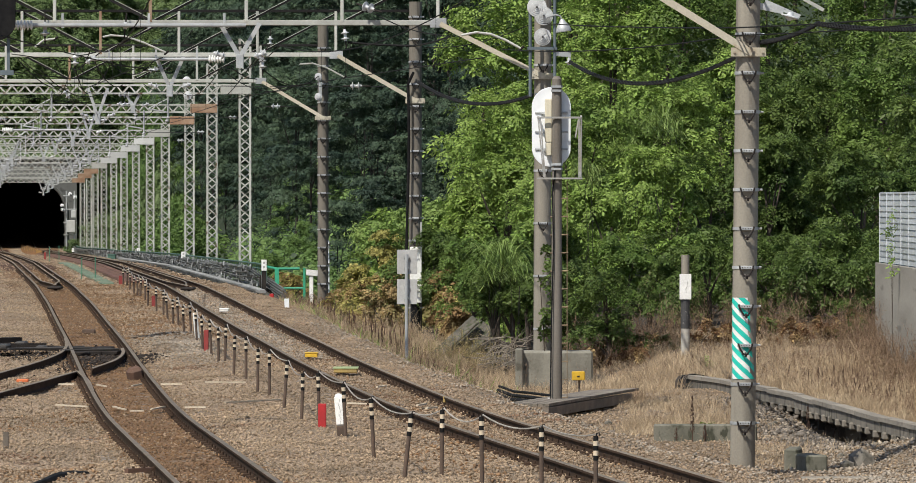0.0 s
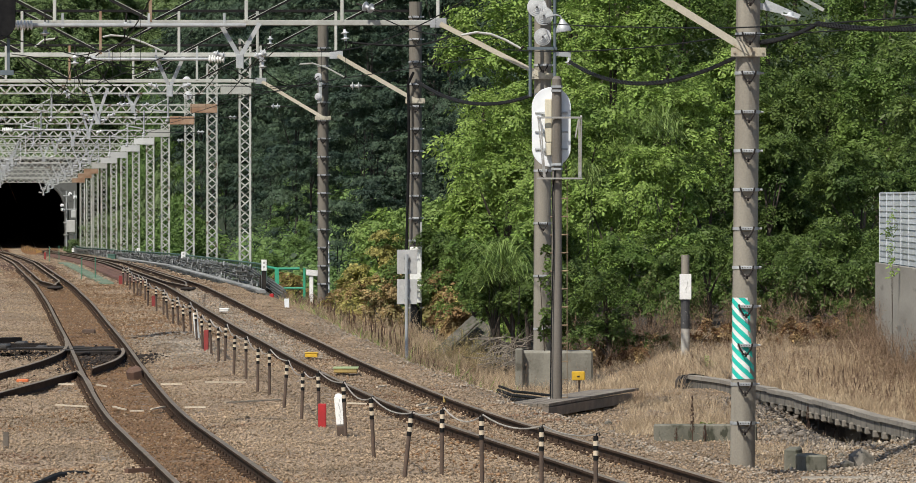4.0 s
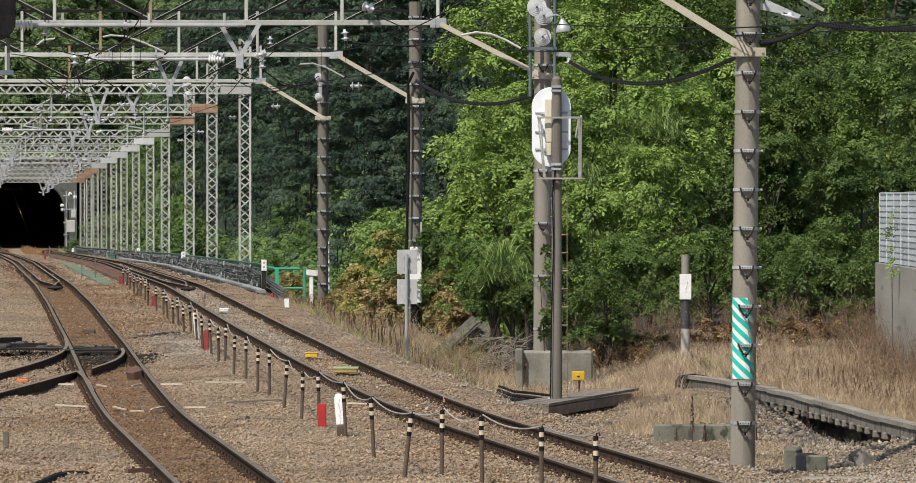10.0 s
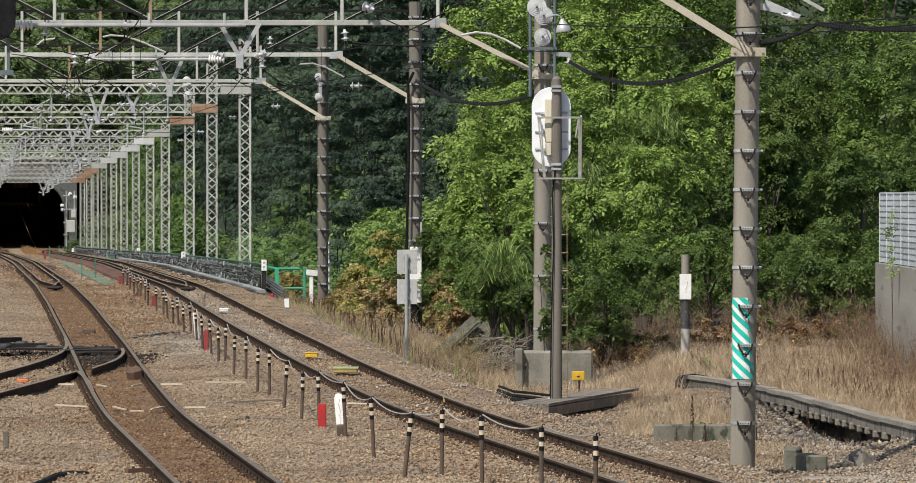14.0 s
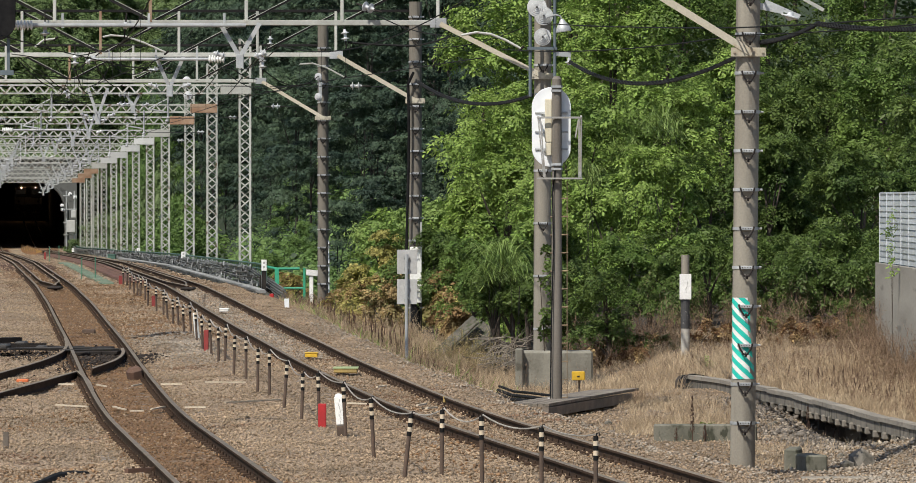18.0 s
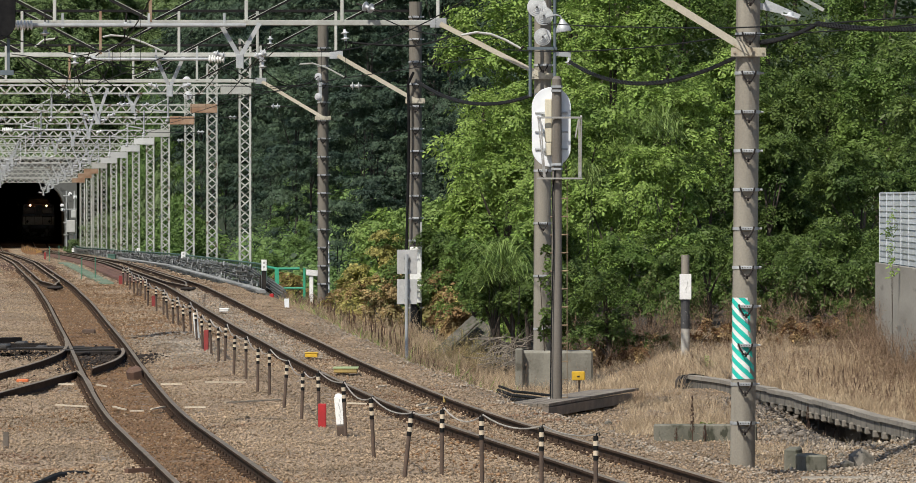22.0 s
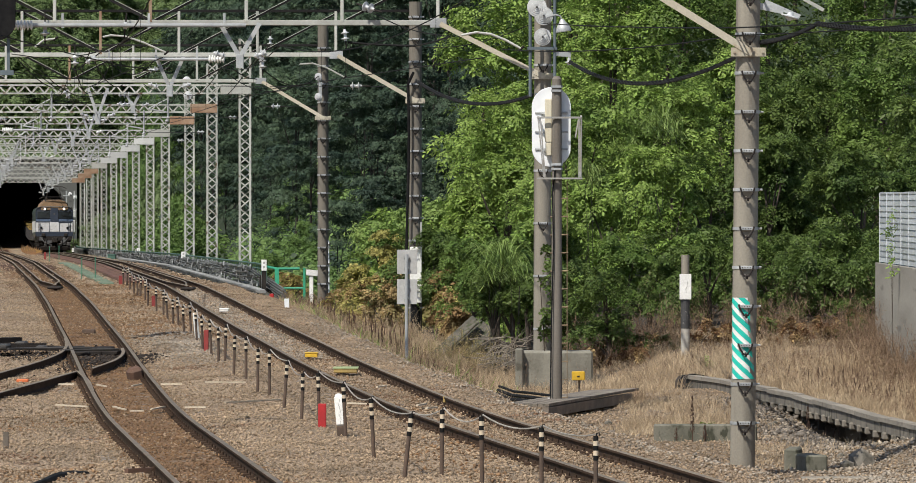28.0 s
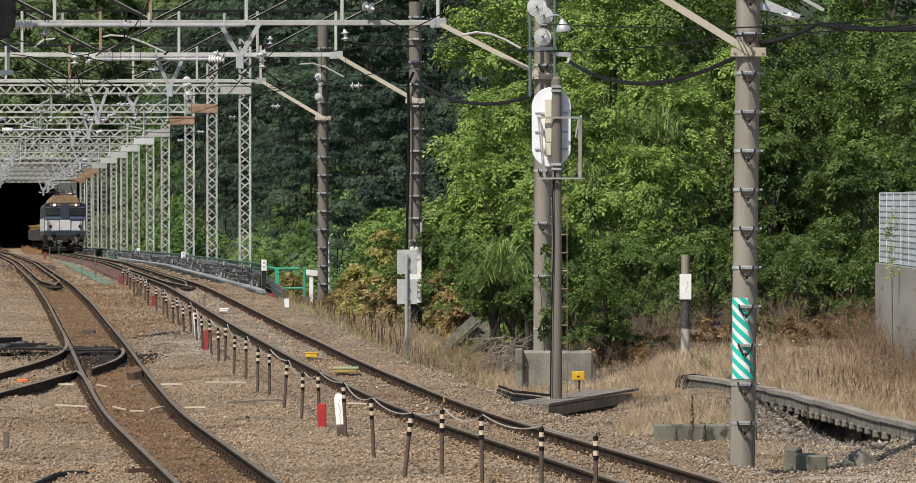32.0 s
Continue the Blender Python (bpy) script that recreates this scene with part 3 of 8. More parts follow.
STONE_OIL = mat("oily_stone", (0.05, 0.04, 0.034), (0.028, 0.024, 0.022), 0.8, 2, 30, 0.3, island=0.4, gloss=0.2)
STONE_DARK = mat("dark_rubble", (0.17, 0.145, 0.12), (0.10, 0.088, 0.075), 0.95, 6, 40, 0.3, island=0.4)
BRIDGEWOOD = mat("creosoted_timber", (0.11, 0.06, 0.04), (0.07, 0.042, 0.03), 0.9, 1.5, 20, 0.3, island=0.3)
build_gravel()
build_track("right_track", right_x, 56, 1090, "railway track with brown rusty rails on ballast")
build_track("left_track", left_x, 56, 1090, "railway track with brown rails and a turnout on rusty ballast")


def build_turnout():
    """The diverging rails, wing rails and timbers where a siding leaves the left-hand track."""
    t = thing("turnout", (0, 0, 0), "rusty turnout rails and crossing where a siding leaves", "railway turnout", kind="structure")

    def smooth(pts, n=6):
        pts = [Vector(p) for p in pts]
        out = []
        for i in range(len(pts) - 1):
            a, b, c, d = pts[max(i - 1, 0)], pts[i], pts[i + 1], pts[min(i + 2, len(pts) - 1)]
            for k in range(n):
                u = k / n
                out.append(0.5 * ((2 * b) + (c - a) * u + (2 * a - 5 * b + 4 * c - d) * u * u + (3 * b - a - 3 * c + d) * u ** 3))
        return out + [pts[-1]]

    rail("siding_rail", smooth(((-8.234, 97.561, -0.024), (-8, 102.041, 0.02), (-7.723, 106.667, 0.067), (-7.612, 110.803, 0.108), (-7.659, 113.636, 0.136), (-7.813, 116.618, 0.166), (-8.073, 120.133, 0.201))), t)
    rail("siding_rail", smooth(((-7.584, 89.855, -0.1), (-7.362, 93.897, -0.061), (-7.017, 98.28, -0.017), (-6.704, 102.828, 0.028))), t)
    rail("wing_rail", smooth(((-6.525, 103.896, 0.039), (-6.37, 107.239, 0.072), (-6.345, 109.589, 0.096), (-6.42, 112.045, 0.12), (-6.571, 114.286, 0.143))), t)
    rail("wing_rail", smooth(((-6.684, 102.828, 0.028), (-6.262, 98.765, -0.012), (-5.92, 94.563, -0.054))), t)
    plate = Geo()
    for px in ((-7.355, 114.206, 0.042), (-7.109, 114.846, 0.048), (-6.822, 114.846, 0.048), (-7.341, 116.147, 0.061), (-7.059, 116.477, 0.065)):
        plate.box(px, (0.34, 1.6, 0.07), bevel=0.015)
    part("crossing_plates", plate, DARKSTEEL, t, "oily dark crossing plates")
    for a, b in (((-6.739, 98.522, -0.015), (-6.483, 98.522, -0.015)), ((-6.084, 98.28, -0.017), (-5.873, 97.561, -0.024)), ((-5.015, 98.522, -0.015), (-4.65, 98.522, -0.015)), ((-5.457, 97.8, -0.022), (-5.34, 98.522, -0.015)), ((-6.24, 90.703, -0.093), (-5.712, 90.09, -0.099)), ((-5.324, 90.09, -0.099), (-5.054, 88.825, -0.1)), ((-4.964, 88.319, -0.1), (-4.752, 88.319, -0.1)), ((-4.672, 88.825, -0.1), (-4.523, 90.09, -0.099)), ((-4.205, 89.855, -0.1), (-3.882, 89.855, -0.1))):
        part("tie_bar", Geo().bar(Vector(a) + Vector((0, 0, -0.06)), Vector(b) + Vector((0, 0, -0.06)), 0.03, 0.022), PALEWOOD, t, "pale painted tie bar")
    part("lever_box", Geo().box((-5.67, 102.6, -0.04), (0.27, 0.26, 0.28), pose(0, 0, 0, 8, -14, 24), bevel=0.06), LEVER, t, "rusty lever casing")
    part("lever_base", Geo().box((-5.68, 102.7, -0.17), (0.42, 0.5, 0.06), pose(0, 0, 0, 0, 0, 12), bevel=0.015), RUSTPLATE, t)
    part("marker", Geo().box((-7.487, 100.493, -0.075), (0.2, 0.3, 0.05), bevel=0.01), BRIGHTORANGE, t, "orange marker plate")
    dark = Geo().bar((-9.426, 115.805, 0.128), (-8.199, 116.138, 0.131), 0.2, 0.12).bar((-9.513, 116.864, 0.219), (-8.864, 117.56, 0.226), 0.25, 0.1).bar((-8.73, 115.473, 0.125), (-7.912, 115.67, 0.097), 0.16, 0.1)
    part("point_machine", dark, DARKSTEEL, t, "dark point machine and rods")
    for x, y, w, l, h in ((-9.05, 115.2, 0.4, 1.1, 0.1), (-8.7, 116.4, 0.22, 0.9, 0.13), (-8.2, 115.0, 0.2, 0.7, 0.08), (-9.3, 117.4, 0.2, 0.8, 0.14)):
        part("machine_case", Geo().box((x, y, 0.09 + h / 2), (w, l, h), bevel=0.03), OILYGREY, t, "oily grey machine casing")
    for x0, y0, x1, y1 in ((-8.4, 114.6, -7.2, 114.9), (-8.8, 114.2, -7.4, 115.6), (-7.7, 113.2, -6.6, 113.6)):
        part("rod", Geo().tube([(x0, y0, 0.12), (x1, y1, 0.13)], 0.025, 6), OILYGREY, t)


def build_guard_rails():
    """Check rails between the running rails on the bridge, closing to a point at the near end."""
    for fx, y0 in ((right_x, 176.0), (left_x, 178.0)):
        t = thing("bridge_guard_rails", (0, 0, 0), "dark guard rails between the running rails on the bridge", "guard rail", kind="structure")
        for side in (-1, 1):
            path = []
            for y in np.concatenate([np.linspace(y0, y0 + 14, 8), np.arange(y0 + 18, 476, 4.0)]):
                off = side * 0.3 * float(step(0, 12, y - y0))
                path.append(line_up(fx, y, y, off)[0] + Vector((0, 0, 0.02)))
            rail("guard_rail", path, t)
        part("guard_point", Geo().box(line_up(fx, y0, y0, 0)[0] + Vector((0, 0, -0.06)), (0.4, 1.5, 0.08), bevel=0.03), DARKSTEEL, t)


OILYGREY = mat("oily_grey_steel", (0.07, 0.066, 0.063), (0.035, 0.033, 0.031), 0.6, 4, 30, 0.2, gloss=0.3)
LEVER = mat("brown_casing", (0.12, 0.066, 0.043), (0.085, 0.05, 0.035), 0.8, 4, 30, 0.2)
PALEWOOD = mat("pale_painted_wood", (0.62, 0.54, 0.42), (0.50, 0.42, 0.31), 0.8, 5, 30, 0.2)
build_turnout()
build_guard_rails()


def build_bridge_planks():
    """Rust-red longitudinal planking beside the rails on the bridge."""
    t = thing("bridge_planking", (0, 0, 0), "rust-red longitudinal planking beside the bridge rails", "planking", kind="structure")
    for y in np.arange(194, 400, 6.0):
        for k in range(3):
            path = [p + Vector((0, 0, -0.06 + 0.006 * ((k + int(y)) % 3))) for p in line_up(right_x, y, y + 5.9, -0.82 - 0.27 * k, 2.95)]
            part("plank", Geo().sweep(path, [(-0.125, -0.08), (0.125, -0.08), (0.125, 0), (-0.125, 0)]), REDPLANK, t)


REDPLANK = mat("rust_red_timber", (0.165, 0.08, 0.054), (0.10, 0.054, 0.038), 0.9, 1.2, 18, 0.25, stain=(0.08, 0.05, 0.04), stain_at=0.55)
build_bridge_planks()


# ---- tunnel ----
def build_tunnel():
    """The portal wall with its arched opening, the lining behind it and the earth above."""
    cx = float((right_x(PORTAL_Y) + left_x(PORTAL_Y)) / 2) - 0.1
    half, spring, foot = 3.89, 1.77, -2.2
    arch = [(half, foot)] + [(half * math.copysign(abs(math.cos(a)) ** 0.77, math.cos(a)), spring + 3.0 * math.sin(a) ** 0.77) for a in np.linspace(0, math.pi, 33)] + [(-half, foot)]
    outer = [(4.9, foot)] + [(4.9, z) for z in np.linspace(foot + 1, 6.4, 13)] + [(x, 6.4) for x in np.linspace(4.3, -4.3, 7)] \
        + [(-4.9, z) for z in np.linspace(6.4, foot + 1, 13)] + [(-4.9, foot)]
    g = Geo()
    k = len(arch)
    verts = []
    for dy in (0, 0.7):
        for x, z in arch:
            verts.append((cx + x, PORTAL_Y + dy, z))
        for x, z in outer:
            verts.append((cx + x, PORTAL_Y + dy, z))
    n = 2 * k
    faces = []
    for i in range(k - 1):
        faces.append((i, i + 1, k + i + 1, k + i))
        faces.append((n + i + 1, n + i, n + k + i, n + k + i + 1))
        faces.append((i + 1, i, n + i, n + i + 1))
        faces.append((k + i, k + i + 1, n + k + i + 1, n + k + i))
    g.add(verts, faces)
    portal = thing("tunnel_portal", (0, 0, 0), "grey concrete tunnel portal with an arched mouth", "tunnel", kind="structure")
    part("portal_wall", g, PORTAL, portal)
    ring = Geo()
    path = [Vector((cx + x * 1.045, PORTAL_Y - 0.06, spring + (z - spring) * 1.045)) for x, z in arch]
    ring.tube(path, 0.16, 6)
    part("arch_ring", ring, PORTAL, portal)
    part("coping", Geo().box((cx, PORTAL_Y + 0.3, 6.52), (10.2, 1.2, 0.26), bevel=0.05), PORTAL, portal)
    lining = Geo()
    verts, faces = [], []
    stations = [PORTAL_Y + 0.5] + list(np.arange(487, 1101, 5.0))
    for y in stations:
        c, z0 = float((right_x(y) + left_x(y)) / 2), float(line_z(y)) + 0.75
        verts += [(c + x * 1.01, y, z + z0) for x, z in arch]
    for i in range(len(stations) - 1):
        for j in range(k - 1):
            a = i * k + j
            faces.append((a, a + 1, a + k + 1, a + k))
    last = (len(stations) - 1) * k
    faces.append(tuple(range(last, last + k)))
    part("lining", lining.add(verts, faces), TUNNEL, portal)
    cover = Geo()
    verts, faces = [], []
    xs = np.linspace(-15, 15, 21)
    ys = np.concatenate([[PORTAL_Y + 0.7], np.arange(487, 1110, 8.0)])
    for y in ys:
        c = float((right_x(y) + left_x(y)) / 2)
        h = 6.3 + 0.6 * (y - PORTAL_Y)
        verts += [(c + x, y, h - 1.5 * max(abs(x) - 4.6, 0)) for x in xs]
    for i in range(len(ys) - 1):
        for j in range(len(xs) - 1):
            a = i * len(xs) + j
            faces.append((a, a + 1, a + len(xs) + 1, a + len(xs)))
    solid("hill_over_tunnel", cover.add(verts, faces), HILLGREEN, "wooded earth slope over the tunnel mouth", "hillside", kind="structure")


PORTAL = mat("portal_concrete", (0.115, 0.118, 0.115), (0.085, 0.088, 0.085), 0.9, 0.6, 12, 0.3, stain=(0.05, 0.052, 0.05), stain_at=0.58)
build_tunnel()


# ---- concrete poles and plain truss beams ----
def insulator(geo, p, axis, discs=2, r=0.125, gap=0.15):
    """A string of porcelain discs."""
    rings = []
    for i in range(discs):
        h = i * gap
        if gap < 0.09:
            rings += [(h, r * 0.45), (h + gap * 0.35, r), (h + gap * 0.55, r), (h + gap * 0.85, r * 0.45)]
        else:
            rings += [(h, 0.035), (h + 0.035, 0.045), (h + 0.045, r * 0.8), (h + 0.052, r), (h + 0.066, r), (h + 0.082, r * 0.5), (h + 0.1, 0.04)]
    rings.append((discs * gap, 0.03))
    geo.lathe(p, rings, 14, axis)


def concrete_pole(at, top, r, lean, bands, label, band_gap=0.552, first=0.45, concrete=None):
    """A spun-concrete pole with galvanised step bands. lean: sideways metres for each metre of height."""
    p = thing("concrete_pole", at, label, "utility pole", "concrete poles beside the line")
    h = top - at[2]
    part("shaft", Geo().tube([(lean * z, 0, z) for z in (-0.4, 0, h * 0.25, h * 0.5, h * 0.75, h)], [r * 1.02, r * 1.02, r, r, r * 0.99, r * 0.98], 24), concrete or POLE, p, smooth=True)
    for i in range(bands):
        z = first + band_gap * i
        if z > h - 0.1:
            break
        x = lean * z
        b = Geo()
        b.tube([(x, 0, z - 0.022), (x, 0, z + 0.022)], r + 0.012, 20)
        b.box((x + 0.01, -r - 0.03, z), (r * 1.35, 0.03, 0.05), bevel=0.006)
        b.tube([(x + r - 0.02, -0.02, z), (x + r + 0.06, -0.02, z)], 0.016, 6)
        band = part("step_band", b, STEEL, p, "galvanised band")
        rods = Geo()
        for side in (-1, 1):
            rods.tube([(x + 0.01 + side * 0.1, -r - 0.048, z + 0.03), (x + 0.01 + side * 0.085, -r - 0.055, z - 0.03), (x + 0.01 + side * 0.03, -r - 0.06, z - 0.12)], 0.013, 6)
            for k in (0.02, 0.055, 0.1):
                rods.box((x + 0.01 + side * k, -r - 0.047, z), (0.011, 0.006, 0.014))
        rods.box((x + 0.01, -r - 0.06, z - 0.125), (0.09, 0.02, 0.02)).tube([(x + 0.01, -r - 0.055, z - 0.1), (x + 0.01, -r - 0.07, z - 0.14), (x + 0.01, -r - 0.13, z - 0.15), (x + 0.01, -r - 0.23, z - 0.152), (x + 0.01, -r - 0.25, z - 0.11)], 0.016, 6)
        part("step_bolt", rods, DARKSTEEL, band)
    return p


def truss_beam(y, z, x_left, x_right, x_pole, z_join, depth, label):
    """A plain truss beam across the tracks: pale bottom chord, dark top chord, verticals, diagonals, and the brace to its pole."""
    b = thing("truss_beam", (x_right, y, z), label, "catenary beam", "truss beams across the tracks")
    w = x_left - x_right
    part("bottom_chord", Geo().box((w / 2, 0, 0.055), (-w, 0.1, 0.11), bevel=0.008), PALE, b)
    part("bottom_flange", Geo().box((w / 2, 0.075, 0.006), (-w, 0.05, 0.012)), PALE, b)
    part("top_chord", Geo().box(((w + x_pole - x_right) / 2, 0.02, depth), (x_pole - x_right - w, 0.09, 0.07), bevel=0.008), BLACKSTEEL, b, "dark weathered steel")
    n = int(-w / 2.0)
    for i in range(n + 1):
        x = -2.0 * i
        part("vertical_strut", Geo().box((x - 0.03, -0.03, depth / 2 + 0.03), (0.07, 0.06, depth - 0.08), bevel=0.006), RUSTPLATE if i % 5 == 3 else PALE, b)
        if i < n:
            low, high = ((x - 2.0, x) if i < n * 0.45 else (x, x - 2.0))
            part("diagonal", Geo().bar((low, 0.03, 0.08), (high, 0.03, depth - 0.05), 0.045, 0.055), BLACKSTEEL, b, "dark weathered steel")
            part("diagonal_flange", Geo().bar((low + 0.02, 0.0, 0.115), (high + 0.02, 0.0, depth - 0.015), 0.012, 0.012), PALE, b)
    part("gusset_plate", Geo().box((-0.02, -0.065, 0.05), (0.34, 0.012, 0.2), bevel=0.003), STEEL, b)
    brace = Geo().bar((0.02, -0.04, 0.03), (x_pole - x_right + 0.06, -0.19, z_join - z), 0.1, 0.1)
    part("brace", brace, PALERUST, b, "slanting cream-painted brace with rust stains")
    clamp = Geo().box((x_pole - x_right, -0.2, z_join - z + 0.02), (0.5, 0.04, 0.13), bevel=0.006)
    for i in (-1, 1):
        clamp.tube([(x_pole - x_right + i * 0.2, -0.24, z_join - z + 0.02), (x_pole - x_right + i * 0.2, -0.2, z_join - z + 0.02)], 0.02, 6)
    part("pole_clamp", clamp, PALERUST, b)
    return b


PA, PB, PC, PD = 83.0, 122.0, 149.0, 183.5
concrete_pole((4.042, 83, -0.776), 8.2, 0.173, 0.0125, 15, "thick grey concrete pole with step bands and striped tape", 0.552, 0.635)
concrete_pole((1.757, PB, -0.55), 8.2, 0.18, 0.002, 8, "grey concrete pole standing on a concrete block", 1.1, 0.9)
concrete_pole((-1.088, PC, -0.3), 8.1, 0.165, 0.0, 14, "dark weathered concrete pole with cabinets at its foot", 0.57, 0.6, POLE_OLD)
concrete_pole((-4.239, PD, -0.28), 8.7, 0.172, 0.0, 14, "weathered slim concrete pole beside a green gate", 0.57, 0.7, POLE_OLD)
truss_beam(PA, 6.75, -7.6, 1.45, 4.117, 5.1, 1.17, "cream and dark steel truss beam over the tracks")
truss_beam(PB, 6.684, -13.6, -0.39, 1.757, 5.599, 1.17, "cream and dark steel truss beam over the tracks")
truss_beam(PC, 6.695, -16.2, -3.084, -1.088, 5.548, 1.17, "cream and dark steel truss beam over the tracks")
truss_beam(PD, 6.743, -18.2, -6.166, -4.239, 5.606, 1.17, "cream and dark steel truss beam over the tracks")


# ---- lattice gantries on the bridge ----
def lattice(geo, p, q, w, d, n, t, faces=None, crossed=True):
    """Zigzag lacing on the near and far face of a lattice member from p to q, w across and d deep."""
    p, q = Vector(p), Vector(q)
    along = (q - p)
    u = Vector((0, 0, 1)) if abs(along.z) < abs(along.x) else Vector((1, 0, 0))
    for face in faces or (-d / 2, d / 2):
        for i in range(n):
            s = (1 if i % 2 else -1) * (-1 if crossed and face > 0 else 1)
            a, b = p + along * (i / n) - u * (s * w / 2), p + along * ((i + 1) / n) + u * (s * w / 2)
            geo.bar(a + Vector((0, face, 0)), b + Vector((0, face, 0)), t * 0.5, t, up=u)


def lacing(name, p, q, w, d, n, t, parent, single):
    """Lacing of a lattice member: bar by bar where it stands near, joined where it is far off. The two faces cross on upright members."""
    upright = abs(q[2] - p[2]) > abs(q[0] - p[0])
    if single:
        p, q = Vector(p), Vector(q)
        for i in range(n):
            bars = Geo()
            a, b = p.lerp(q, i / n), p.lerp(q, (i + 1) / n)
            u = Vector((0, 0, 1)) if abs((q - p).z) < abs((q - p).x) else Vector((1, 0, 0))
            s = 1 if i % 2 else -1
            bars.bar(a - u * (s * w / 2) + Vector((0, -d / 2, 0)), b + u * (s * w / 2) + Vector((0, -d / 2, 0)), t * 0.5, t, up=u)
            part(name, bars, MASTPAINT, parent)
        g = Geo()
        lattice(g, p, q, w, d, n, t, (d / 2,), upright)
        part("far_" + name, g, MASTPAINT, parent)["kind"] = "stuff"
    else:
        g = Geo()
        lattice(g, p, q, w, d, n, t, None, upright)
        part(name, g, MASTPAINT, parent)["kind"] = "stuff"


def gantry(y, z, plate, head):
    """A lattice mast at each side and a lattice beam between them."""
    xm, xo = float(right_x(y)) + MAST_OFF, float(left_x(y)) - 3.6
    base = float(line_z(y)) - 1.0
    g = thing("lattice_gantry", (xm, y, base), "grey-cream steel lattice mast and beam over the tracks", "catenary gantry", "lattice gantries before the tunnel")
    w = 0.42
    for x in (0.0, xo - xm):
        top = z - base + (head if x == 0 else 0.4)
        for i in (-1, 1):
            for j in (-1, 1):
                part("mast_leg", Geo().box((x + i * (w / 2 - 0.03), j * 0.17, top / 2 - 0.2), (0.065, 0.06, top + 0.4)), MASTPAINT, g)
        lacing("mast_lacing", (x, 0, 0), (x, 0, top), w - 0.06, 0.36, int(top / 0.30), 0.045, g, x == 0 and y < 330)
    x0, x1 = 0.21, xo - xm - 0.2
    for zz in (0.03, 0.31):
        for j in (-0.2, 0.2):
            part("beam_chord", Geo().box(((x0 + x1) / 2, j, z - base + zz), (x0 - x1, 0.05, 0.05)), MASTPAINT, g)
    lacing("beam_lacing", (x0 - 1.05, 0, z - base + 0.17), (x1, 0, z - base + 0.17), 0.26, 0.42, int((x0 - 1.05 - x1) / 0.22), 0.034, g, y < 330)
    part("end_plate", Geo().box((x0 - 0.52, -0.24, z - base + 0.17), (1.04, 0.016, 0.35), bevel=0.004), plate, g, "riveted end plate")
    rivets = Geo()
    for i in range(9):
        for zz in (0.03, 0.31):
            rivets.tube([(x0 - 0.98 + 0.115 * i, -0.262, z - base + zz), (x0 - 0.98 + 0.115 * i, -0.24, z - base + zz)], 0.017, 6)
    part("rivets", rivets, plate, g)["kind"] = "stuff"
    return g


WHITEPLATE = mat("pale_grey_plate", (0.50, 0.51, 0.50), (0.42, 0.43, 0.42), 0.6, 2, 30, 0.1)
GANTRIES = [(200, 6.68, PALE, 1.9), (226, 6.44, RUSTPLATE, 1.9), (248, 6.28, RUSTPLATE, 1.6), (277, 6.08, PALE, 0.6), (299, 5.93, WHITEPLATE, 0.5),
            (323, 5.78, WHITEPLATE, 0.5), (346, 5.60, WHITEPLATE, 0.5), (369, 5.44, WHITEPLATE, 0.5), (394, 5.25, PALE, 0.5), (418, 5.02, RUSTPLATE, 0.5),
            (439, 4.78, RUSTPLATE, 0.5), (462, 4.52, RUSTPLATE, 0.5)]
for row in GANTRIES:
    gantry(*row)


def hanger_bracket(y, z, x):
    """A drop tube under a beam with its arm and insulators to hold the wires."""
    h = thing("drop_bracket", (x, y - 0.3, z), "galvanised drop bracket with insulators under a beam", "bracket", "drop brackets under the beams")
    part("drop_tube", Geo().tube([(0.25, 0, 0.1), (0.25, 0, -0.75)], 0.035, 6), STEEL, h)
    part("arm", Geo().tube([(0.25, 0, -0.62), (-0.45, 0, -0.5)], 0.025, 6), STEEL, h)
    part("stay", Geo().tube([(0.25, 0, -0.15), (-0.4, 0, -0.48)], 0.018, 6), STEEL, h)
    if y < 300:
        g = Geo()
        insulator(g, (0.25, 0, -0.75), (-0.2, 0, -1), 2, 0.08, 0.11)
        part("insulator", g, PORCELAIN, h, smooth=True)


for y, z, _, _ in GANTRIES:
    for fx in (right_x, left_x):
        hanger_bracket(y, z, float(fx(y)))


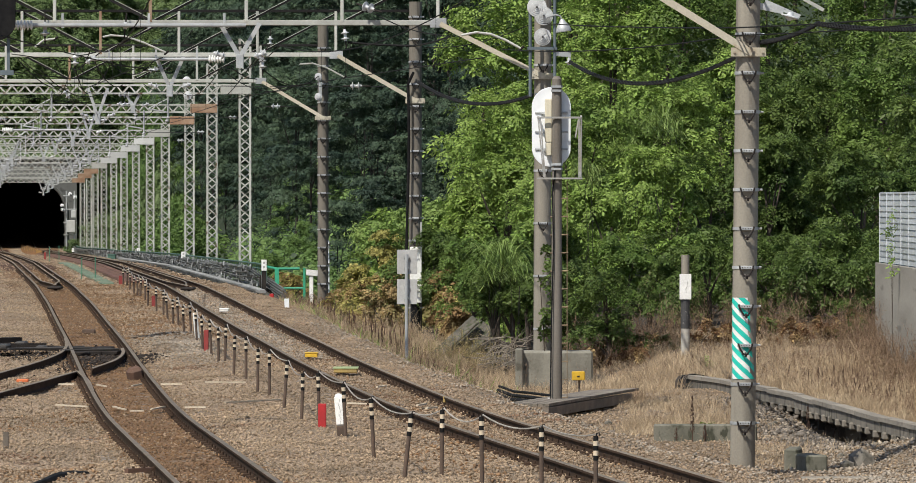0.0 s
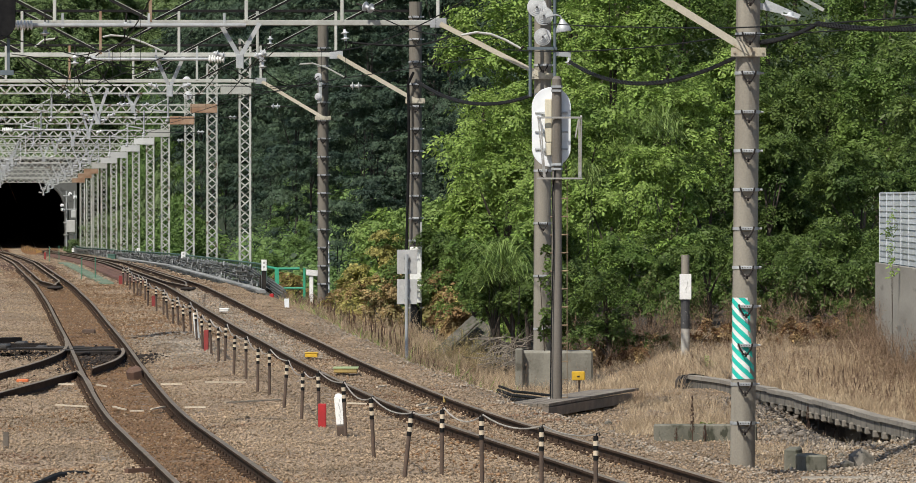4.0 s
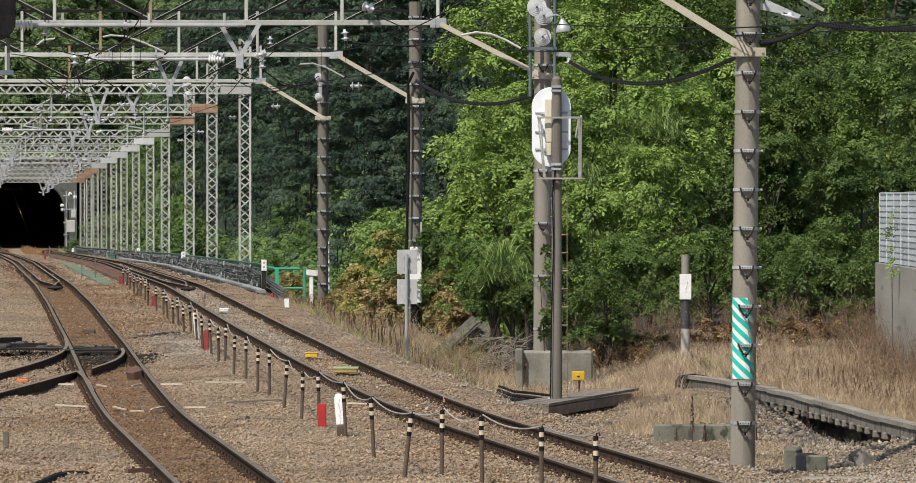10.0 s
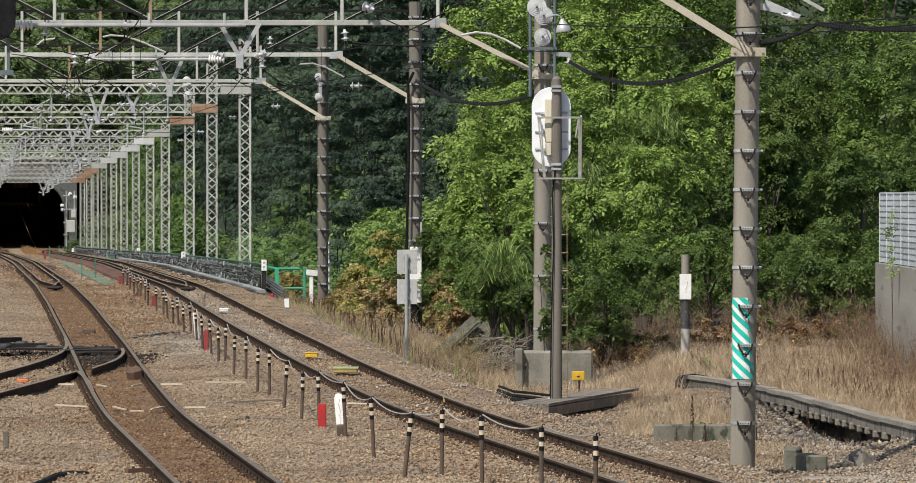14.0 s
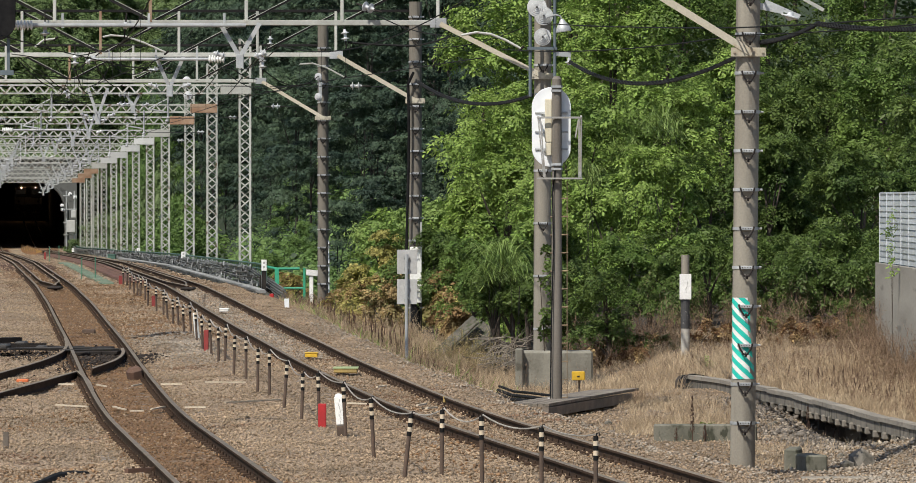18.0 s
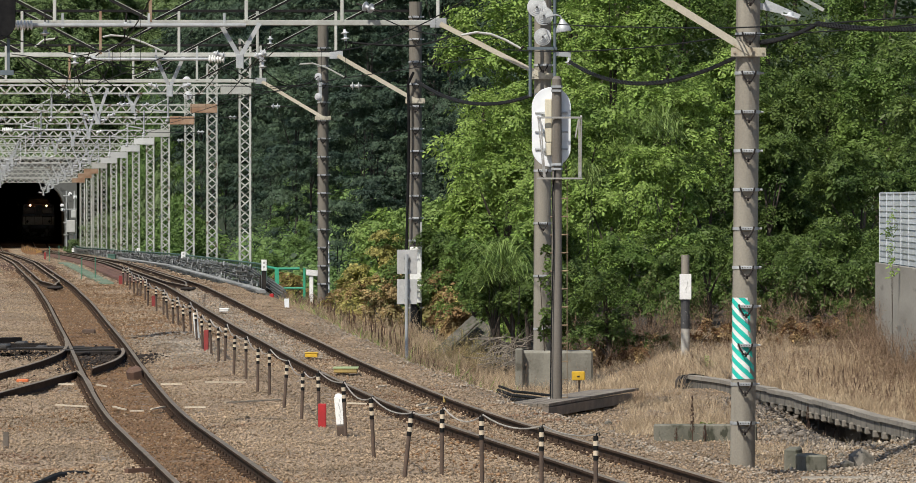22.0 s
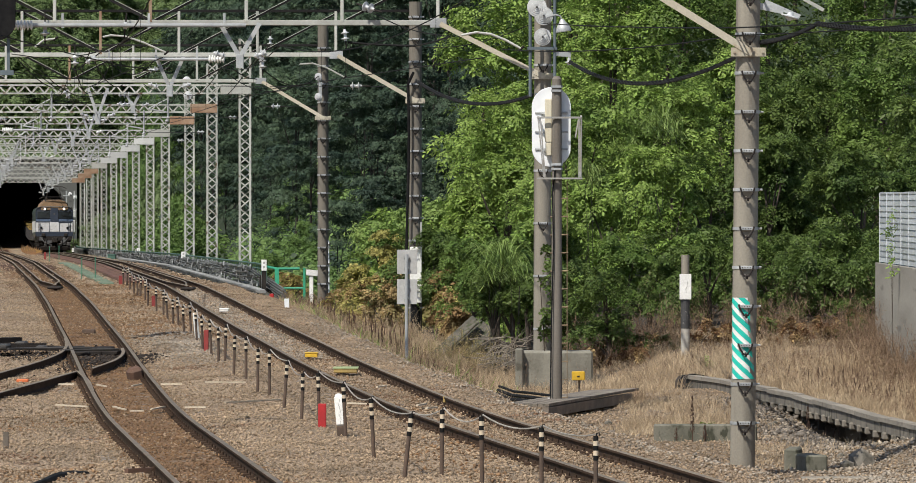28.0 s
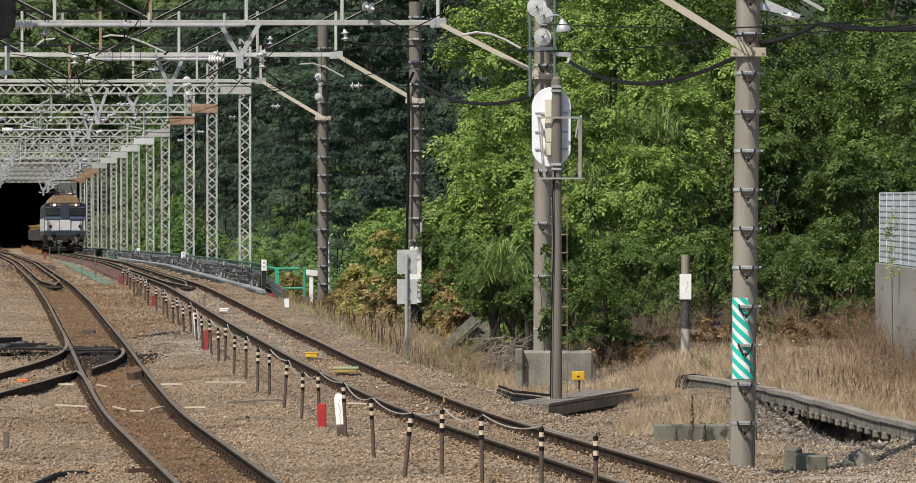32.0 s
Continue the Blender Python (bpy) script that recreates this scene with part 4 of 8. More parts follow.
def portal_equipment():
    """A post with boxes and insulators beside the tunnel mouth."""
    x, y = -31.739, 478.0
    z = -1.3
    p = thing("equipment_post", (x, y, z), "grey steel post with boxes and white insulators beside the tunnel", "equipment post")
    for dx in (-0.3, 0.35):
        part("upright", Geo().box((dx, 0, 2.6), (0.12, 0.12, 5.2)), STEEL, p)
    for zz in (1.6, 2.6, 3.7, 4.8):
        part("cross_arm", Geo().box((0.0, -0.08, zz), (1.1, 0.08, 0.08)), STEEL, p)
    part("cabinet", Geo().box((0.1, -0.2, 2.3), (0.7, 0.4, 1.0), bevel=0.03), GREYBOX, p)
    part("cabinet", Geo().box((0.3, -0.2, 3.3), (0.4, 0.35, 0.6), bevel=0.03), WHITEPLATE, p)
    for dx, zz in ((-0.55, 3.95), (-0.5, 3.6), (0.1, 4.9), (0.5, 4.6)):
        g = Geo()
        insulator(g, (dx, -0.2, zz), (-0.5, -0.6, 0.3), 2, 0.14, 0.16)
        part("insulator", g, PORCELAIN, p, smooth=True)


portal_equipment()


# ---- trackside things ----
def rope_fence():
    """Striped posts between the two tracks, with a rope slung from top to top."""
    spots = ((1.474, 62.476), (0.929, 64.97), (0.272, 66.293), (-0.189, 67.391), (-0.63, 68.526), (-1.075, 74.656), (-1.562, 81.375), (-1.978, 83.462), (-2.32, 86.569), (-2.703, 90.721), (-3.121, 96.628), (-3.353, 97.765), (-3.679, 101.341), (-4.039, 105.19), (-4.351, 109.055), (-4.579, 111.694), (-4.844, 114.779), (-5.158, 118.04), (-5.456, 122.048), (-5.784, 126.573), (-6.08, 129.632), (-6.386, 133.314), (-6.647, 136.215), (-6.921, 139.246), (-7.178, 142.415), (-7.52, 145.731), (-8.114, 152.797), (-8.583, 160.124), (-8.949, 164.507), (-9.234, 168.19), (-9.603, 173.033), (-10.013, 178.162), (-10.378, 183.041), (-10.809, 188.636))
    tilts = (0.0, 0.0, -0.01, 0.01, 0.11, -0.05, -0.05, -0.03, 0.03, 0.07, 0.0, 0.01, 0.0, 0.03, 0.03, -0.01, -0.06, -0.04, -0.05)
    rng = np.random.default_rng(8)
    tops = []
    for i, (x, y) in enumerate(spots):
        z = float(ground_z(x, y))
        h = float(np.interp(y, [60, 75, 100, 135, 190], [0.77, 0.76, 0.72, 0.62, 0.56]))
        tilt = tilts[i] if i < len(tilts) else float(rng.normal(0, 0.03))
        p = thing("rope_post", (x, y, z), "slim brown post with black and cream bands" if i % 9 else "slim brown post with banded top beside the rope", "post", "rope fence posts")
        lean = Matrix.Rotation(tilt, 4, "Y")
        r = 0.025
        part("shaft", Geo().tube([lean @ Vector((0, 0, -0.15)), lean @ Vector((0, 0, h * 0.66))], r, 10), POSTBROWN, p, smooth=True)
        n = 5
        for k in range(n):
            a, b = h * (0.66 + 0.34 * k / n), h * (0.66 + 0.34 * (k + 1) / n)
            part("band", Geo().tube([lean @ Vector((0, 0, a)), lean @ Vector((0, 0, b))], r + 0.003, 10), CREAMBAND if k % 2 else BLACK, p, smooth=True)
        hook = Geo().tube([lean @ Vector((0, 0, h - 0.02)), lean @ Vector((0.01, 0, h + 0.03)), lean @ Vector((0.035, 0, h + 0.035)), lean @ Vector((0.04, 0, h))], 0.008, 5)
        part("hook", hook, DARKSTEEL, p)
        tops.append(Vector((x, y, z)) + lean @ Vector((0.02, 0, h + 0.02)))
    for i in range(len(tops) - 1):
        a, b = tops[i], tops[i + 1]
        pts = []
        sag = 0.055 + 0.03 * ((i * 7) % 3)
        for k in range(9):
            u = k / 8
            q = a.lerp(b, u)
            q.z -= sag * 4 * u * (1 - u)
            pts.append(q)
        solid("rope", Geo().tube(pts, 0.009 if i < 14 else 0.015, 6), ROPE, "pale grey rope slung between the posts", "rope", "ropes of the fence", smooth=True)


CREAMBAND = mat("cream_band", (0.62, 0.53, 0.40), (0.52, 0.43, 0.32), 0.7, 8, 40, 0.1)
rope_fence()


def track_markers():
    for px, w, h, m, label in (((-1.93, 83.036, -0.33), 0.115, 0.46, RED, "red square marker stake in the ballast"), ((-5.045, 117.042, 0.015), 0.095, 0.42, DULLRED, "faded red marker stake in the ballast"),
                               ((-7.881, 151.258, 0.247), 0.1, 0.32, DULLRED, "faded red marker stake in the ballast"), ((-11.053, 191.565, 0.28), 0.14, 0.3, DULLRED, "faded red marker stake in the ballast"),
                               ((-22.569, 319.222, -0.16), 0.11, 0.4, DULLRED, "red marker stake beside the far rails")):
        solid("marker_stake", Geo().box((px[0], px[1], px[2] + h / 2 - 0.05), (w, w, h + 0.1), bevel=0.01), m, label, "marker stake", "marker stakes")
    x, y, z = (-1.623, 81.579, -0.255)
    p = thing("distance_post", (x, y, z), "white-painted square post with worn black markings", "marker post")
    lean = pose(0, 0, 0, 0, -5, 0)
    part("foot", Geo().box(lean @ Vector((0, 0, 0.03)), (0.13, 0.13, 0.2), lean, bevel=0.01), POSTBROWN, p)
    part("shaft", Geo().box(lean @ Vector((0, 0, 0.34)), (0.125, 0.125, 0.42), lean, bevel=0.02), WHITE, p)
    part("cap", Geo().lathe(lean @ Vector((0, 0, 0.545)), [(0, 0.075), (0.02, 0.06), (0.035, 0.02)], 4, (0, 0, 1)), WHITE, p)
    marks = Geo()
    for k in range(7):
        marks.box(lean @ Vector((0.012 * math.sin(k * 2.3), -0.0645, 0.18 + 0.05 * k)), (0.007, 0.004, 0.045), lean)
    part("markings", marks, GREYBOX, p, "worn black bars, unreadable")
    x, y, z = (-5.576, 124.475, 0.075)
    p = thing("distance_post", (x, y, z), "white-painted square post leaning by the rope fence", "marker post")
    part("shaft", Geo().box((0, 0, 0.25), (0.1, 0.1, 0.62), pose(0, 0, 0, 0, -6, 0), bevel=0.02), WHITE, p)
    # Yellow and pale blocks between the rails of the right-hand track.
    for px, s, m, label in (((-2.812, 112.022, 0.02), (0.24, 0.35, 0.07), YELLOW, "yellow block between the rails"), ((-2.008, 104.592, -0.054), (0.42, 0.8, 0.07), DIRTYYELLOW, "yellow balise box with a pale green top"),
                            ((-5.78, 144.503, 0.283), (0.22, 0.5, 0.06), WHITE, "small white block beside the rail")):
        t = thing("track_block", px, label, "track block", "blocks between the rails")
        part("case", Geo().box((0, 0, s[2] / 2), s, bevel=0.012), m, t)
        part("lid", Geo().box((0, 0, s[2] + 0.012), (s[0] * 1.08, s[1] * 1.02, 0.022), bevel=0.006), PALEGREEN if s[0] > 0.4 else m, t)
    for a, b in (((-1.353, 97.324, -0.027), (-1.216, 98.039, -0.02)), ((-0.633, 90.498, -0.095), (-0.502, 91.324, -0.087)), ((-0.482, 89.337, -0.1), (-0.324, 90.09, -0.099)), ((-1.735, 91.324, -0.087), (-1.425, 91.324, -0.087)), ((-3.652, 91.533, -0.085), (-2.821, 92.807, -0.072)), ((-4.288, 99.256, -0.007), (-3.622, 99.502, -0.005))):
        solid("tie_rod", Geo().bar(Vector(a) + Vector((0, 0, -0.06)), Vector(b) + Vector((0, 0, -0.07)), 0.035, 0.025), PALEWOOD, "pale weathered tie rod lying in the ballast", "tie rod", "tie rods in the ballast")
    solid("rail_clamp", Geo().box((-0.212, 92.255, -0.127), (0.05, 0.16, 0.11), bevel=0.015), DIRTYYELLOW, "dull yellow clamp on the rail", "rail clamp")
    pts = ((-5.011, 63.918, -0.1), (-4.876, 65.539, -0.1), (-4.781, 66.955, -0.1), (-4.694, 68.132, -0.1), (-4.53, 68.736, -0.1), (-4.368, 68.889, -0.1))
    solid("ground_cable", Geo().tube([Vector(p) + Vector((0, 0, -0.12)) for p in pts], [0.03, 0.03, 0.035, 0.06, 0.06, 0.04], 8), CABLE, "black cable lying on the ballast", "cable", smooth=True)
    joint = thing("rail_joint", (-3.72, 69.0, -0.2), "rusty bolted joint bar beside the rail", "joint bar")
    part("bar", Geo().bar((-0.2, 0, 0.02), (0.1, 0.22, 0.03), 0.08, 0.05), LEVER, joint)
    for k in range(3):
        part("bolt", Geo().tube([(-0.12 + 0.12 * k, 0.05 + 0.07 * k, 0.03), (-0.12 + 0.12 * k, 0.05 + 0.07 * k, 0.07)], 0.018, 6), RUST, joint)
    x, y, z = (-5.928, 76.588, -0.255)
    solid("ground_stake", Geo().box((x, y, z + 0.09), (0.07, 0.03, 0.3), bevel=0.005), WOOD, "short weathered stake in the ballast", "stake")
    x, y, z = (-8.109, 128.303, 0.1)
    solid("timber_block", Geo().box((x, y, z + 0.05), (0.28, 0.3, 0.09), bevel=0.015), POSTBROWN, "small dark timber between the rails", "timber")


PALEGREEN = mat("pale_green_paint", (0.30, 0.36, 0.18), (0.25, 0.30, 0.15), 0.6, 4, 30, 0.1)
track_markers()


def signal_mast():
    """The slim mast with a signal seen from behind: white oval plate, cream case, cage and ladder pegs."""
    Y = 107.0
    x0, z0 = 1.808, -0.841
    t = thing("signal_mast", (x0, Y, z0), "slim concrete signal mast with a white oval plate seen from behind", "railway signal")
    top = 5.3 - z0
    part("mast", Geo().tube([(0, 0, -0.2), (0, 0, top * 0.5), (0, 0, top - 0.05), (0, 0, top)], [0.1, 0.095, 0.088, 0.05], 16), MASTBROWN, t, smooth=True)

    def lx(px):
        return (px - 953) * Y / 10000

    def lz(py):
        return 3.0 - (py - 345) * Y / 10000 - z0

    plate = Geo()
    w, h = 0.355, 0.725
    rim = []
    for k in range(40):
        a = 2 * math.pi * k / 40
        rim.append((w * math.cos(a), (h - w) * (1 if math.sin(a) >= 0 else -1) + w * math.sin(a)))
    cx, cz = lx(944), lz(217)
    n = len(rim)
    verts = [(cx + a, 0.17, cz + b) for a, b in rim] + [(cx + a * 1.01, 0.185, cz + b * 1.01) for a, b in rim] + [(cx + a, 0.2, cz + b) for a, b in rim]
    faces = [tuple(range(n)), tuple(reversed(range(2 * n, 3 * n)))]
    for s in (0, n):
        faces += [(s + i, s + i + n, s + (i + 1) % n + n, s + (i + 1) % n) for i in range(n)]
    part("backing_plate", plate.add(verts, faces), COOLWHITE, t, "white oval backing plate")
    for py in (192, 225, 255):
        part("plate_strut", Geo().box((cx, 0.155, lz(py)), (0.6, 0.02, 0.035), bevel=0.004).bar((cx - 0.2, 0.15, lz(py)), (0, 0.02, lz(py) - 0.08), 0.025).bar((cx + 0.2, 0.15, lz(py)), (0, 0.02, lz(py) - 0.08), 0.025), STEEL, t)
    case = part("lamp_case", Geo().box((lx(939), 0.06, lz(206)), (0.13, 0.18, 0.80), bevel=0.015), CREAM, t, "cream lamp case")
    part("lower_case", Geo().box((lx(939), 0.05, lz(255)), (0.11, 0.16, 0.24), bevel=0.015), CREAM, case)
    for py in (148, 155, 281, 289):
        part("clamp_band", Geo().tube([(0, 0, lz(py) - 0.022), (0, 0, lz(py) + 0.022)], 0.108, 16).box((0, -0.115, lz(py)), (0.15, 0.02, 0.04)), STEEL, t, "galvanised clamp")
    cage = part("maintenance_cage", Geo().bar((lx(919), -0.12, lz(201)), (lx(996), -0.12, lz(201)), 0.035), CAGE, t, "rusty steel maintenance cage")
    bars = Geo()
    for a, b in (((921, 202), (931, 303)), ((925, 202), (933, 303)), ((991, 202), (991, 303)), ((995, 202), (994, 303)), ((990, 205), (985, 235))):
        bars.bar((lx(a[0]), -0.12, lz(a[1])), (lx(b[0]), -0.1, lz(b[1])), 0.022)
    bars.bar((lx(921), 0.3, lz(198)), (lx(921), -0.12, lz(201)), 0.03).bar((lx(995), 0.3, lz(198)), (lx(995), -0.12, lz(201)), 0.03)
    part("cage_bars", bars, CAGE, cage)
    floor = Geo()
    for k in range(5):
        floor.box((lx(958), -0.18 + 0.1 * k, lz(305)), (0.82, 0.06, 0.03))
    part("cage_floor", floor, CAGE, cage)
    for k, py in enumerate(range(340, 690, 31)):
        part("ladder_peg", Geo().tube([(-0.12, -0.03, lz(py)), (0.21, -0.03, lz(py) + 0.01)], 0.012, 6), PEGBROWN, t)
    part("ladder_rail", Geo().tube([(0.19, -0.03, lz(705)), (0.19, -0.03, lz(310))], 0.008, 6), PEGBROWN, t)
    part("mast_cable", Geo().tube([(-0.03, -0.1, lz(290)), (-0.08, -0.12, lz(330)), (-0.06, -0.12, lz(420)), (-0.1, -0.12, lz(560)), (-0.12, -0.12, lz(700))], 0.013, 6), BLACK, t)
    part("conduit", Geo().tube([(-0.14, -0.1, lz(706)), (-0.13, -0.1, lz(680))], 0.035, 8), GREYBOX, t)
    # The dark plate of the other signal, hung from the beam.
    x, y, z = (-9.559, 121, 7.175)
    s = thing("hanging_signal", (x, y, z), "black oval signal plate hung from the truss beam", "railway signal")
    verts = [(a * 1.12, -0.1, b * 1.15) for a, b in rim] + [(a * 1.12, 0.06, b * 1.15) for a, b in rim]
    faces = [tuple(range(n)), tuple(reversed(range(n, 2 * n)))] + [(i, i + n, (i + 1) % n + n, (i + 1) % n) for i in range(n)]
    part("backing_plate", Geo().add(verts, faces), BLACK, s)
    part("hanger", Geo().box((0.24, 0.1, -0.55), (0.06, 0.06, 2.0)), BLUEGREY, s, "blue-grey hanger tube")
    part("foot_bracket", Geo().box((0.1, 0.1, -1.5), (0.5, 0.1, 0.1)), BLUEGREY, s)


MASTBROWN = mat("brown_stained_concrete", (0.20, 0.18, 0.155), (0.14, 0.122, 0.102), 0.9, 4.0, 40, 0.25, stain=(0.20, 0.19, 0.165), stain_at=0.6, streak=0.12)
PEGBROWN = mat("rusty_peg", (0.27, 0.20, 0.125), (0.19, 0.14, 0.09), 0.8, 4, 30, 0.1)
COOLWHITE = mat("cool_white_enamel", (0.86, 0.89, 0.92), (0.80, 0.83, 0.86), 0.45, 1.0, 4, 0.0)
CAGE = mat("rusting_galvanised_steel", (0.38, 0.385, 0.38), (0.29, 0.275, 0.25), 0.6, 3.5, 40, 0.15, stain=(0.17, 0.115, 0.08), stain_at=0.64)
signal_mast()


def pole_fittings():
    """Striped tape, cabinets, insulators, tubes and the lamp on the concrete poles."""
    # Striped tape round the front of the near pole.
    xb, zb, D = 4.05, 0.485, 83.0
    tape = thing("striped_tape", (xb, D, zb), "green and white diagonally striped reflective wrap on the pole", "warning tape")
    r, h, wide = 0.1785, 1.155, 1.05
    whole = Geo()
    arc = [(-wide + 2 * wide * k / 14) for k in range(15)]
    whole.add([(r * math.sin(a), -r * math.cos(a), z) for z in (0, h) for a in arc], [(k, k + 1, k + 16, k + 15) for k in range(14)])
    part("white_sheet", whole, WHITE, tape)
    pitch = 0.165
    for s in range(-3, 8):
        stripe = Geo()
        verts, faces = [], []
        for a in arc:
            u = r * a
            z0 = s * pitch - (u - 0.1) * 0.9
            lo, hi = min(max(z0, 0), h), min(max(z0 + pitch * 0.52, 0), h)
            verts += [((r + 0.003) * math.sin(a), -(r + 0.003) * math.cos(a), lo), ((r + 0.003) * math.sin(a), -(r + 0.003) * math.cos(a), hi)]
        for k in range(14):
            if verts[2 * k + 1][2] - verts[2 * k][2] > 0.002 or verts[2 * k + 3][2] - verts[2 * k + 2][2] > 0.002:
                faces.append((2 * k, 2 * k + 2, 2 * k + 3, 2 * k + 1))
        if faces:
            part("stripe", stripe.add(verts, faces), TEAL, tape)
    # Pale conduit on the pole by the gate, and a short marker before it.
    conduit = thing("conduit", (-4.055, PD - 0.05, -0.3), "thin pale conduit strapped to the slim pole", "conduit")
    part("pipe", Geo().tube([(0, 0, 0), (0, 0, 1.3), (-0.01, 0, 2.1)], 0.021, 8), COOLWHITE, conduit)
    for z in (0.75, 1.35, 1.95):
        part("strap", Geo().box((-0.05, 0.0, z), (0.15, 0.06, 0.035), bevel=0.006), DARKSTEEL, conduit)
    marker = Geo().box((-4.585, 156.5, float(ground_z(-4.585, 156.5)) + 0.1), (0.125, 0.1, 0.3), pose(0, 0, 0, 0, -2, 5), bevel=0.012)
    solid("marker_stump", marker, COOLWHITE, "short white square marker beside the ballast", "marker post")
    # Big disc insulators and tubes at the head of the second pole.
    ins = thing("disc_insulators", (1.724, 121.4, 6.278), "white ribbed disc insulators seen face on", "insulator")
    for px, py, rr in ((919, 12, 17), (931, 27, 16), (929, 63, 15)):
        g = Geo()
        rad = rr * 0.01214
        rings = []
        for k in range(5):
            q = rad * (1 - k / 5)
            rings += [(0.015 * k, q), (0.015 * k + 0.02, q * 0.97), (0.015 * k + 0.006, q - rad * 0.1)]
        g.lathe(((px - 926) * 0.01214, 0, (75 - py) * 0.01214), [(-0.05, rad * 0.5)] + rings, 24, (0, -1, 0))
        part("disc", g, GLAZED, ins, smooth=True)
        part("pin", Geo().tube([((px - 926) * 0.01214, -0.1, (75 - py) * 0.01214), ((px - 926) * 0.01214, 0.2, (75 - py) * 0.01214)], 0.02, 6), DARKSTEEL, ins)
    tubes = thing("tube_frame", (1.751, 121.6, 5.189), "blue-grey steel tubes clamped on the pole", "pole bracket")
    part("tube", Geo().tube([(-0.25, -0.15, 0), (-0.25, -0.15, 2.4)], 0.035, 8), BLUEGREY, tubes)
    part("tube", Geo().tube([(0.26, -0.15, 0.38), (0.26, -0.15, 2.4)], 0.035, 8), BLUEGREY, tubes)
    part("cross_arm", Geo().box((0, -0.2, 1.0), (0.62, 0.05, 0.06)).box((0, -0.2, 0.02), (0.3, 0.05, 0.1)), BLUEGREY, tubes)
    part("arm", Geo().box((0.42, -0.15, 0.88), (0.36, 0.05, 0.1), pose(0, 0, 0, 0, 4, 0)), STEEL, tubes)
    g = Geo()
    insulator(g, (0.56, -0.15, 0.65), (0, 0, 1), 1, 0.085, 0.16)
    part("post_insulator", g, PORCELAIN, tubes)
    horn = thing("bell_lamp", (2.147, 121.3, 6.53), "grey bell-shaped lamp on the pole head", "lamp")
    part("shade", Geo().lathe((0.05, 0, 0), [(0, 0.16), (0.02, 0.165), (0.12, 0.13), (0.2, 0.07), (0.26, 0.04)], 16, (-0.15, 0, 1)), STEEL, horn, smooth=True)
    part("stem", Geo().tube([(0.01, 0, 0.25), (-0.03, 0, 0.33), (-0.12, 0, 0.35), (-0.3, 0, 0.3)], 0.02, 6), STEEL, horn)
    # Bracket and white disc at the near pole's head.
    br = thing("side_bracket", (4.308, 83, 5.747), "galvanised side bracket with a white disc insulator", "pole bracket")
    part("plate", Geo().box((0.14, 0, 0.0), (0.36, 0.05, 0.09), pose(0, 0, 0, 0, 12, 0)).bar((0.05, 0, 0.1), (0.55, 0, -0.12), 0.03, 0.06), STEEL, br)
    g = Geo()
    insulator(g, (0.42, 0, -0.06), (-0.3, 0, -1), 1, 0.13, 0.12)
    part("disc", g, PORCELAIN, br, smooth=True)
    part("arm", Geo().bar((-0.02, 0.2, 0.5), (0.9, 0.2, -0.02), 0.05, 0.05), PALE, br)
    # Cabinets at the third pole and the two-panel sign before them.
    cab = thing("pole_cabinet", (-1.068, 148.4, -0.3), "white steel cabinet strapped to the pole", "cabinet")
    part("body", Geo().box((0, -0.1, 1.145 + 0.3), (0.3, 0.3, 1.42), bevel=0.015), WHITE, cab)
    part("bracket", Geo().box((0.13, 0.0, 2.184 + 0.3), (0.05, 0.05, 0.6)), GREYBOX, cab)
    part("cable_duct", Geo().tube([(-0.02, -0.05, -0.1), (-0.02, -0.05, 0.75)], 0.12, 10), BLACK, cab, "black cable sleeve")
    pipe = [(-1.279, 148.7, z) for z in np.linspace(0.6, 6.0, 9)]
    solid("riser_pipe", Geo().tube([(x - 0.03 * math.sin(z), y, z) for x, y, z in pipe] + [(-1.13, 148.7, 6.3)], 0.036, 8), BLACK, "black cable riser beside the pole", "pipe", smooth=True)
    x, y = -1.118, 127.0
    z = float(ground_z(x, y))
    sign = thing("backs_of_signs", (x, y, z), "two grey sign panels on one post seen from behind", "sign")
    part("post", Geo().tube([(0, 0, -0.2), (0, 0, 1.857 - z)], 0.038, 10), STEEL, sign, smooth=True)
    part("panel", Geo().box((0.012, 0.06, 1.692 - z), (0.44, 0.015, 0.53), bevel=0.004), GREYBOX, sign)
    part("panel", Geo().box((0.012, 0.06, 1.044 - z), (0.44, 0.015, 0.54), bevel=0.004), GREYBOX, sign)
    for py in (440, 458, 490, 510):
        part("clip", Geo().box((0, 0.02, 7.381 - z - py * 0.0127), (0.12, 0.06, 0.03)), STEEL, sign)
    # Insulators on the fourth pole.
    g = thing("pole_insulators", (-4.374, 183, 6.166), "white disc insulators on the pole", "insulator")
    for py in (131, 165):
        q = Geo()
        q.lathe((0, 0, (172 - py) * 0.0183), [(-0.05, 0.06), (0, 0.12), (0.015, 0.12), (0.02, 0.075), (0.05, 0.07), (0.055, 0.03)], 16, (-0.3, -1, 0))
        part("disc", q, PORCELAIN, g, smooth=True)
    part("bracket", Geo().box((0.06, 0.05, 0.4), (0.1, 0.1, 0.9)), STEEL, g)


pole_fittings()


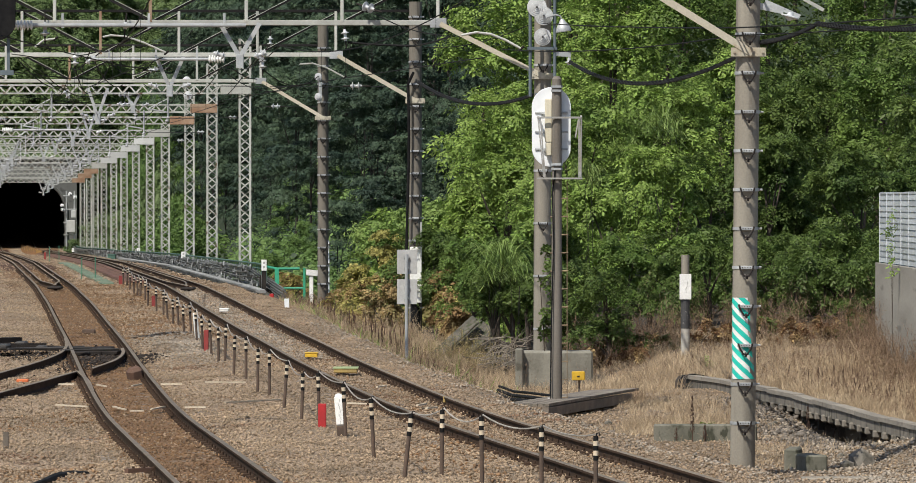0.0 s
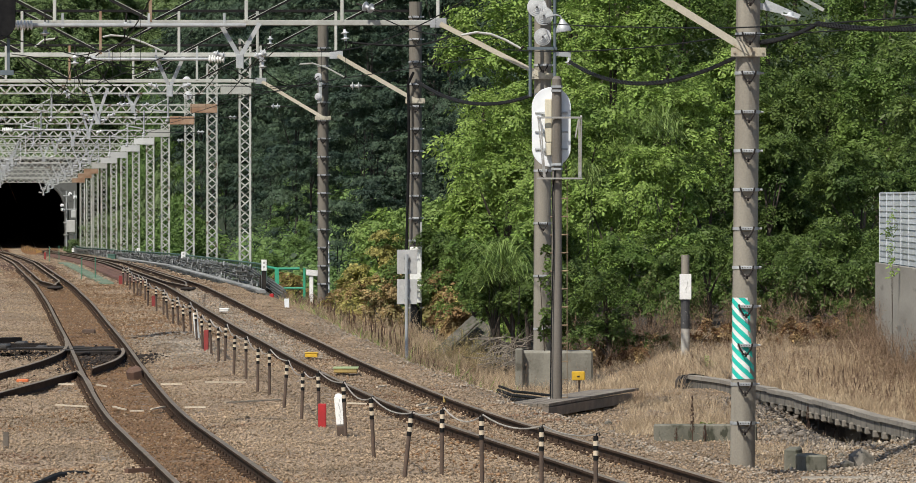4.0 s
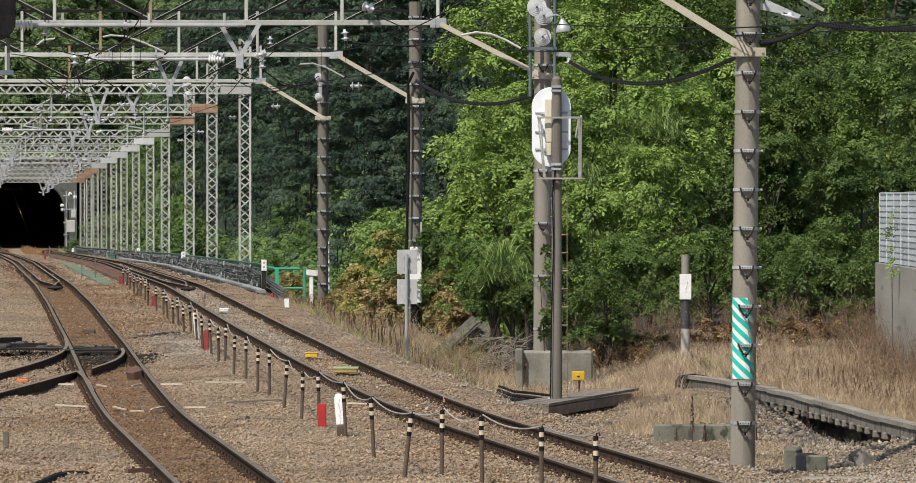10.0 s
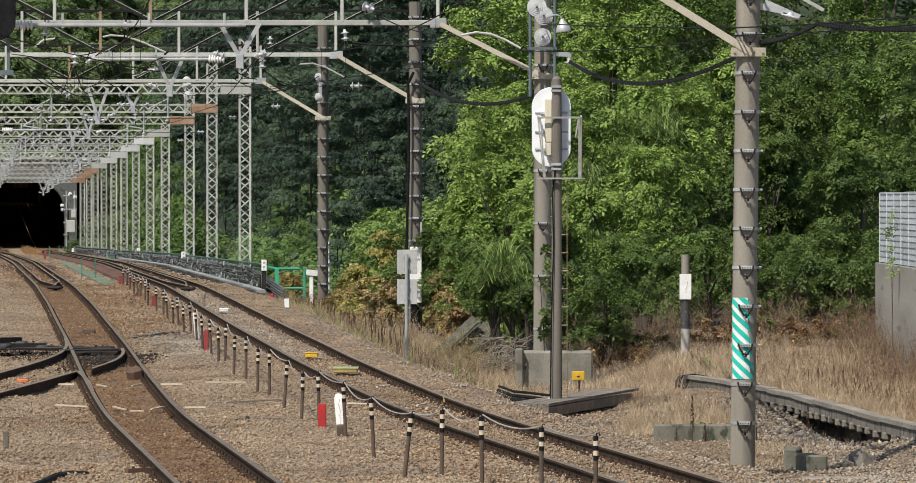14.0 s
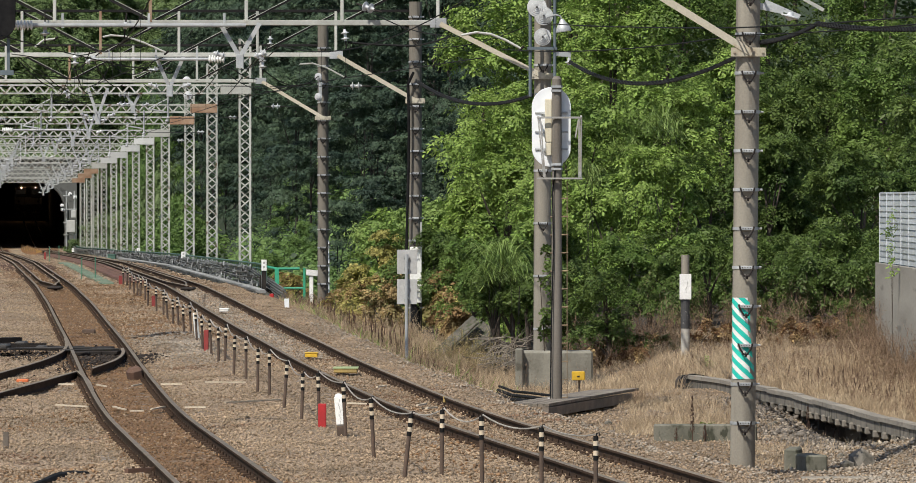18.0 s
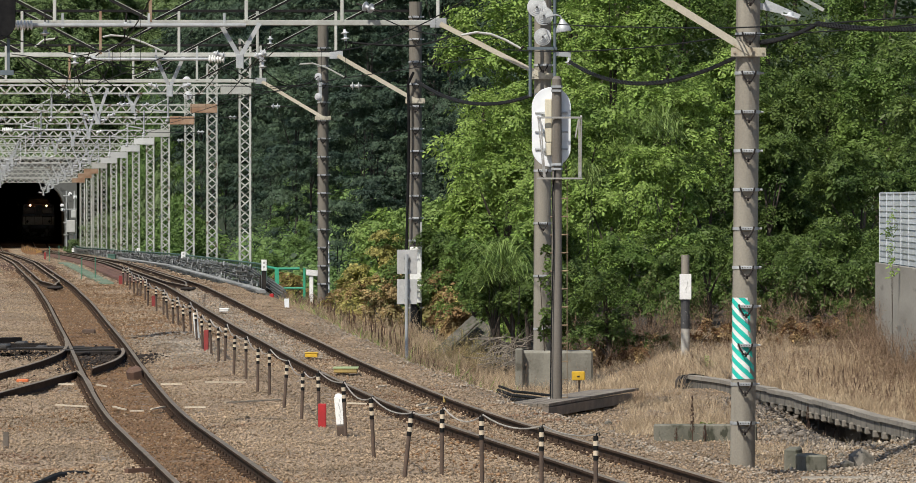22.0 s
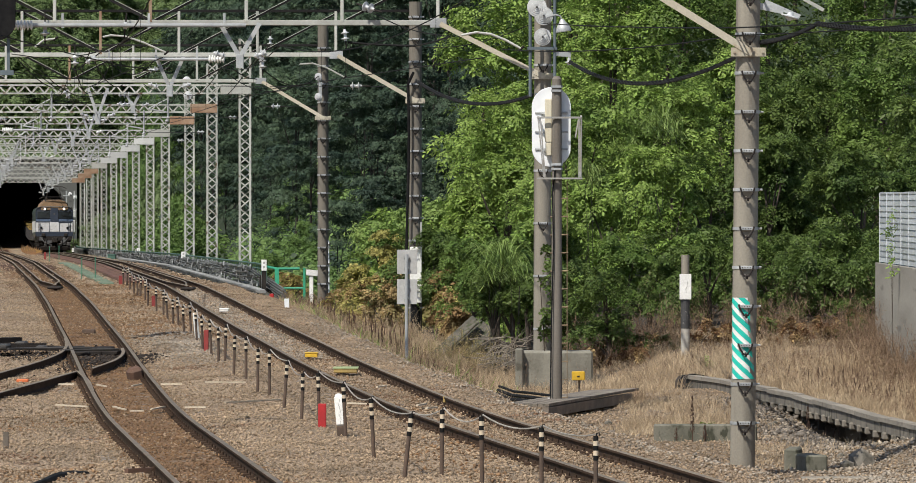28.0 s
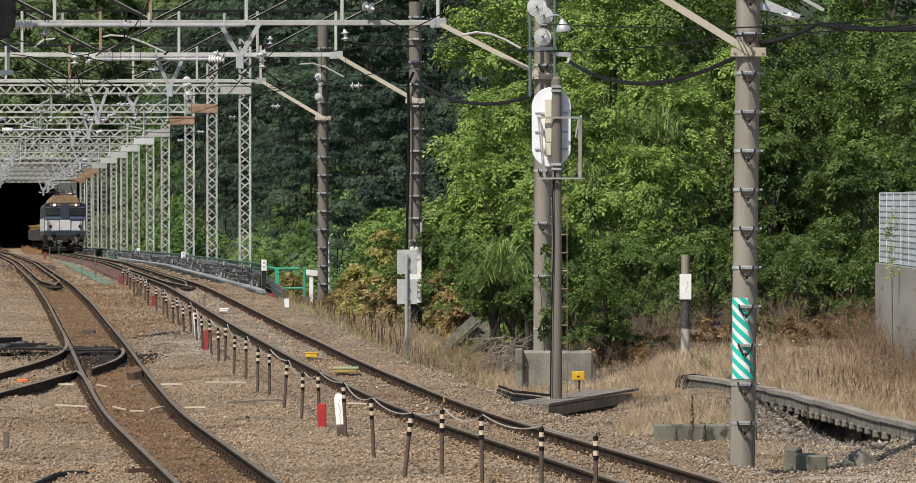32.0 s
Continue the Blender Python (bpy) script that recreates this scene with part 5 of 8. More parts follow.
def right_ground():
    """Concrete block, timber deck, concrete edge, slabs, post and the wall with its fence."""
    x, y = 2.031, 121.6
    block = thing("pole_footing", (x, y, -0.95), "stained concrete footing block round the pole", "concrete block")
    part("block", Geo().box((0.02, 0, 0.42), (1.5, 1.0, 0.86), bevel=0.04), FOOTING, block)
    part("cheek", Geo().box((-0.76, -0.45, 0.45), (0.16, 0.5, 0.92), bevel=0.03), FOOTING, block)
    box = thing("yellow_box", (2.307, 112, -0.438), "small yellow marker box in the dry grass", "marker box")
    part("case", Geo().box((0, 0, 0.1), (0.25, 0.16, 0.17), bevel=0.012), YELLOW, box)
    part("stake", Geo().box((0.02, 0.05, -0.2), (0.04, 0.04, 0.6)), WOOD, box)
    part("mark", Geo().box((0, -0.083, 0.09), (0.05, 0.004, 0.03)), DARKSTEEL, box)
    deck = thing("timber_deck", (1.5, 107.5, -0.62), "weathered grey timber deck over a ditch", "deck")
    a, b = Vector((1.269 - 1.5, -3.0, -0.02)), Vector((2.979 - 1.5, 4.0, 0.0))
    d = (b - a).normalized()
    side = Vector((d.y, -d.x, 0))
    for k in range(8):
        o = side * (0.105 * k - 0.42)
        part("plank", Geo().bar(a + o + Vector((0, 0, 0.004 * (k % 2))), b + o + Vector((0.02 * k, 0.1 * k, 0.003 * k)), 0.095, 0.05), DECKWOOD, deck)
    part("bearer", Geo().bar(a + side * 0.3 + Vector((0, 0, -0.12)), b + side * 0.3 + Vector((0, 0, -0.12)), 0.12, 0.17), WOOD, deck)
    for u in (0.08, 0.5, 0.92):
        part("leg", Geo().box(a.lerp(b, u) + side * 0.15 + Vector((0, 0, -0.26)), (0.16, 0.3, 0.3), bevel=0.02), DARKWOOD, deck)
    for k in range(3):
        pts = ((0.751, 113.761, -0.72), (1.008, 110.714, -0.72), (1.328, 109.735, -0.72), (1.79, 107.826, -0.72))
        solid("drain_hose", Geo().tube([Vector(p) + Vector((0.03 * k, 0.9 * k - 1.0, 0.05 * k)) for p in pts], 0.045 - 0.01 * k, 8), CABLE, "black hose running under the deck", "hose", "hoses under the deck", smooth=True)
    # Post with a white plate.
    x, y = 4.824, 124.0
    z = float(ground_z(x, y))
    p = thing("plate_post", (x, y, z), "concrete post with a white plate and black sleeve", "post")
    top, mid = 1.872 - z, 0.929 - z
    part("shaft", Geo().tube([(0, 0, -0.2), (0, 0, top)], 0.088, 14), POLE, p, smooth=True)
    part("white_foot", Geo().tube([(0, 0, -0.1), (0, 0, mid - 0.62)], 0.093, 14), PALEFOOT, p, "flaking white paint at the foot")
    part("sleeve", Geo().tube([(0, 0, mid - 0.62), (0, 0, mid + 0.02)], 0.095, 14), WORNBLACK, p)
    part("plate", Geo().box((0, -0.11, mid + 0.27), (0.25, 0.012, 0.54), bevel=0.004), WHITE, p)
    part("scribble", Geo().tube([(0.02, -0.119, mid + 0.15), (0.0, -0.119, mid + 0.22), (0.05, -0.119, mid + 0.3), (0.03, -0.119, mid + 0.42)], 0.006, 4), GREYBOX, p)
    # The concrete edge: coping pieces on stub supports.
    path = ((4.511, 114.5, -0.375), (5.018, 112, -0.375), (5.552, 107.6, -0.378), (6.036, 103, -0.38), (6.376, 97.2, -0.376), (6.637, 92.7, -0.372), (6.962, 88.8, -0.366), (7.276, 85, -0.352))
    path = [Vector(q) for q in path]
    edge = thing("concrete_edge", (path[0].x, path[0].y, -0.9), "old concrete edge of coping slabs on stub supports", "concrete edge", kind="")
    lengths = [0]
    for i in range(len(path) - 1):
        lengths.append(lengths[-1] + (path[i + 1] - path[i]).length)

    def at(s):
        for i in range(len(path) - 1):
            if s <= lengths[i + 1] or i == len(path) - 2:
                return path[i].lerp(path[i + 1], (s - lengths[i]) / (lengths[i + 1] - lengths[i]))

    base = Vector((path[0].x, path[0].y, -0.9))
    rng = np.random.default_rng(77)
    s = 0.0
    while s < lengths[-1] - 0.5:
        e = min(s + 2.85, lengths[-1])
        a, b = at(s + 0.015) - base, at(e - 0.015) - base
        jig = Vector((0, 0, rng.normal(0, 0.005)))
        d = (b - a).normalized()
        side = Vector((d.y, -d.x, 0))
        # Paler than the face panel: the coping's lit top is put into the colour.
        part("coping_slab", Geo().bar(a + jig + Vector((0, 0, -0.05)), b + jig + Vector((0, 0, -0.05 + rng.normal(0, 0.008))), 0.22, 0.07), EDGETOP, edge)
        part("face_panel", Geo().bar(a + jig + Vector((0.02, 0, -0.17)), b + jig + Vector((0.02, 0, -0.17)), 0.2, 0.17), OLDCONCRETE, edge)
        for u in (1 / 6, 0.5, 5 / 6):
            q = a.lerp(b, u) + jig
            part("stub", Geo().box(q + Vector((-0.06, -0.05, -0.29 + rng.normal(0, 0.008))), (0.13, 0.2, 0.12), bevel=0.02), OLDCONCRETE, edge)
        # Added slab, hidden by grass, that blocks light from the hollow.
        part("deck_slab", Geo().bar(a + Vector((0.54, 0, -0.1)), b + Vector((0.54, 0, -0.1)), 0.86, 0.07), EARTH, edge, "added earth-coloured slab that keeps the hollow dark")
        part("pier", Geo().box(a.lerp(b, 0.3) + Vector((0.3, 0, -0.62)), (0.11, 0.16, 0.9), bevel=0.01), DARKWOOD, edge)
        # Added dark sheet that stands in for the hollow's deep shade.
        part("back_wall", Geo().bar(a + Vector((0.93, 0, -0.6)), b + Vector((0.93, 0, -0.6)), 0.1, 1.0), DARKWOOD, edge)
        s = e
    for px, s, rz, label in (((3.857, 95, -0.914), (1.34, 0.35, 0.31), 0, "stained concrete beam lying by the pole"), ((4.613, 95.3, -0.879), (0.5, 0.35, 0.29), 5, "broken concrete beam behind the pole"),
                             ((4.879, 85, -0.936), (0.2, 0.8, 0.34), -8, "loose grey concrete block on gravel"), ((5.089, 84.4, -0.925), (0.32, 0.7, 0.27), 14, "loose grey concrete block on gravel"),
                             ((5.37, 81.8, -0.959), (1.15, 0.45, 0.06), 3, "thin pale slab on the gravel")):
        q = Vector((px[0], px[1], float(ground_z(px[0], px[1])) - 0.03))
        solid("concrete_block", Geo().box(q + Vector((0, 0, s[2] / 2)), s, pose(0, 0, 0, 0, 0, rz), bevel=0.025), EDGETOP if s[2] < 0.1 else DARKBLOCK, label, "concrete block", "loose concrete blocks")
    rng = np.random.default_rng(5)
    for px, py, sz in ((1476, 788, 0.38), (1448, 790, 0.2), (1440, 775, 0.12), (1500, 700, 0.16), (1545, 665, 0.3), (1325, 720, 0.16), (1370, 740, 0.18), (1010, 745, 0.14), (1040, 715, 0.12)):
        D = 3.78 / ((py - 345) / 10000)
        x = (px - 784) / 10000 * D
        bm = bmesh.new()
        bmesh.ops.create_icosphere(bm, subdivisions=1 if sz > 0.18 else 2, radius=sz * 0.6)
        for v in bm.verts:
            v.co *= 1 + 0.55 * noise.noise(v.co * 7 + Vector((px, 0, 0)))
            v.co.z *= 0.75
        me = bpy.data.meshes.new("boulder")
        bm.to_mesh(me)
        bm.free()
        me.materials.append(OLDCONCRETE)
        ob = new("boulder", me)
        ob.location = (x, D, float(ground_z(x, D)) + sz * 0.2)
        tagged(ob, "rough grey rock on the gravel", "rock", "rocks on the gravel")
    # Dark strips of felt bent over the far end of the edge.
    felt = thing("bent_felt", (4.5, 114.2, -0.62), "dark grey strips of old felt bent over concrete", "felt")
    for k in range(7):
        x, y, h = -0.2 + 0.07 * k, 0.12 * math.sin(k * 2.1), 0.25 - 0.012 * abs(k - 3)
        arc = [(x - 0.05, y - 0.12, -0.06), (x - 0.03, y - 0.1, h * 0.6), (x + 0.03, y - 0.02, h), (x + 0.14, y + 0.08, h * 1.02), (x + 0.26, y + 0.1, h * 0.8)]
        part("strip", Geo().sweep([Vector(p) for p in arc], [(-0.028, -0.006), (0.028, -0.006), (0.028, 0.006), (-0.028, 0.006)]), OILYGREY if k % 2 else DARKWOOD, felt)
    # Retaining wall with a louvred fence.
    wx, y0, y1, top = 8.93, 78.0, 125.0, 1.7
    wall = thing("retaining_wall", (wx, y1, -1.0), "stained concrete retaining wall beside the thicket", "wall", kind="structure")
    for k in range(3):
        a, b = y1 - 18.0 * k, max(y1 - 18.0 * (k + 1) + 0.015, y0)
        part("wall_panel", Geo().box((0.15, (a + b) / 2 - y1, (top + 1.0) / 2), (0.3, a - b, top + 1.0), bevel=0.01), WALL, wall)
    fence = thing("louvre_fence", (wx + 0.12, y1, top), "pale grey louvred metal fence on the retaining wall", "fence")
    for k in range(24):
        y = -2.0 * k - 0.06
        part("fence_post", Geo().box((-0.008, y, 0.74), (0.07, 0.07, 1.48), bevel=0.006), FENCE, fence)
        if k < 23:
            for j in range(12):
                part("slat", Geo().box((-0.02, y - 1.0, 0.08 + 0.12 * j), (0.018, 1.94, 0.125), pose(0, 0, 0, 0, 8, 0)), FENCE, fence)
            part("top_rail", Geo().box((0, y - 1.0, 1.475), (0.07, 2.0, 0.05), bevel=0.005), FENCE, fence)


FOOTING = mat("mottled_concrete", (0.24, 0.23, 0.19), (0.15, 0.142, 0.117), 0.9, 2.0, 25, 0.4, stain=(0.095, 0.09, 0.07), stain_at=0.58, streak=0.6)
KERB = mat("pale_kerb", (0.27, 0.275, 0.268), (0.19, 0.195, 0.19), 0.9, 1.5, 20, 0.3)
# Stained greenish concrete, darkened so the beam's shaded front is in the colour.
DARKBLOCK = mat("dark_stained_concrete", (0.165, 0.16, 0.128), (0.105, 0.104, 0.08), 0.92, 3, 25, 0.5, stain=(0.05, 0.052, 0.035), stain_at=0.52, streak=0.5)
WORNBLACK = mat("worn_black_paint", (0.028, 0.028, 0.03), (0.05, 0.05, 0.052), 0.7, 6, 40, 0.15, stain=(0.19, 0.185, 0.175), stain_at=0.6)
EDGETOP = mat("pale_weathered_coping", (0.27, 0.245, 0.205), (0.21, 0.19, 0.16), 0.9, 1.5, 25, 0.4, stain=(0.12, 0.108, 0.09), stain_at=0.6)
DECKWOOD = mat("silvered_deck_timber", (0.26, 0.228, 0.188), (0.15, 0.13, 0.107), 0.9, 3, 30, 0.4, vary=0.25, stain=(0.10, 0.088, 0.072), stain_at=0.56)
PALEFOOT = mat("flaking_white_paint", (0.42, 0.40, 0.36), (0.30, 0.28, 0.25), 0.8, 4, 30, 0.2)
DARKWOOD = mat("dark_timber_and_void", (0.045, 0.036, 0.03), (0.03, 0.025, 0.021), 0.9, 3, 30, 0.3)
WALL = mat("streaked_concrete", (0.30, 0.285, 0.25), (0.21, 0.198, 0.172), 0.9, 1.6, 14, 0.3, stain=(0.15, 0.14, 0.12), stain_at=0.58, vary=0.03, streak=(1, 0.1, 0.8))
FENCE = mat("pale_fence_paint", (0.47, 0.50, 0.53), (0.39, 0.42, 0.45), 0.45, 2, 30, 0.04)
right_ground()


def bridge_side():
    """The kerb, cable rack and green handrail along the bridge, and the gate at its end."""
    def offset(y, o, dz):
        p = line_up(right_x, y, y, o)[0]
        return p + Vector((0, 0, dz))

    ys = np.arange(181, 478, 6.0)
    kerb_ys = np.arange(175, 336, 6.0)

    def rise(y):
        return float(np.interp(y, [181, 254, 348, 420, 480], [0.60, 0.36, 0.26, 0.30, 0.3]))

    def kerb_brackets(a, b):
        g = Geo()
        for y in np.arange(a, b, 0.5):
            g.box(offset(float(y), 2.12, -0.31), (0.05, 0.12, 0.2))
        return g

    side = thing("bridge_parapet", (0, 0, 0), "bridge edge with pale kerb, bundles of black cables and green handrail", "parapet", kind="structure")
    for a in kerb_ys[:-1]:
        b = a + 5.97
        part("kerb", Geo().sweep([offset(y, 2.2, -0.08) for y in np.linspace(a, b, 3)], [(-0.09, -0.10), (0.09, -0.10), (0.10, -0.05), (0.08, 0), (-0.06, 0), (-0.09, -0.025)]), KERB, side)
        part("kerb_brackets", kerb_brackets(a, b), DARKSTEEL, side)["kind"] = "stuff"
    part("deck_edge", Geo().sweep([offset(y, 2.35, -0.5) for y in ys], [(-0.3, -0.5), (0.6, -0.5), (0.6, 0.0), (-0.3, 0.0)]), DARKSTEEL, side)
    rng = np.random.default_rng(9)
    for k in range(30):
        o, level, r = 2.40 + 0.04 * (k % 3), (k // 3 + 0.15 + 0.28 * (k % 3)) / 10.0, rng.uniform(0.013, 0.026)
        pts = []
        for y in list(np.arange(176, 190, 1.5)) + list(np.arange(191, 482, 5.0)):
            h = -0.25 + (rise(y) + 0.17) * level
            drop = max(188 - y, 0) * 0.05
            h -= drop
            pts.append(offset(y, o + drop * 0.8 + 0.02 * math.sin(y * 0.11 + k), h + 0.03 * math.sin(y * (0.17 + 0.012 * k) + k * 2)))
        part("cable", Geo().tube(pts, r, 6), RACKCABLE, side, smooth=True)
    for k in range(4):
        pts = [offset(float(y), 2.06 + 0.015 * k, -0.13 - 0.045 * k + 0.012 * math.sin(0.5 * y + k)) for y in np.arange(177, 300, 3.0)]
        part("low_cable", Geo().tube(pts, 0.022, 6), RACKCABLE, side, smooth=True)
    # Added pale slivers that imitate light sparkling on the cable bundles.
    glints = Geo()
    for y in np.arange(183, 420, 0.7):
        for k in range(4):
            yy = float(y + rng.uniform(0, 0.9))
            u = rng.uniform(0.05, 1.0)
            glints.box(offset(yy, 2.36 + 0.03 * k, -0.25 + (rise(yy) + 0.17) * u), (0.04, rng.uniform(0.15, 0.9), 0.013), Matrix.Rotation(rng.normal(0, 0.16), 3, "X"))
    part("cable_ties", glints, GLINTGREY, side, "pale slivers in place of light sparkling on the cables")["kind"] = "stuff"
    for y in np.arange(183, 480, 5.0):
        part("cable_rack", Geo().box(offset(y, 2.52, 0.02), (0.05, 0.06, 0.5)).box(offset(y, 2.42, rise(y) * 0.45 - 0.08), (0.14, 0.05, 0.03)), DARKSTEEL, side)
    part("handrail", Geo().tube([offset(y, 2.6, rise(y)) for y in ys], 0.035, 6), DULLGREEN, side, "dull green handrail")
    part("lower_rail", Geo().tube([offset(y, 2.6, rise(y) - 0.14) for y in ys], 0.022, 6), DULLGREEN, side)
    for y in np.arange(181, 480, 1.5):
        part("baluster", Geo().box(offset(y, 2.6, rise(y) - 0.25), (0.03, 0.03, 0.5)), DULLGREEN, side)
    # Gate and posts at the near end.
    D = 180.0
    gate = thing("green_gate", (-5.58, D, -0.006), "bright green tubular gate frame at the bridge end", "gate")
    for px, w in ((474, 0.13), (521, 0.075)):
        part("gate_post", Geo().box(((px - 474) * 0.018, 0, 0.47), (w, w, 1.0), bevel=0.008), GREEN, gate)
    part("top_rail", Geo().tube([(-0.36, 0.6, 1.0), (0, 0, 0.94), (0.7, 0, 0.94)], 0.042, 8), GREEN, gate)
    part("mid_rail", Geo().tube([(0, 0, 0.34), (0.82, 0, 0.34)], 0.036, 8), GREEN, gate)
    for k in range(3):
        pts = [(-5.922, 182 - k, 0.55 - 0.12 * k), (-5.652, 180.3, 0.42 - 0.14 * k), (-5.382, 178, 0.1 - 0.1 * k), (-4.966, 176, -0.1 - 0.05 * k)]
        solid("loose_cable", Geo().tube(pts, 0.05, 8), CABLE, "black cable looping down from the bridge edge", "cable", "cables at the bridge end", smooth=True)
    for px, D, py0, py1, w, h in ((452, 180, 444, 463, 0.16, 0.34), (314, 245, 430, 445, 0.18, 0.36), (237, 312, 424, 436, 0.18, 0.36), (185, 365, 434, 446, 0.16, 0.42), (125, 470, 424, 431, 0.2, 0.3)):
        x, z = (px - 784) / 1e4 * D, 3 - (py1 - 345) / 1e4 * D
        m = thing("marker_board", (x, D, z), "small white marker board on the bridge edge", "sign", "marker boards on the bridge")
        part("board", Geo().box((0, -0.05, h / 2), (w, 0.02, h), bevel=0.004), WHITE, m)
        part("stem", Geo().box((0, 0, -0.25), (0.13, 0.06, 0.7)), DARKSTEEL, m)
        part("marks", Geo().box((0, -0.062, h * 0.72), (w * 0.4, 0.004, h * 0.18)).box((0, -0.062, h * 0.35), (w * 0.4, 0.004, h * 0.18)), GREYBOX, m, "unreadable grey bars")
    x, z = -4.518, -0.06
    cross = thing("white_cross_board", (x, 180.0, z), "white wooden post with a short cross board", "sign")
    part("post", Geo().box((0, 0, 0.45), (0.12, 0.08, 1.0), bevel=0.01), WHITE, cross)
    part("board", Geo().box((0.02, -0.06, 0.87), (0.36, 0.03, 0.18), pose(0, 0, 0, 0, 5, 0), bevel=0.006), WHITE, cross)
    solid("red_cap", Geo().box((-5.678, 178, 0.1), (0.13, 0.13, 0.2), bevel=0.02), RED, "small red cap by the kerb end", "marker")
    cab = thing("green_cabinet", (-19.747, 333, -0.297), "small green cabinet beside the far rails", "cabinet")
    part("body", Geo().box((0, 0, 0.12), (0.46, 0.5, 0.32), bevel=0.02), DULLGREEN, cab)
    part("lid", Geo().box((0, 0, 0.29), (0.5, 0.56, 0.04), bevel=0.01), DULLGREEN, cab)
    # Green walkway and posts between the tracks.
    way = thing("green_walkway", (0, 0, 0), "pale green walkway boards between the tracks on the bridge", "walkway")
    for i, y in enumerate(np.arange(190, 270, 0.85)):
        c = (right_x(y) + left_x(y)) / 2 - 0.1
        part("board", Geo().box((float(c), y, float(line_z(y)) - 0.10), (0.46 if i % 3 else 0.34, 0.42, 0.05), pose(0, 0, 0, 0, 0, 4.9)), PALEMINT, way)
    for px, D, h in ((140, 208, 0.75), (163, 205, 0.8), (85, 300, 0.75), (101, 295, 0.8)):
        x = (px - 784) / 1e4 * D
        z = float(line_z(D)) - 0.15
        solid("green_post", Geo().box((x, D, z + h / 2 - 0.1), (0.035, 0.035, h + 0.2), bevel=0.006), MIDGREEN, "thin green post beside the walkway", "post", "green walkway posts")
    # Orange barrier towards the tunnel.
    ys = np.arange(388, 478, 5.5)
    for y in ys:
        x, z = float(right_x(y)) - 1.62, float(line_z(y)) - 0.16
        b = thing("orange_barrier", (x, y, z), "weathered orange and yellow barrier between the far tracks", "barrier", "orange barriers")
        h = 0.40 + 0.2 * math.sin(y * 1.7)
        for dx in (-0.2, 0.22):
            part("upright", Geo().box((dx, 0, h / 2), (0.06, 0.06, h), pose(0, 0, 0, 0, 6 * math.sin(y + dx * 9), 0), bevel=0.008), BARRIER, b)
        part("rail", Geo().bar((-0.22, 0, h * 0.45), (0.24, 0, h * 0.8), 0.05, 0.07), YELLOWISH, b)



GLINTGREY = mat("grey_glint", (0.24, 0.25, 0.25), (0.12, 0.125, 0.125), 0.7, 3, 30, 0.1, island=0.5)
MIDGREEN = mat("weathered_green_paint", (0.05, 0.20, 0.125), (0.045, 0.15, 0.095), 0.6, 3, 30, 0.05)
PALEMINT = mat("faded_mint_paint", (0.15, 0.235, 0.165), (0.15, 0.165, 0.12), 0.8, 0.8, 10, 0.2)
BARRIER = mat("sun_faded_orange", (0.27, 0.135, 0.055), (0.17, 0.10, 0.055), 0.7, 4, 20, 0.1)
YELLOWISH = mat("faded_yellow", (0.36, 0.22, 0.06), (0.26, 0.13, 0.04), 0.7, 4, 20, 0.1)
bridge_side()


# ---- overhead line ----
def hang(a, b, sag, n=12):
    a, b = Vector(a), Vector(b)
    out = []
    for k in range(n + 1):
        u = k / n
        p = a.lerp(b, u)
        p.z -= sag * 4 * u * (1 - u)
        out.append(p)
    return out


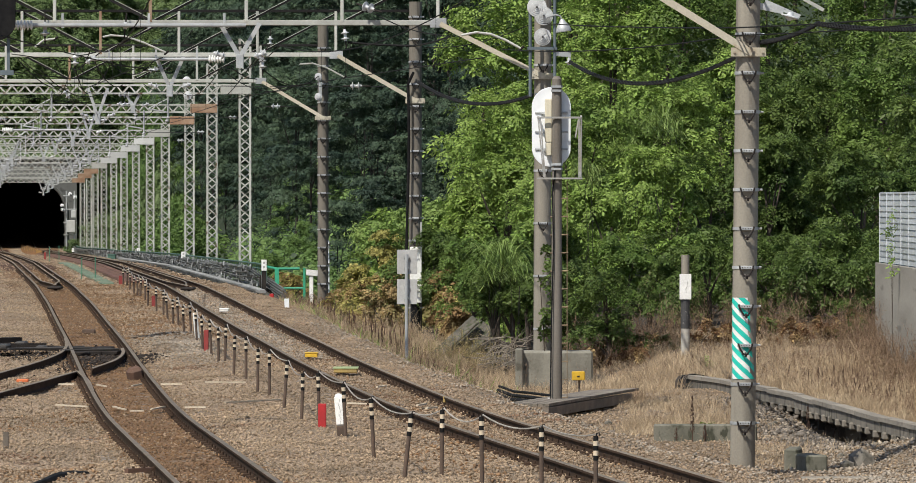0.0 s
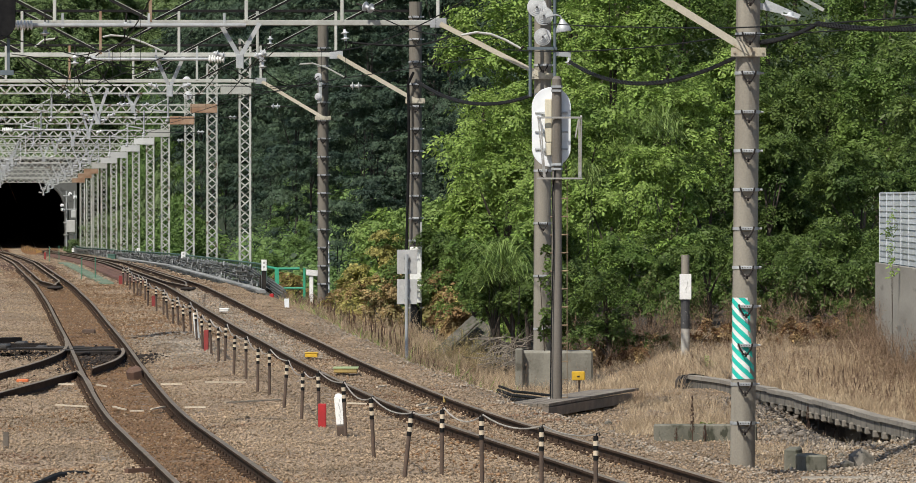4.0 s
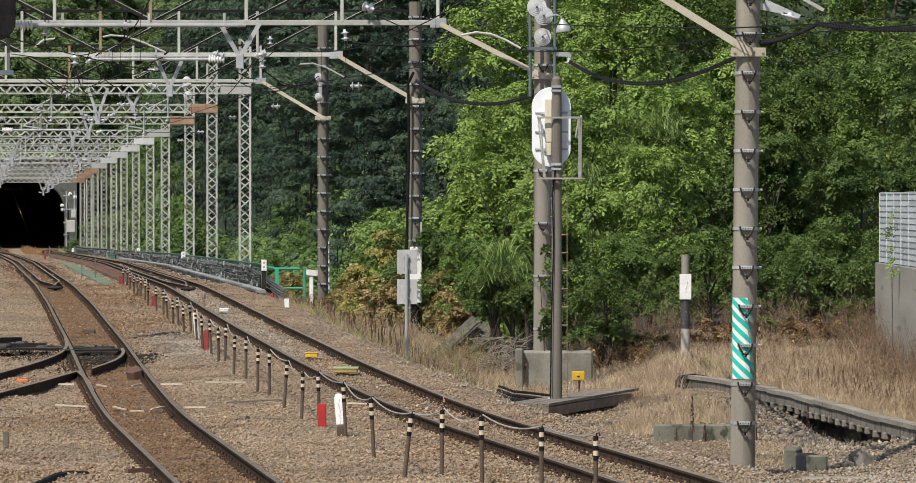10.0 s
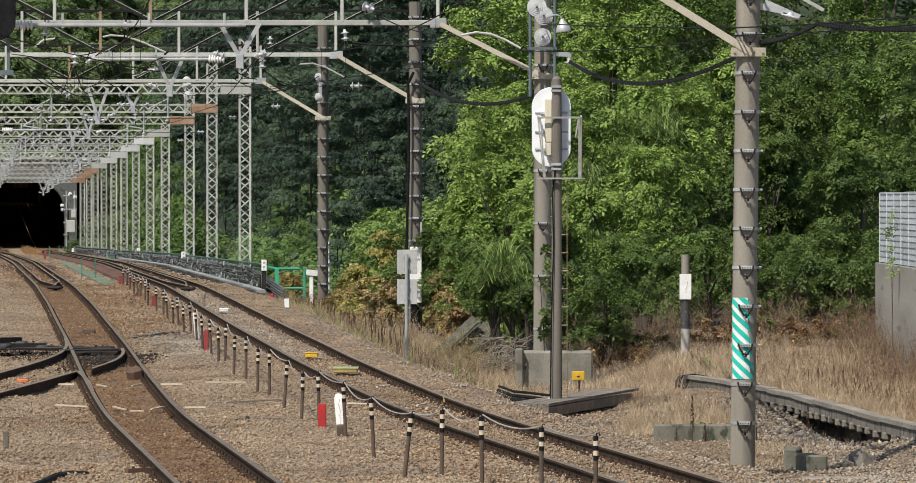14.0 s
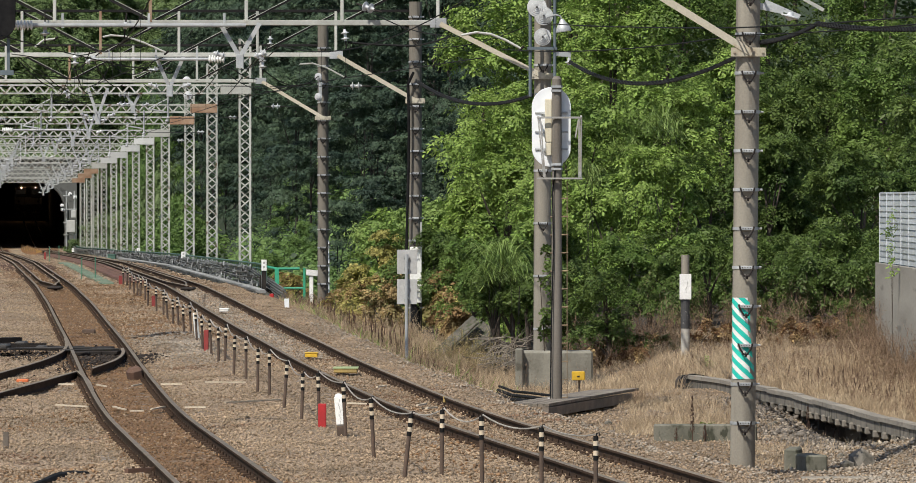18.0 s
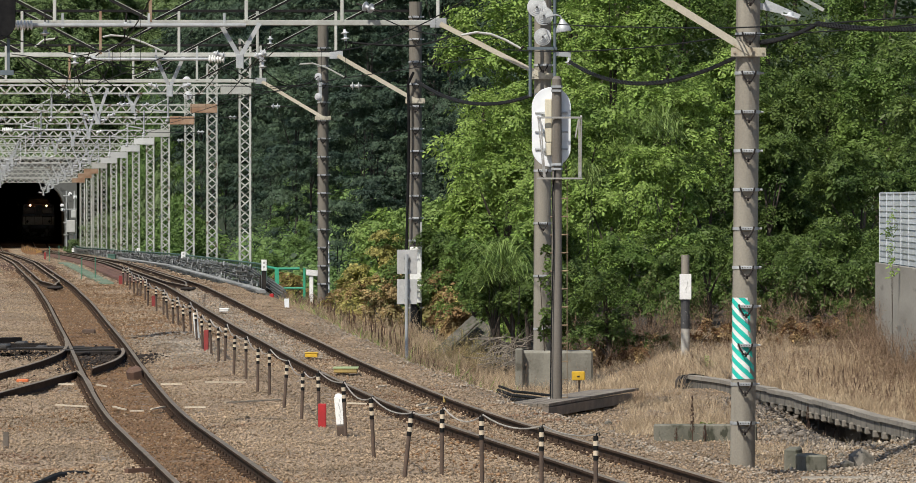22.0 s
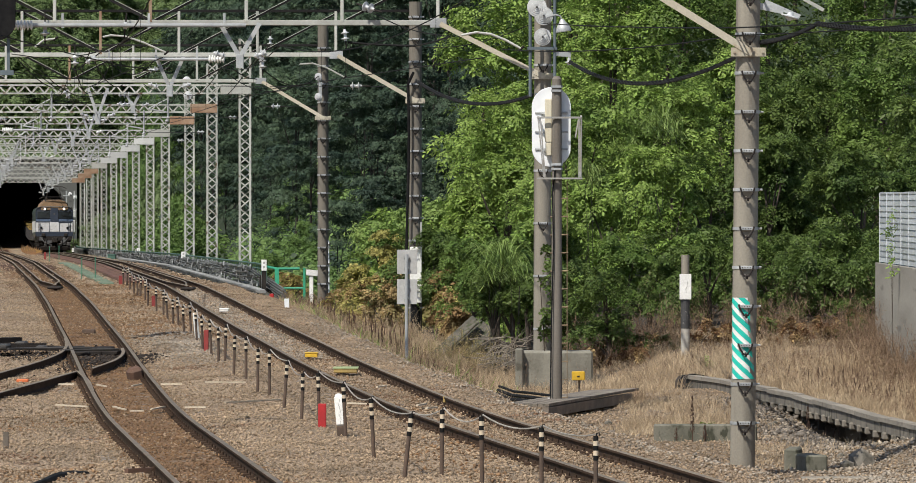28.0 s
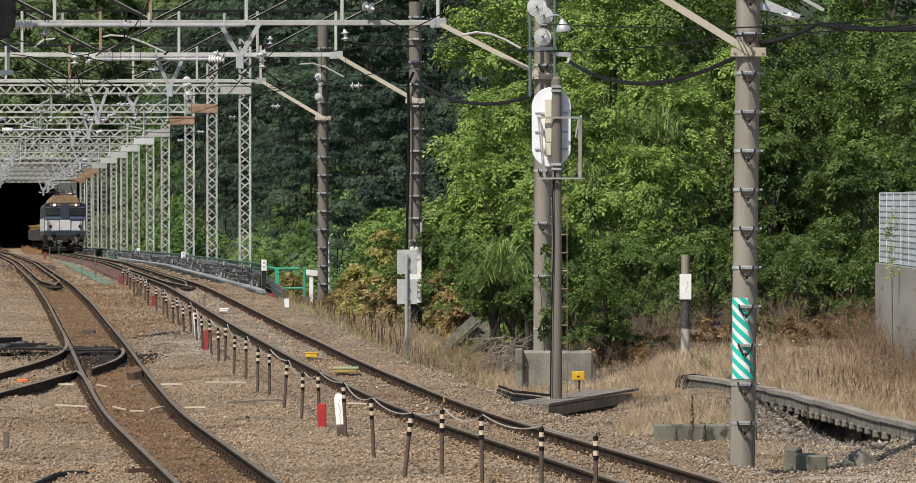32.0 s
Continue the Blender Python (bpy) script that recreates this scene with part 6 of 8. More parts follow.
def overhead():
    # Contact and carrier wires over both tracks, gantry by gantry.
    posts = [PA, PB, PC, PD] + [g[0] for g in GANTRIES] + [PORTAL_Y + 6, 560]
    for fx in (right_x, left_x):
        w = thing("catenary_line", (0, 0, 0), "contact wire and carrier wire with droppers above a track", "overhead line", kind="structure")
        for a, b in zip(posts[:-1], posts[1:]):
            ha, hb = [float(np.interp(q, [83, 200, 462, 560], [5.15, 5.15, 4.85, 4.7])) for q in (a, b)]
            pa, pb = [Vector((float(fx(q)), q, float(line_z(q)))) for q in (a, b)]
            part("contact_wire", Geo().tube([pa + Vector((0.15, 0, ha)), pb + Vector((-0.15, 0, hb))], 0.008, 5), CABLE, w)
            up = 0.9 if a < 430 else 0.45
            part("carrier_wire", Geo().tube(hang(pa + Vector((0, 0, ha + up)), pb + Vector((0, 0, hb + up)), 0.4 if b - a > 30 else 0.25), 0.010, 5), CABLE, w)
            n = int((b - a) / 5)
            for k in range(1, n):
                u = k / n
                p = pa.lerp(pb, u)
                z0 = p.z + ha + (hb - ha) * u
                z1 = p.z + ha + up + (hb - ha) * u - (0.4 if b - a > 30 else 0.25) * 4 * u * (1 - u)
                part("dropper", Geo().tube([(p.x, p.y, z0), (p.x, p.y, z1)], 0.005, 4), CABLE, w)
    # Hangers: V frames under the beams, with insulators and a tube.
    for px, D, top, low, wide in ((411, 122, 48, 98, 68), (291, 149, 104, 150, 47), (168, 183.5, 156, 200, 34), (228, 200, 163, 182, 26), (152, 226, 192, 228, 26), (125, 248, 212, 240, 24), (95, 277, 232, 256, 20), (75, 299, 246, 270, 18)):
        x, z = (px - 784) / 1e4 * D, 3 - (low - 345) / 1e4 * D
        w, h = wide / 1e4 * D / 2, (low - top) / 1e4 * D
        v = thing("v_hanger", (x, D - 0.12, z), "galvanised V-shaped hanger under a beam", "hanger", "V hangers under the beams")
        part("leg", Geo().bar((0, 0, 0), (-w, 0, h + 0.1), 0.06, 0.09), STEEL, v)
        part("leg", Geo().bar((0, 0, 0), (w, 0, h + 0.1), 0.06, 0.09), STEEL, v)
        part("head", Geo().box((0, 0, -0.08), (0.16, 0.12, 0.3), bevel=0.01), STEEL, v)
        for side in (-1, 1):
            g = Geo()
            insulator(g, (side * 0.3, 0, 0.02), (side, 0, 0.3), 2, 0.08, 0.13)
            part("insulator", g, PORCELAIN, v, smooth=True)
    for y, top, _, _ in GANTRIES[4:]:
        for fx in (right_x, left_x):
            v = thing("v_hanger", (float(fx(y)) - 0.2, y - 0.35, top - 0.75), "galvanised V-shaped hanger under a beam", "hanger", "V hangers under the beams")
            for side in (-1, 1):
                part("leg", Geo().bar((0, 0, 0), (side * 0.42, 0, 0.95), 0.045, 0.06), STEEL, v)
                g = Geo()
                insulator(g, (side * 0.12, 0, -0.05), (side, 0, 0.15), 2, 0.06, 0.13)
                part("insulator", g, PORCELAIN, v, smooth=True)
            part("head", Geo().box((0, 0, -0.1), (0.13, 0.1, 0.35), bevel=0.01), STEEL, v)
    # Long tubes with ribbed end insulators.
    for x0, x1, py, D in ((52, 421, 43, 121.7), (157, 357, 101, 148.7), (20, 130, 222, 225.6)):
        a, b, z = (x0 - 784) / 1e4 * D, (x1 - 784) / 1e4 * D, 3 - (py - 345) / 1e4 * D
        t = thing("strut_tube", (a, D, z), "grey steel strut tube with ribbed porcelain insulator", "strut tube", "strut tubes under the beams")
        part("tube", Geo().tube([(0, 0, 0), (b - a, 0, 0)], 0.042, 10), STEEL, t, smooth=True)
        g = Geo()
        insulator(g, (0.02 if x0 > 150 else -0.36, 0, 0) if x0 < 150 else (b - a, 0, 0), (1, 0, 0), 6, 0.105, 0.07)
        part("ribbed_insulator", g, WHITE, t, smooth=True)
        for u in (0.15, 0.55, 0.9):
            part("clamp", Geo().box(((b - a) * u, 0, 0.1), (0.05, 0.06, 0.3)), STEEL, t)
    # Curved steady arms.
    for pts, D in ((((176, 63), (190, 60), (215, 62), (245, 72), (285, 90)), 148.5), (((790, 60), (815, 55), (840, 58), (865, 68), (892, 83)), 121.5), (((512, 110), (535, 108), (560, 116), (590, 132)), 183),
                   (((60, 80), (75, 68), (95, 66)), 148.5), (((228, 130), (255, 119), (287, 117)), 183)):
        x0, y0 = pts[0]
        o = Vector(((x0 - 784) / 1e4 * D, D, 3 - (y0 - 345) / 1e4 * D))
        arm = thing("steady_arm", o, "pale curved steady arm under the overhead line", "steady arm", "steady arms")
        path = [Vector(((a - 784) / 1e4 * D, D, 3 - (b - 345) / 1e4 * D)) - o for a, b in pts]
        part("tube", Geo().tube(path, 0.026, 8), PALE, arm, smooth=True)
        part("clip", Geo().tube([path[-1] + Vector((-0.06, 0, -0.05)), path[-1] + Vector((0.06, 0, 0.05))], 0.03, 6), DARKSTEEL, arm)
    # Strings of suspension insulators.
    for px, py, D, axis, n in ((78, 62, 122, (0, 0, 1), 2), (215, 50, 122, (0.1, 0, 1), 1), (592, 70, 149, (-0.1, 0, 1), 2), (622, 10, 122, (0.55, -0.4, -0.2), 2), (129, 112, 149, (0, 0, 1), 2), (148, 108, 149, (0.8, 0, 0.6), 2), (443, 100, 149, (0.5, -0.3, 0.6), 2),
                               (450, 118, 149, (0, 0, 1), 2), (110, 155, 183, (0.6, 0, -0.8), 2), (255, 120, 183, (1, 0, 0.1), 2), (463, 78, 183, (0, 0, 1), 2), (600, 147, 149, (1, 0, 0), 2), (465, 182, 200, (1, 0, 0), 2), (392, 201, 226, (1, 0, 0), 2), (338, 226, 248, (1, 0, 0), 2), (304, 240, 277, (1, 0, 0), 2),
                               (203, 162, 200, (1, 0, 0), 3), (205, 178, 226, (1, 0, 0), 4), (135, 222, 248, (1, 0, 0), 4), (0, 204, 248, (1, 0, 0), 2), (95, 240, 277, (1, 0, 0), 3), (150, 205, 226, (1, 0, 0), 5), (320, 138, 200, (0, -1, 0), 1), (322, 163, 200, (0, -1, 0), 1), (232, 205, 226, (0, 0, 1), 2), (105, 258, 299, (1, 0, 0), 3)):
        o = Vector(((px - 784) / 1e4 * D, D - 0.15, 3 - (py - 345) / 1e4 * D))
        s = thing("disc_insulator", o, "white porcelain disc insulator string", "insulator", "insulator strings")
        g = Geo()
        insulator(g, (0, 0, 0), axis, n, 0.15 if axis == (0, -1, 0) else 0.105, 0.15)
        part("insulator_string", g, PORCELAIN, s, smooth=True)
        d = Vector(axis).normalized()
        part("pin", Geo().tube([-d * 0.18, d * (0.16 * n + 0.18)], 0.016, 6), DARKSTEEL, s)
    # Feeder cables and wires between the poles.
    for a, b, sag, r, label in (((2.317, 121.3, 5.911), (3.967, 83, 5.067), 0.42, 0.038, "thick black twisted feeder cable"), ((4.299, 83, 5.266), (4.928, 80, 5.44), 0.05, 0.04, "thick black twisted feeder cable"), ((4.912, 80, 5.44), (6.42, 75, 5.258), 0.06, 0.035, "thick black twisted feeder cable"),
                                ((-1.011, 148.7, 6.048), (1.558, 121.7, 5.227), 0.35, 0.05, "thick black twisted feeder cable"), ((1.771, 121.3, 6.7), (3.948, 82.6, 5.461), 0.03, 0.011, "thin dark overhead wire between poles"), ((3.948, 82.6, 5.461), (5.992, 70, 5.261), 0.02, 0.010, "thin dark overhead wire between poles"),
                                ((0.92, 121, 6.158), (3.948, 82.6, 5.354), 0.12, 0.010, "thin dark overhead wire between poles"), ((3.948, 82.6, 5.354), (5.992, 70, 5.177), 0.03, 0.009, "thin dark overhead wire between poles"), ((-0.799, 148, 6.922), (1.771, 121.3, 6.821), 0.2, 0.010, "thin dark overhead wire between poles"),
                                ((-8.28, 200, 6.96), (-0.954, 149, 5.95), 0.02, 0.010, "thin dark overhead wire between poles"), ((-15.1, 250, 7.075), (-4.227, 183, 5.983), 0.02, 0.010, "thin dark overhead wire between poles"), ((-16.885, 275, 6.877), (-7.32, 200, 5.9), 0.02, 0.011, "thin dark overhead wire between poles"), ((-19.02, 300, 6.57), (-9.515, 226, 5.689), 0.02, 0.012, "thin dark overhead wire between poles"),
                                ((-2.801, 149, 7.068), (-1.069, 148.5, 6.965), 0.02, 0.028, "black insulated jumper cable"), ((-1.069, 148.5, 6.965), (-0.189, 135, 6.821), 0.02, 0.024, "black insulated jumper cable"), ((-4.977, 149, 6.382), (-4.374, 183, 6.934), 0.35, 0.016, "black insulated jumper cable"),
                                ((-1.757, 122, 6.941), (-0.283, 118, 6.363), 0.1, 0.012, "thin dark overhead wire between poles"), ((-10.696, 140, 6.542), (-9.04, 183, 7.172), 0.06, 0.012, "thin dark overhead wire between poles"), ((-10.696, 140, 6.122), (-10.687, 183, 6.825), 0.06, 0.012, "thin dark overhead wire between poles"),
                                ((-8.624, 110, 6.135), (-8.308, 183, 6.934), 0.1, 0.012, "thin dark overhead wire between poles"), ((-6.515, 122, 6.623), (-9.67, 149, 6.725), 0.1, 0.014, "black insulated jumper cable"), ((-5.871, 149, 6.502), (-6.295, 183, 6.843), 0.1, 0.014, "black insulated jumper cable"),
                                ((-11.235, 149, 6.651), (-13.32, 200, 6.9), 0.3, 0.013, "black insulated jumper cable"), ((-10.639, 149, 6.353), (-11.88, 200, 6.94), 0.5, 0.012, "black insulated jumper cable"), ((-10.192, 149, 7.098), (-11.328, 183, 6.934), 0.25, 0.012, "black insulated jumper cable"),
                                ((-8.925, 149, 6.651), (-7.659, 149, 6.725), 0.45, 0.012, "black insulated jumper cable"), ((-8.523, 149, 7.217), (-11.419, 183, 6.605), 0.2, 0.012, "black insulated jumper cable"), ((-7.435, 149, 6.77), (-6.765, 149, 7.396), 0.1, 0.012, "black insulated jumper cable"), ((-11.533, 149, 7.023), (-14.328, 226, 6.729), 0.2, 0.013, "black insulated jumper cable"),
                                ((-14.48, 200, 6.9), (-13.08, 200, 6.5), 0.3, 0.014, "black insulated jumper cable"), ((-10.138, 183, 6.971), (-9.68, 200, 6.9), 0.3, 0.012, "black insulated jumper cable"), ((-7.54, 183, 7.301), (-5.197, 183, 6.569), 0.4, 0.013, "black insulated jumper cable"), ((-5.126, 149, 6.725), (-8.08, 200, 6.5), 0.1, 0.012, "black insulated jumper cable"),
                                ((-15.68, 200, 6.7), (-12.294, 226, 6.774), 0.1, 0.011, "black insulated jumper cable"), ((-3.55, 183, 6.934), (-2.742, 149, 7.068), 0.2, 0.012, "black insulated jumper cable"),
                                ((-9.745, 149, 6.353), (-11.602, 183, 6.386), 0.15, 0.016, "black insulated jumper cable"), ((-10.49, 149, 7.023), (-13.18, 200, 6.9), 0.1, 0.014, "black insulated jumper cable"), ((-9.298, 149, 6.651), (-10.504, 183, 6.66), 0.3, 0.016, "black insulated jumper cable")):
        pts = hang(a, b, sag, 16)
        if r > 0.03:
            g = Geo()
            for ph in (0, 2.1, 4.2):
                fine = hang(a, b, sag, 110)
                g.tube([q + Vector((0.012 * math.sin(i * 0.9 + ph), 0.024 * math.cos(i * 0.9 + ph), 0.024 * math.sin(i * 0.9 + ph))) for i, q in enumerate(fine)], r * 0.46, 5)
            solid("feeder_cable", g, CABLE, label, "cable", "feeder cables", smooth=True)
        else:
            solid("overhead_wire", Geo().tube(pts, r, 5), CABLE, label, "wire", "overhead wires", smooth=True)


overhead()


# ---- plants ----
def leaf_mesh(name, centres, normals, size, material, rng, slim=0.45, droop=0.3):
    """Small folded leaves: four corners, two triangles each."""
    # Sprays of seven leaves set along a drooping twig.
    k = 7
    m = len(centres) // k
    at = rng.permutation(len(centres))[:m]
    up = normals[at] + rng.normal(0, 0.32, (m, 3))
    up /= np.linalg.norm(up, axis=1, keepdims=True) + 1e-9
    twig = normals[at] * np.array([1.0, 1.0, 0.0]) + rng.normal(0, 0.6, (m, 3))
    twig[:, 2] -= droop * 1.5
    twig -= up * (twig * up).sum(1, keepdims=True)
    twig /= np.linalg.norm(twig, axis=1, keepdims=True) + 1e-9
    cross = np.cross(up, twig)
    j = np.arange(k)
    hand = np.where(j % 2, 1.0, -1.0) * (j < k - 1)
    n = m * k
    s = (size * np.repeat(rng.lognormal(0, 0.22, m), k) * rng.lognormal(0, 0.15, n))[:, None]
    nrm = np.repeat(up, k, 0) + rng.normal(0, 0.2, (n, 3))
    t = np.repeat(twig, k, 0) * 0.65 + np.repeat(cross, k, 0) * np.tile(hand * 0.95, m)[:, None] + rng.normal(0, 0.15, (n, 3))
    t -= nrm * (t * nrm).sum(1, keepdims=True) / ((nrm * nrm).sum(1, keepdims=True) + 1e-9)
    t /= np.linalg.norm(t, axis=1, keepdims=True) + 1e-9
    b = np.cross(nrm, t)
    b /= np.linalg.norm(b, axis=1, keepdims=True) + 1e-9
    nrm /= np.linalg.norm(nrm, axis=1, keepdims=True) + 1e-9
    along = np.tile((j - 3) * 0.42, m)[:, None] * s
    sag = np.tile(((j - 1) / 5.0) ** 2 * 0.35, m)[:, None] * s * np.array([0, 0, -1.0])
    centres = np.repeat(centres[at], k, 0) + np.repeat(twig, k, 0) * along + np.repeat(cross, k, 0) * np.tile(hand * 0.38, m)[:, None] * s + sag
    p = np.stack([centres - t * s * 0.5, centres + b * s * slim * 0.5 + nrm * s * 0.1, centres + t * s * 0.5, centres - b * s * slim * 0.5 + nrm * s * 0.1], 1)
    k = 4 * np.arange(n)[:, None]
    f = np.concatenate([k + np.array([[0, 1, 2]]), k + np.array([[0, 2, 3]])])
    return grid_mesh(name, p.reshape(-1, 3), f, material, smooth=False)


def clump_points(rng, blobs, count, dome=0.8):
    """Leaf places on the outer shells of many small clumps that fill the crown's large blobs."""
    out_c, out_n = [], []
    volume = np.array([b[3] * b[4] * b[5] for b in blobs]) ** 0.66
    for blob, share in zip(blobs, volume / volume.sum()):
        c, r = np.array(blob[:3]), np.array(blob[3:6])
        k = max(3, int(14 * (r.prod() ** (1 / 3)) / 1.0))
        d = rng.normal(0, 1, (k, 3))
        d /= np.linalg.norm(d, axis=1, keepdims=True)
        d[:, 2] = np.where(d[:, 2] < -0.5, -d[:, 2], d[:, 2])
        sub = c + d * r * rng.uniform(0.55, 0.95, (k, 1))
        sr = rng.uniform(0.28, 0.5, k)[:, None] * r
        m = int(count * share)
        which = rng.integers(0, k, m)
        e = rng.normal(0, 1, (m, 3))
        e /= np.linalg.norm(e, axis=1, keepdims=True)
        e[:, 2] = np.where((e[:, 2] < 0) & (rng.random(m) < dome), -e[:, 2], e[:, 2])
        out_c.append(sub[which] + e * sr[which] * rng.uniform(0.6, 1.08, (m, 1)))
        out_n.append(e * 0.8 + d[which] * 0.5 + np.array([0, 0, 0.45]))
    return np.concatenate(out_c), np.concatenate(out_n)


def plant(name, at, blobs, count, size, material, label, category, group, seed, trunk=0.07, slim=0.46, limbs=True, second=None, dome=0.8, arms=4):
    """A tree or shrub: tapered trunk, limbs to each blob of the crown, and leaves. blobs: centre from the base, and half sizes."""
    rng = np.random.default_rng(seed)
    t = thing(name, at, label, category, group)
    if limbs:
        wood = Geo()
        top = max(b[2] for b in blobs)
        wood.tube([(0, 0, -0.3), (rng.normal(0, 0.05), 0, top * 0.3), (rng.normal(0, 0.15), 0, top * 0.75)], [trunk * 1.3, trunk, trunk * 0.55], 8)
        bark = BARK_DARK if material == LEAF_WOOD else BARK
        part("trunk", wood, bark, t, smooth=True)
        for b in blobs[:arms]:
            limb = Geo()
            z0 = min(top * 0.6, b[2] * 0.5)
            mid = Vector((b[0] * 0.55, b[1] * 0.55, (z0 + b[2]) / 2 + 0.1))
            limb.tube([(0, 0, z0), mid, (b[0], b[1], b[2])], [trunk * 0.6, trunk * 0.4, trunk * 0.15], 6)
            part("limb", limb, bark, t, smooth=True)
    c, n = clump_points(rng, blobs, count, dome)
    if second:
        k = int(len(c) * 0.6)
        order = rng.permutation(len(c))
        ob = new("yellow_leaves", leaf_mesh("yellow_leaves", c[order[k:]], n[order[k:]], size, second, rng, slim))
        ob.parent = t
        c, n = c[order[:k]], n[order[:k]]
    ob = new("crown", leaf_mesh("crown", c, n, size, material, rng, slim))
    ob.parent = t
    return t


def ball_blobs(rng, n, spread, low, high, r0, r1):
    """Blobs for a rounded crown."""
    out = []
    for i in range(n):
        a = rng.uniform(0, 6.28)
        q = rng.uniform(0, 1) ** 0.5
        z = rng.uniform(low, high)
        k = 1 - 0.55 * (z - low) / (high - low + 1e-6)
        out.append((math.cos(a) * q * spread * k, math.sin(a) * q * spread * 0.6 * k, z, rng.uniform(r0, r1), rng.uniform(r0, r1) * 0.8, rng.uniform(r0, r1) * 0.85))
    return out


def build_thicket():
    """The bank of shrubs and young trees beside the line."""
    rng = np.random.default_rng(11)
    n = 0

    def row(x0, x1, gap, y, w, low, high, r0, r1, size, count, kinds, tall, skirt=True):
        nonlocal n
        for x in np.arange(x0, x1, gap):
            xx, yy = x + rng.normal(0, gap * 0.15), y + rng.normal(0, 1.6)
            base = float(ground_z(xx, yy))
            hh = high * rng.uniform(0.88, 1.12)
            blobs = ball_blobs(rng, 20 if tall else 10, w, low, hh, r0, r1)
            if skirt and not tall:
                blobs += [(rng.normal(0, w * 0.6), 0.5 * w + rng.normal(0, w * 0.3), rng.uniform(0.15, 0.5), r1, r1 * 0.7, r0) for _ in range(4)]
            material = LEAF_DEEP if xx > 6.8 and n % 3 else LEAF_LIME if 0.3 < xx < 5.8 and (y > 150 or (y > 140 and xx > 1.5)) and n % 7 else kinds[n % len(kinds)]
            plant("broadleaf_tree" if tall else "shrub", (xx, yy, base), blobs, count, size, material,
                  "leafy green young tree in the trackside thicket" if tall else "dense green shrub at the foot of the bank", "tree" if tall else "shrub",
                  "trees of the trackside thicket" if tall else "shrubs of the trackside thicket", 100 + n, 0.09 if tall else 0.05)
            n += 1

    row(3.6, 7.4, 1.7, 187, 2.3, 4.0, 15.0, 0.9, 1.5, 0.19, 6500, (LEAF, LEAF_DEEP), True)
    row(1.9, 14, 1.6, 176, 2.3, 1.5, 13.2, 0.9, 1.5, 0.19, 7500, (LEAF, LEAF_DEEP, LEAF_LIME), True)
    row(1.3, 14, 1.5, 163, 1.9, 0.8, 8.2, 0.7, 1.2, 0.12, 15500, (LEAF, LEAF_LIME, LEAF, LEAF_DEEP), True)
    row(1.1, 13, 1.4, 152, 1.7, 0.5, 5.6, 0.6, 1.0, 0.1, 17000, (LEAF_LIME, LEAF, LEAF_DEEP, LEAF), True)
    row(0.6, 1.9, 0.7, 156, 1.2, 0.4, 4.8, 0.6, 0.9, 0.1, 14000, (LEAF_LIME,), True)
    row(-2.2, 0.6, 0.8, 160, 1.0, 0.3, 2.7, 0.5, 0.8, 0.1, 9000, (LEAF_PALE,), False)
    row(-1.0, 0.9, 0.6, 149, 0.8, 0.6, 2.2, 0.4, 0.65, 0.085, 7500, (LEAF_DEEP,), False, False)
    row(0.5, 2.4, 0.6, 140, 0.8, 1.0, 2.3, 0.4, 0.65, 0.08, 8000, (LEAF_DEEP, LEAF), False, False)
    # Deep-green leaves in these low rows stand in for shade under the canopy.
    row(1.6, 12.5, 1.15, 143, 1.2, 0.5, 3.4, 0.5, 0.8, 0.088, 12500, (LEAF_DEEP, LEAF, LEAF_DEEP), False, False)
    row(2.35, 4.4, 0.75, 130, 0.8, 0.3, 2.1, 0.35, 0.6, 0.075, 7000, (LEAF_DEEP, LEAF, LEAF_DEEP), False, False)
    row(5.0, 11.6, 0.9, 131, 0.9, 0.25, 1.9, 0.35, 0.6, 0.075, 7000, (LEAF_DEEP, LEAF, LEAF_DEEP), False, False)
    row(4.6, 11.6, 0.85, 136, 0.9, 0.1, 1.6, 0.4, 0.65, 0.08, 6000, (LEAF_DEEP, LEAF), False)
    row(7.6, 9.6, 0.55, 129, 0.7, 0.2, 1.5, 0.3, 0.5, 0.075, 5000, (LEAF_DEEP,), False, False)
    row(0.8, 2.0, 0.38, 130, 0.6, 1.15, 2.0, 0.3, 0.5, 0.075, 4500, (LEAF_DEEP,), False, False)
    row(0.7, 2.6, 0.45, 146, 0.7, 0.05, 0.9, 0.3, 0.5, 0.08, 3500, (LEAF_DEEP,), False)
    row(-2.4, -0.2, 0.7, 166, 0.9, 0.2, 2.5, 0.4, 0.8, 0.15, 2600, (LEAF, LEAF_LIME), False)
    # Reddening brambles along the foot of the thicket.
    for i, x in enumerate((2.5, 3.1, 3.7, 4.2, 5.2, 5.8, 6.5, 7.2, 7.9, 8.4)):
        y = 125.5 + 0.9 * math.sin(i * 2.4)
        blobs = ball_blobs(rng, 7, 0.6, 0.02, 0.42, 0.16, 0.3)
        plant("bramble", (x, y, float(ground_z(x, y))), blobs, 1500, 0.055, LEAF_RED if i % 3 else LEAF_DEEP, "reddening bramble at the edge of the dry grass", "bramble", "brambles before the thicket", 260 + i, 0.012, 0.6, True, LEAF_DEAD, 0.7, 3)
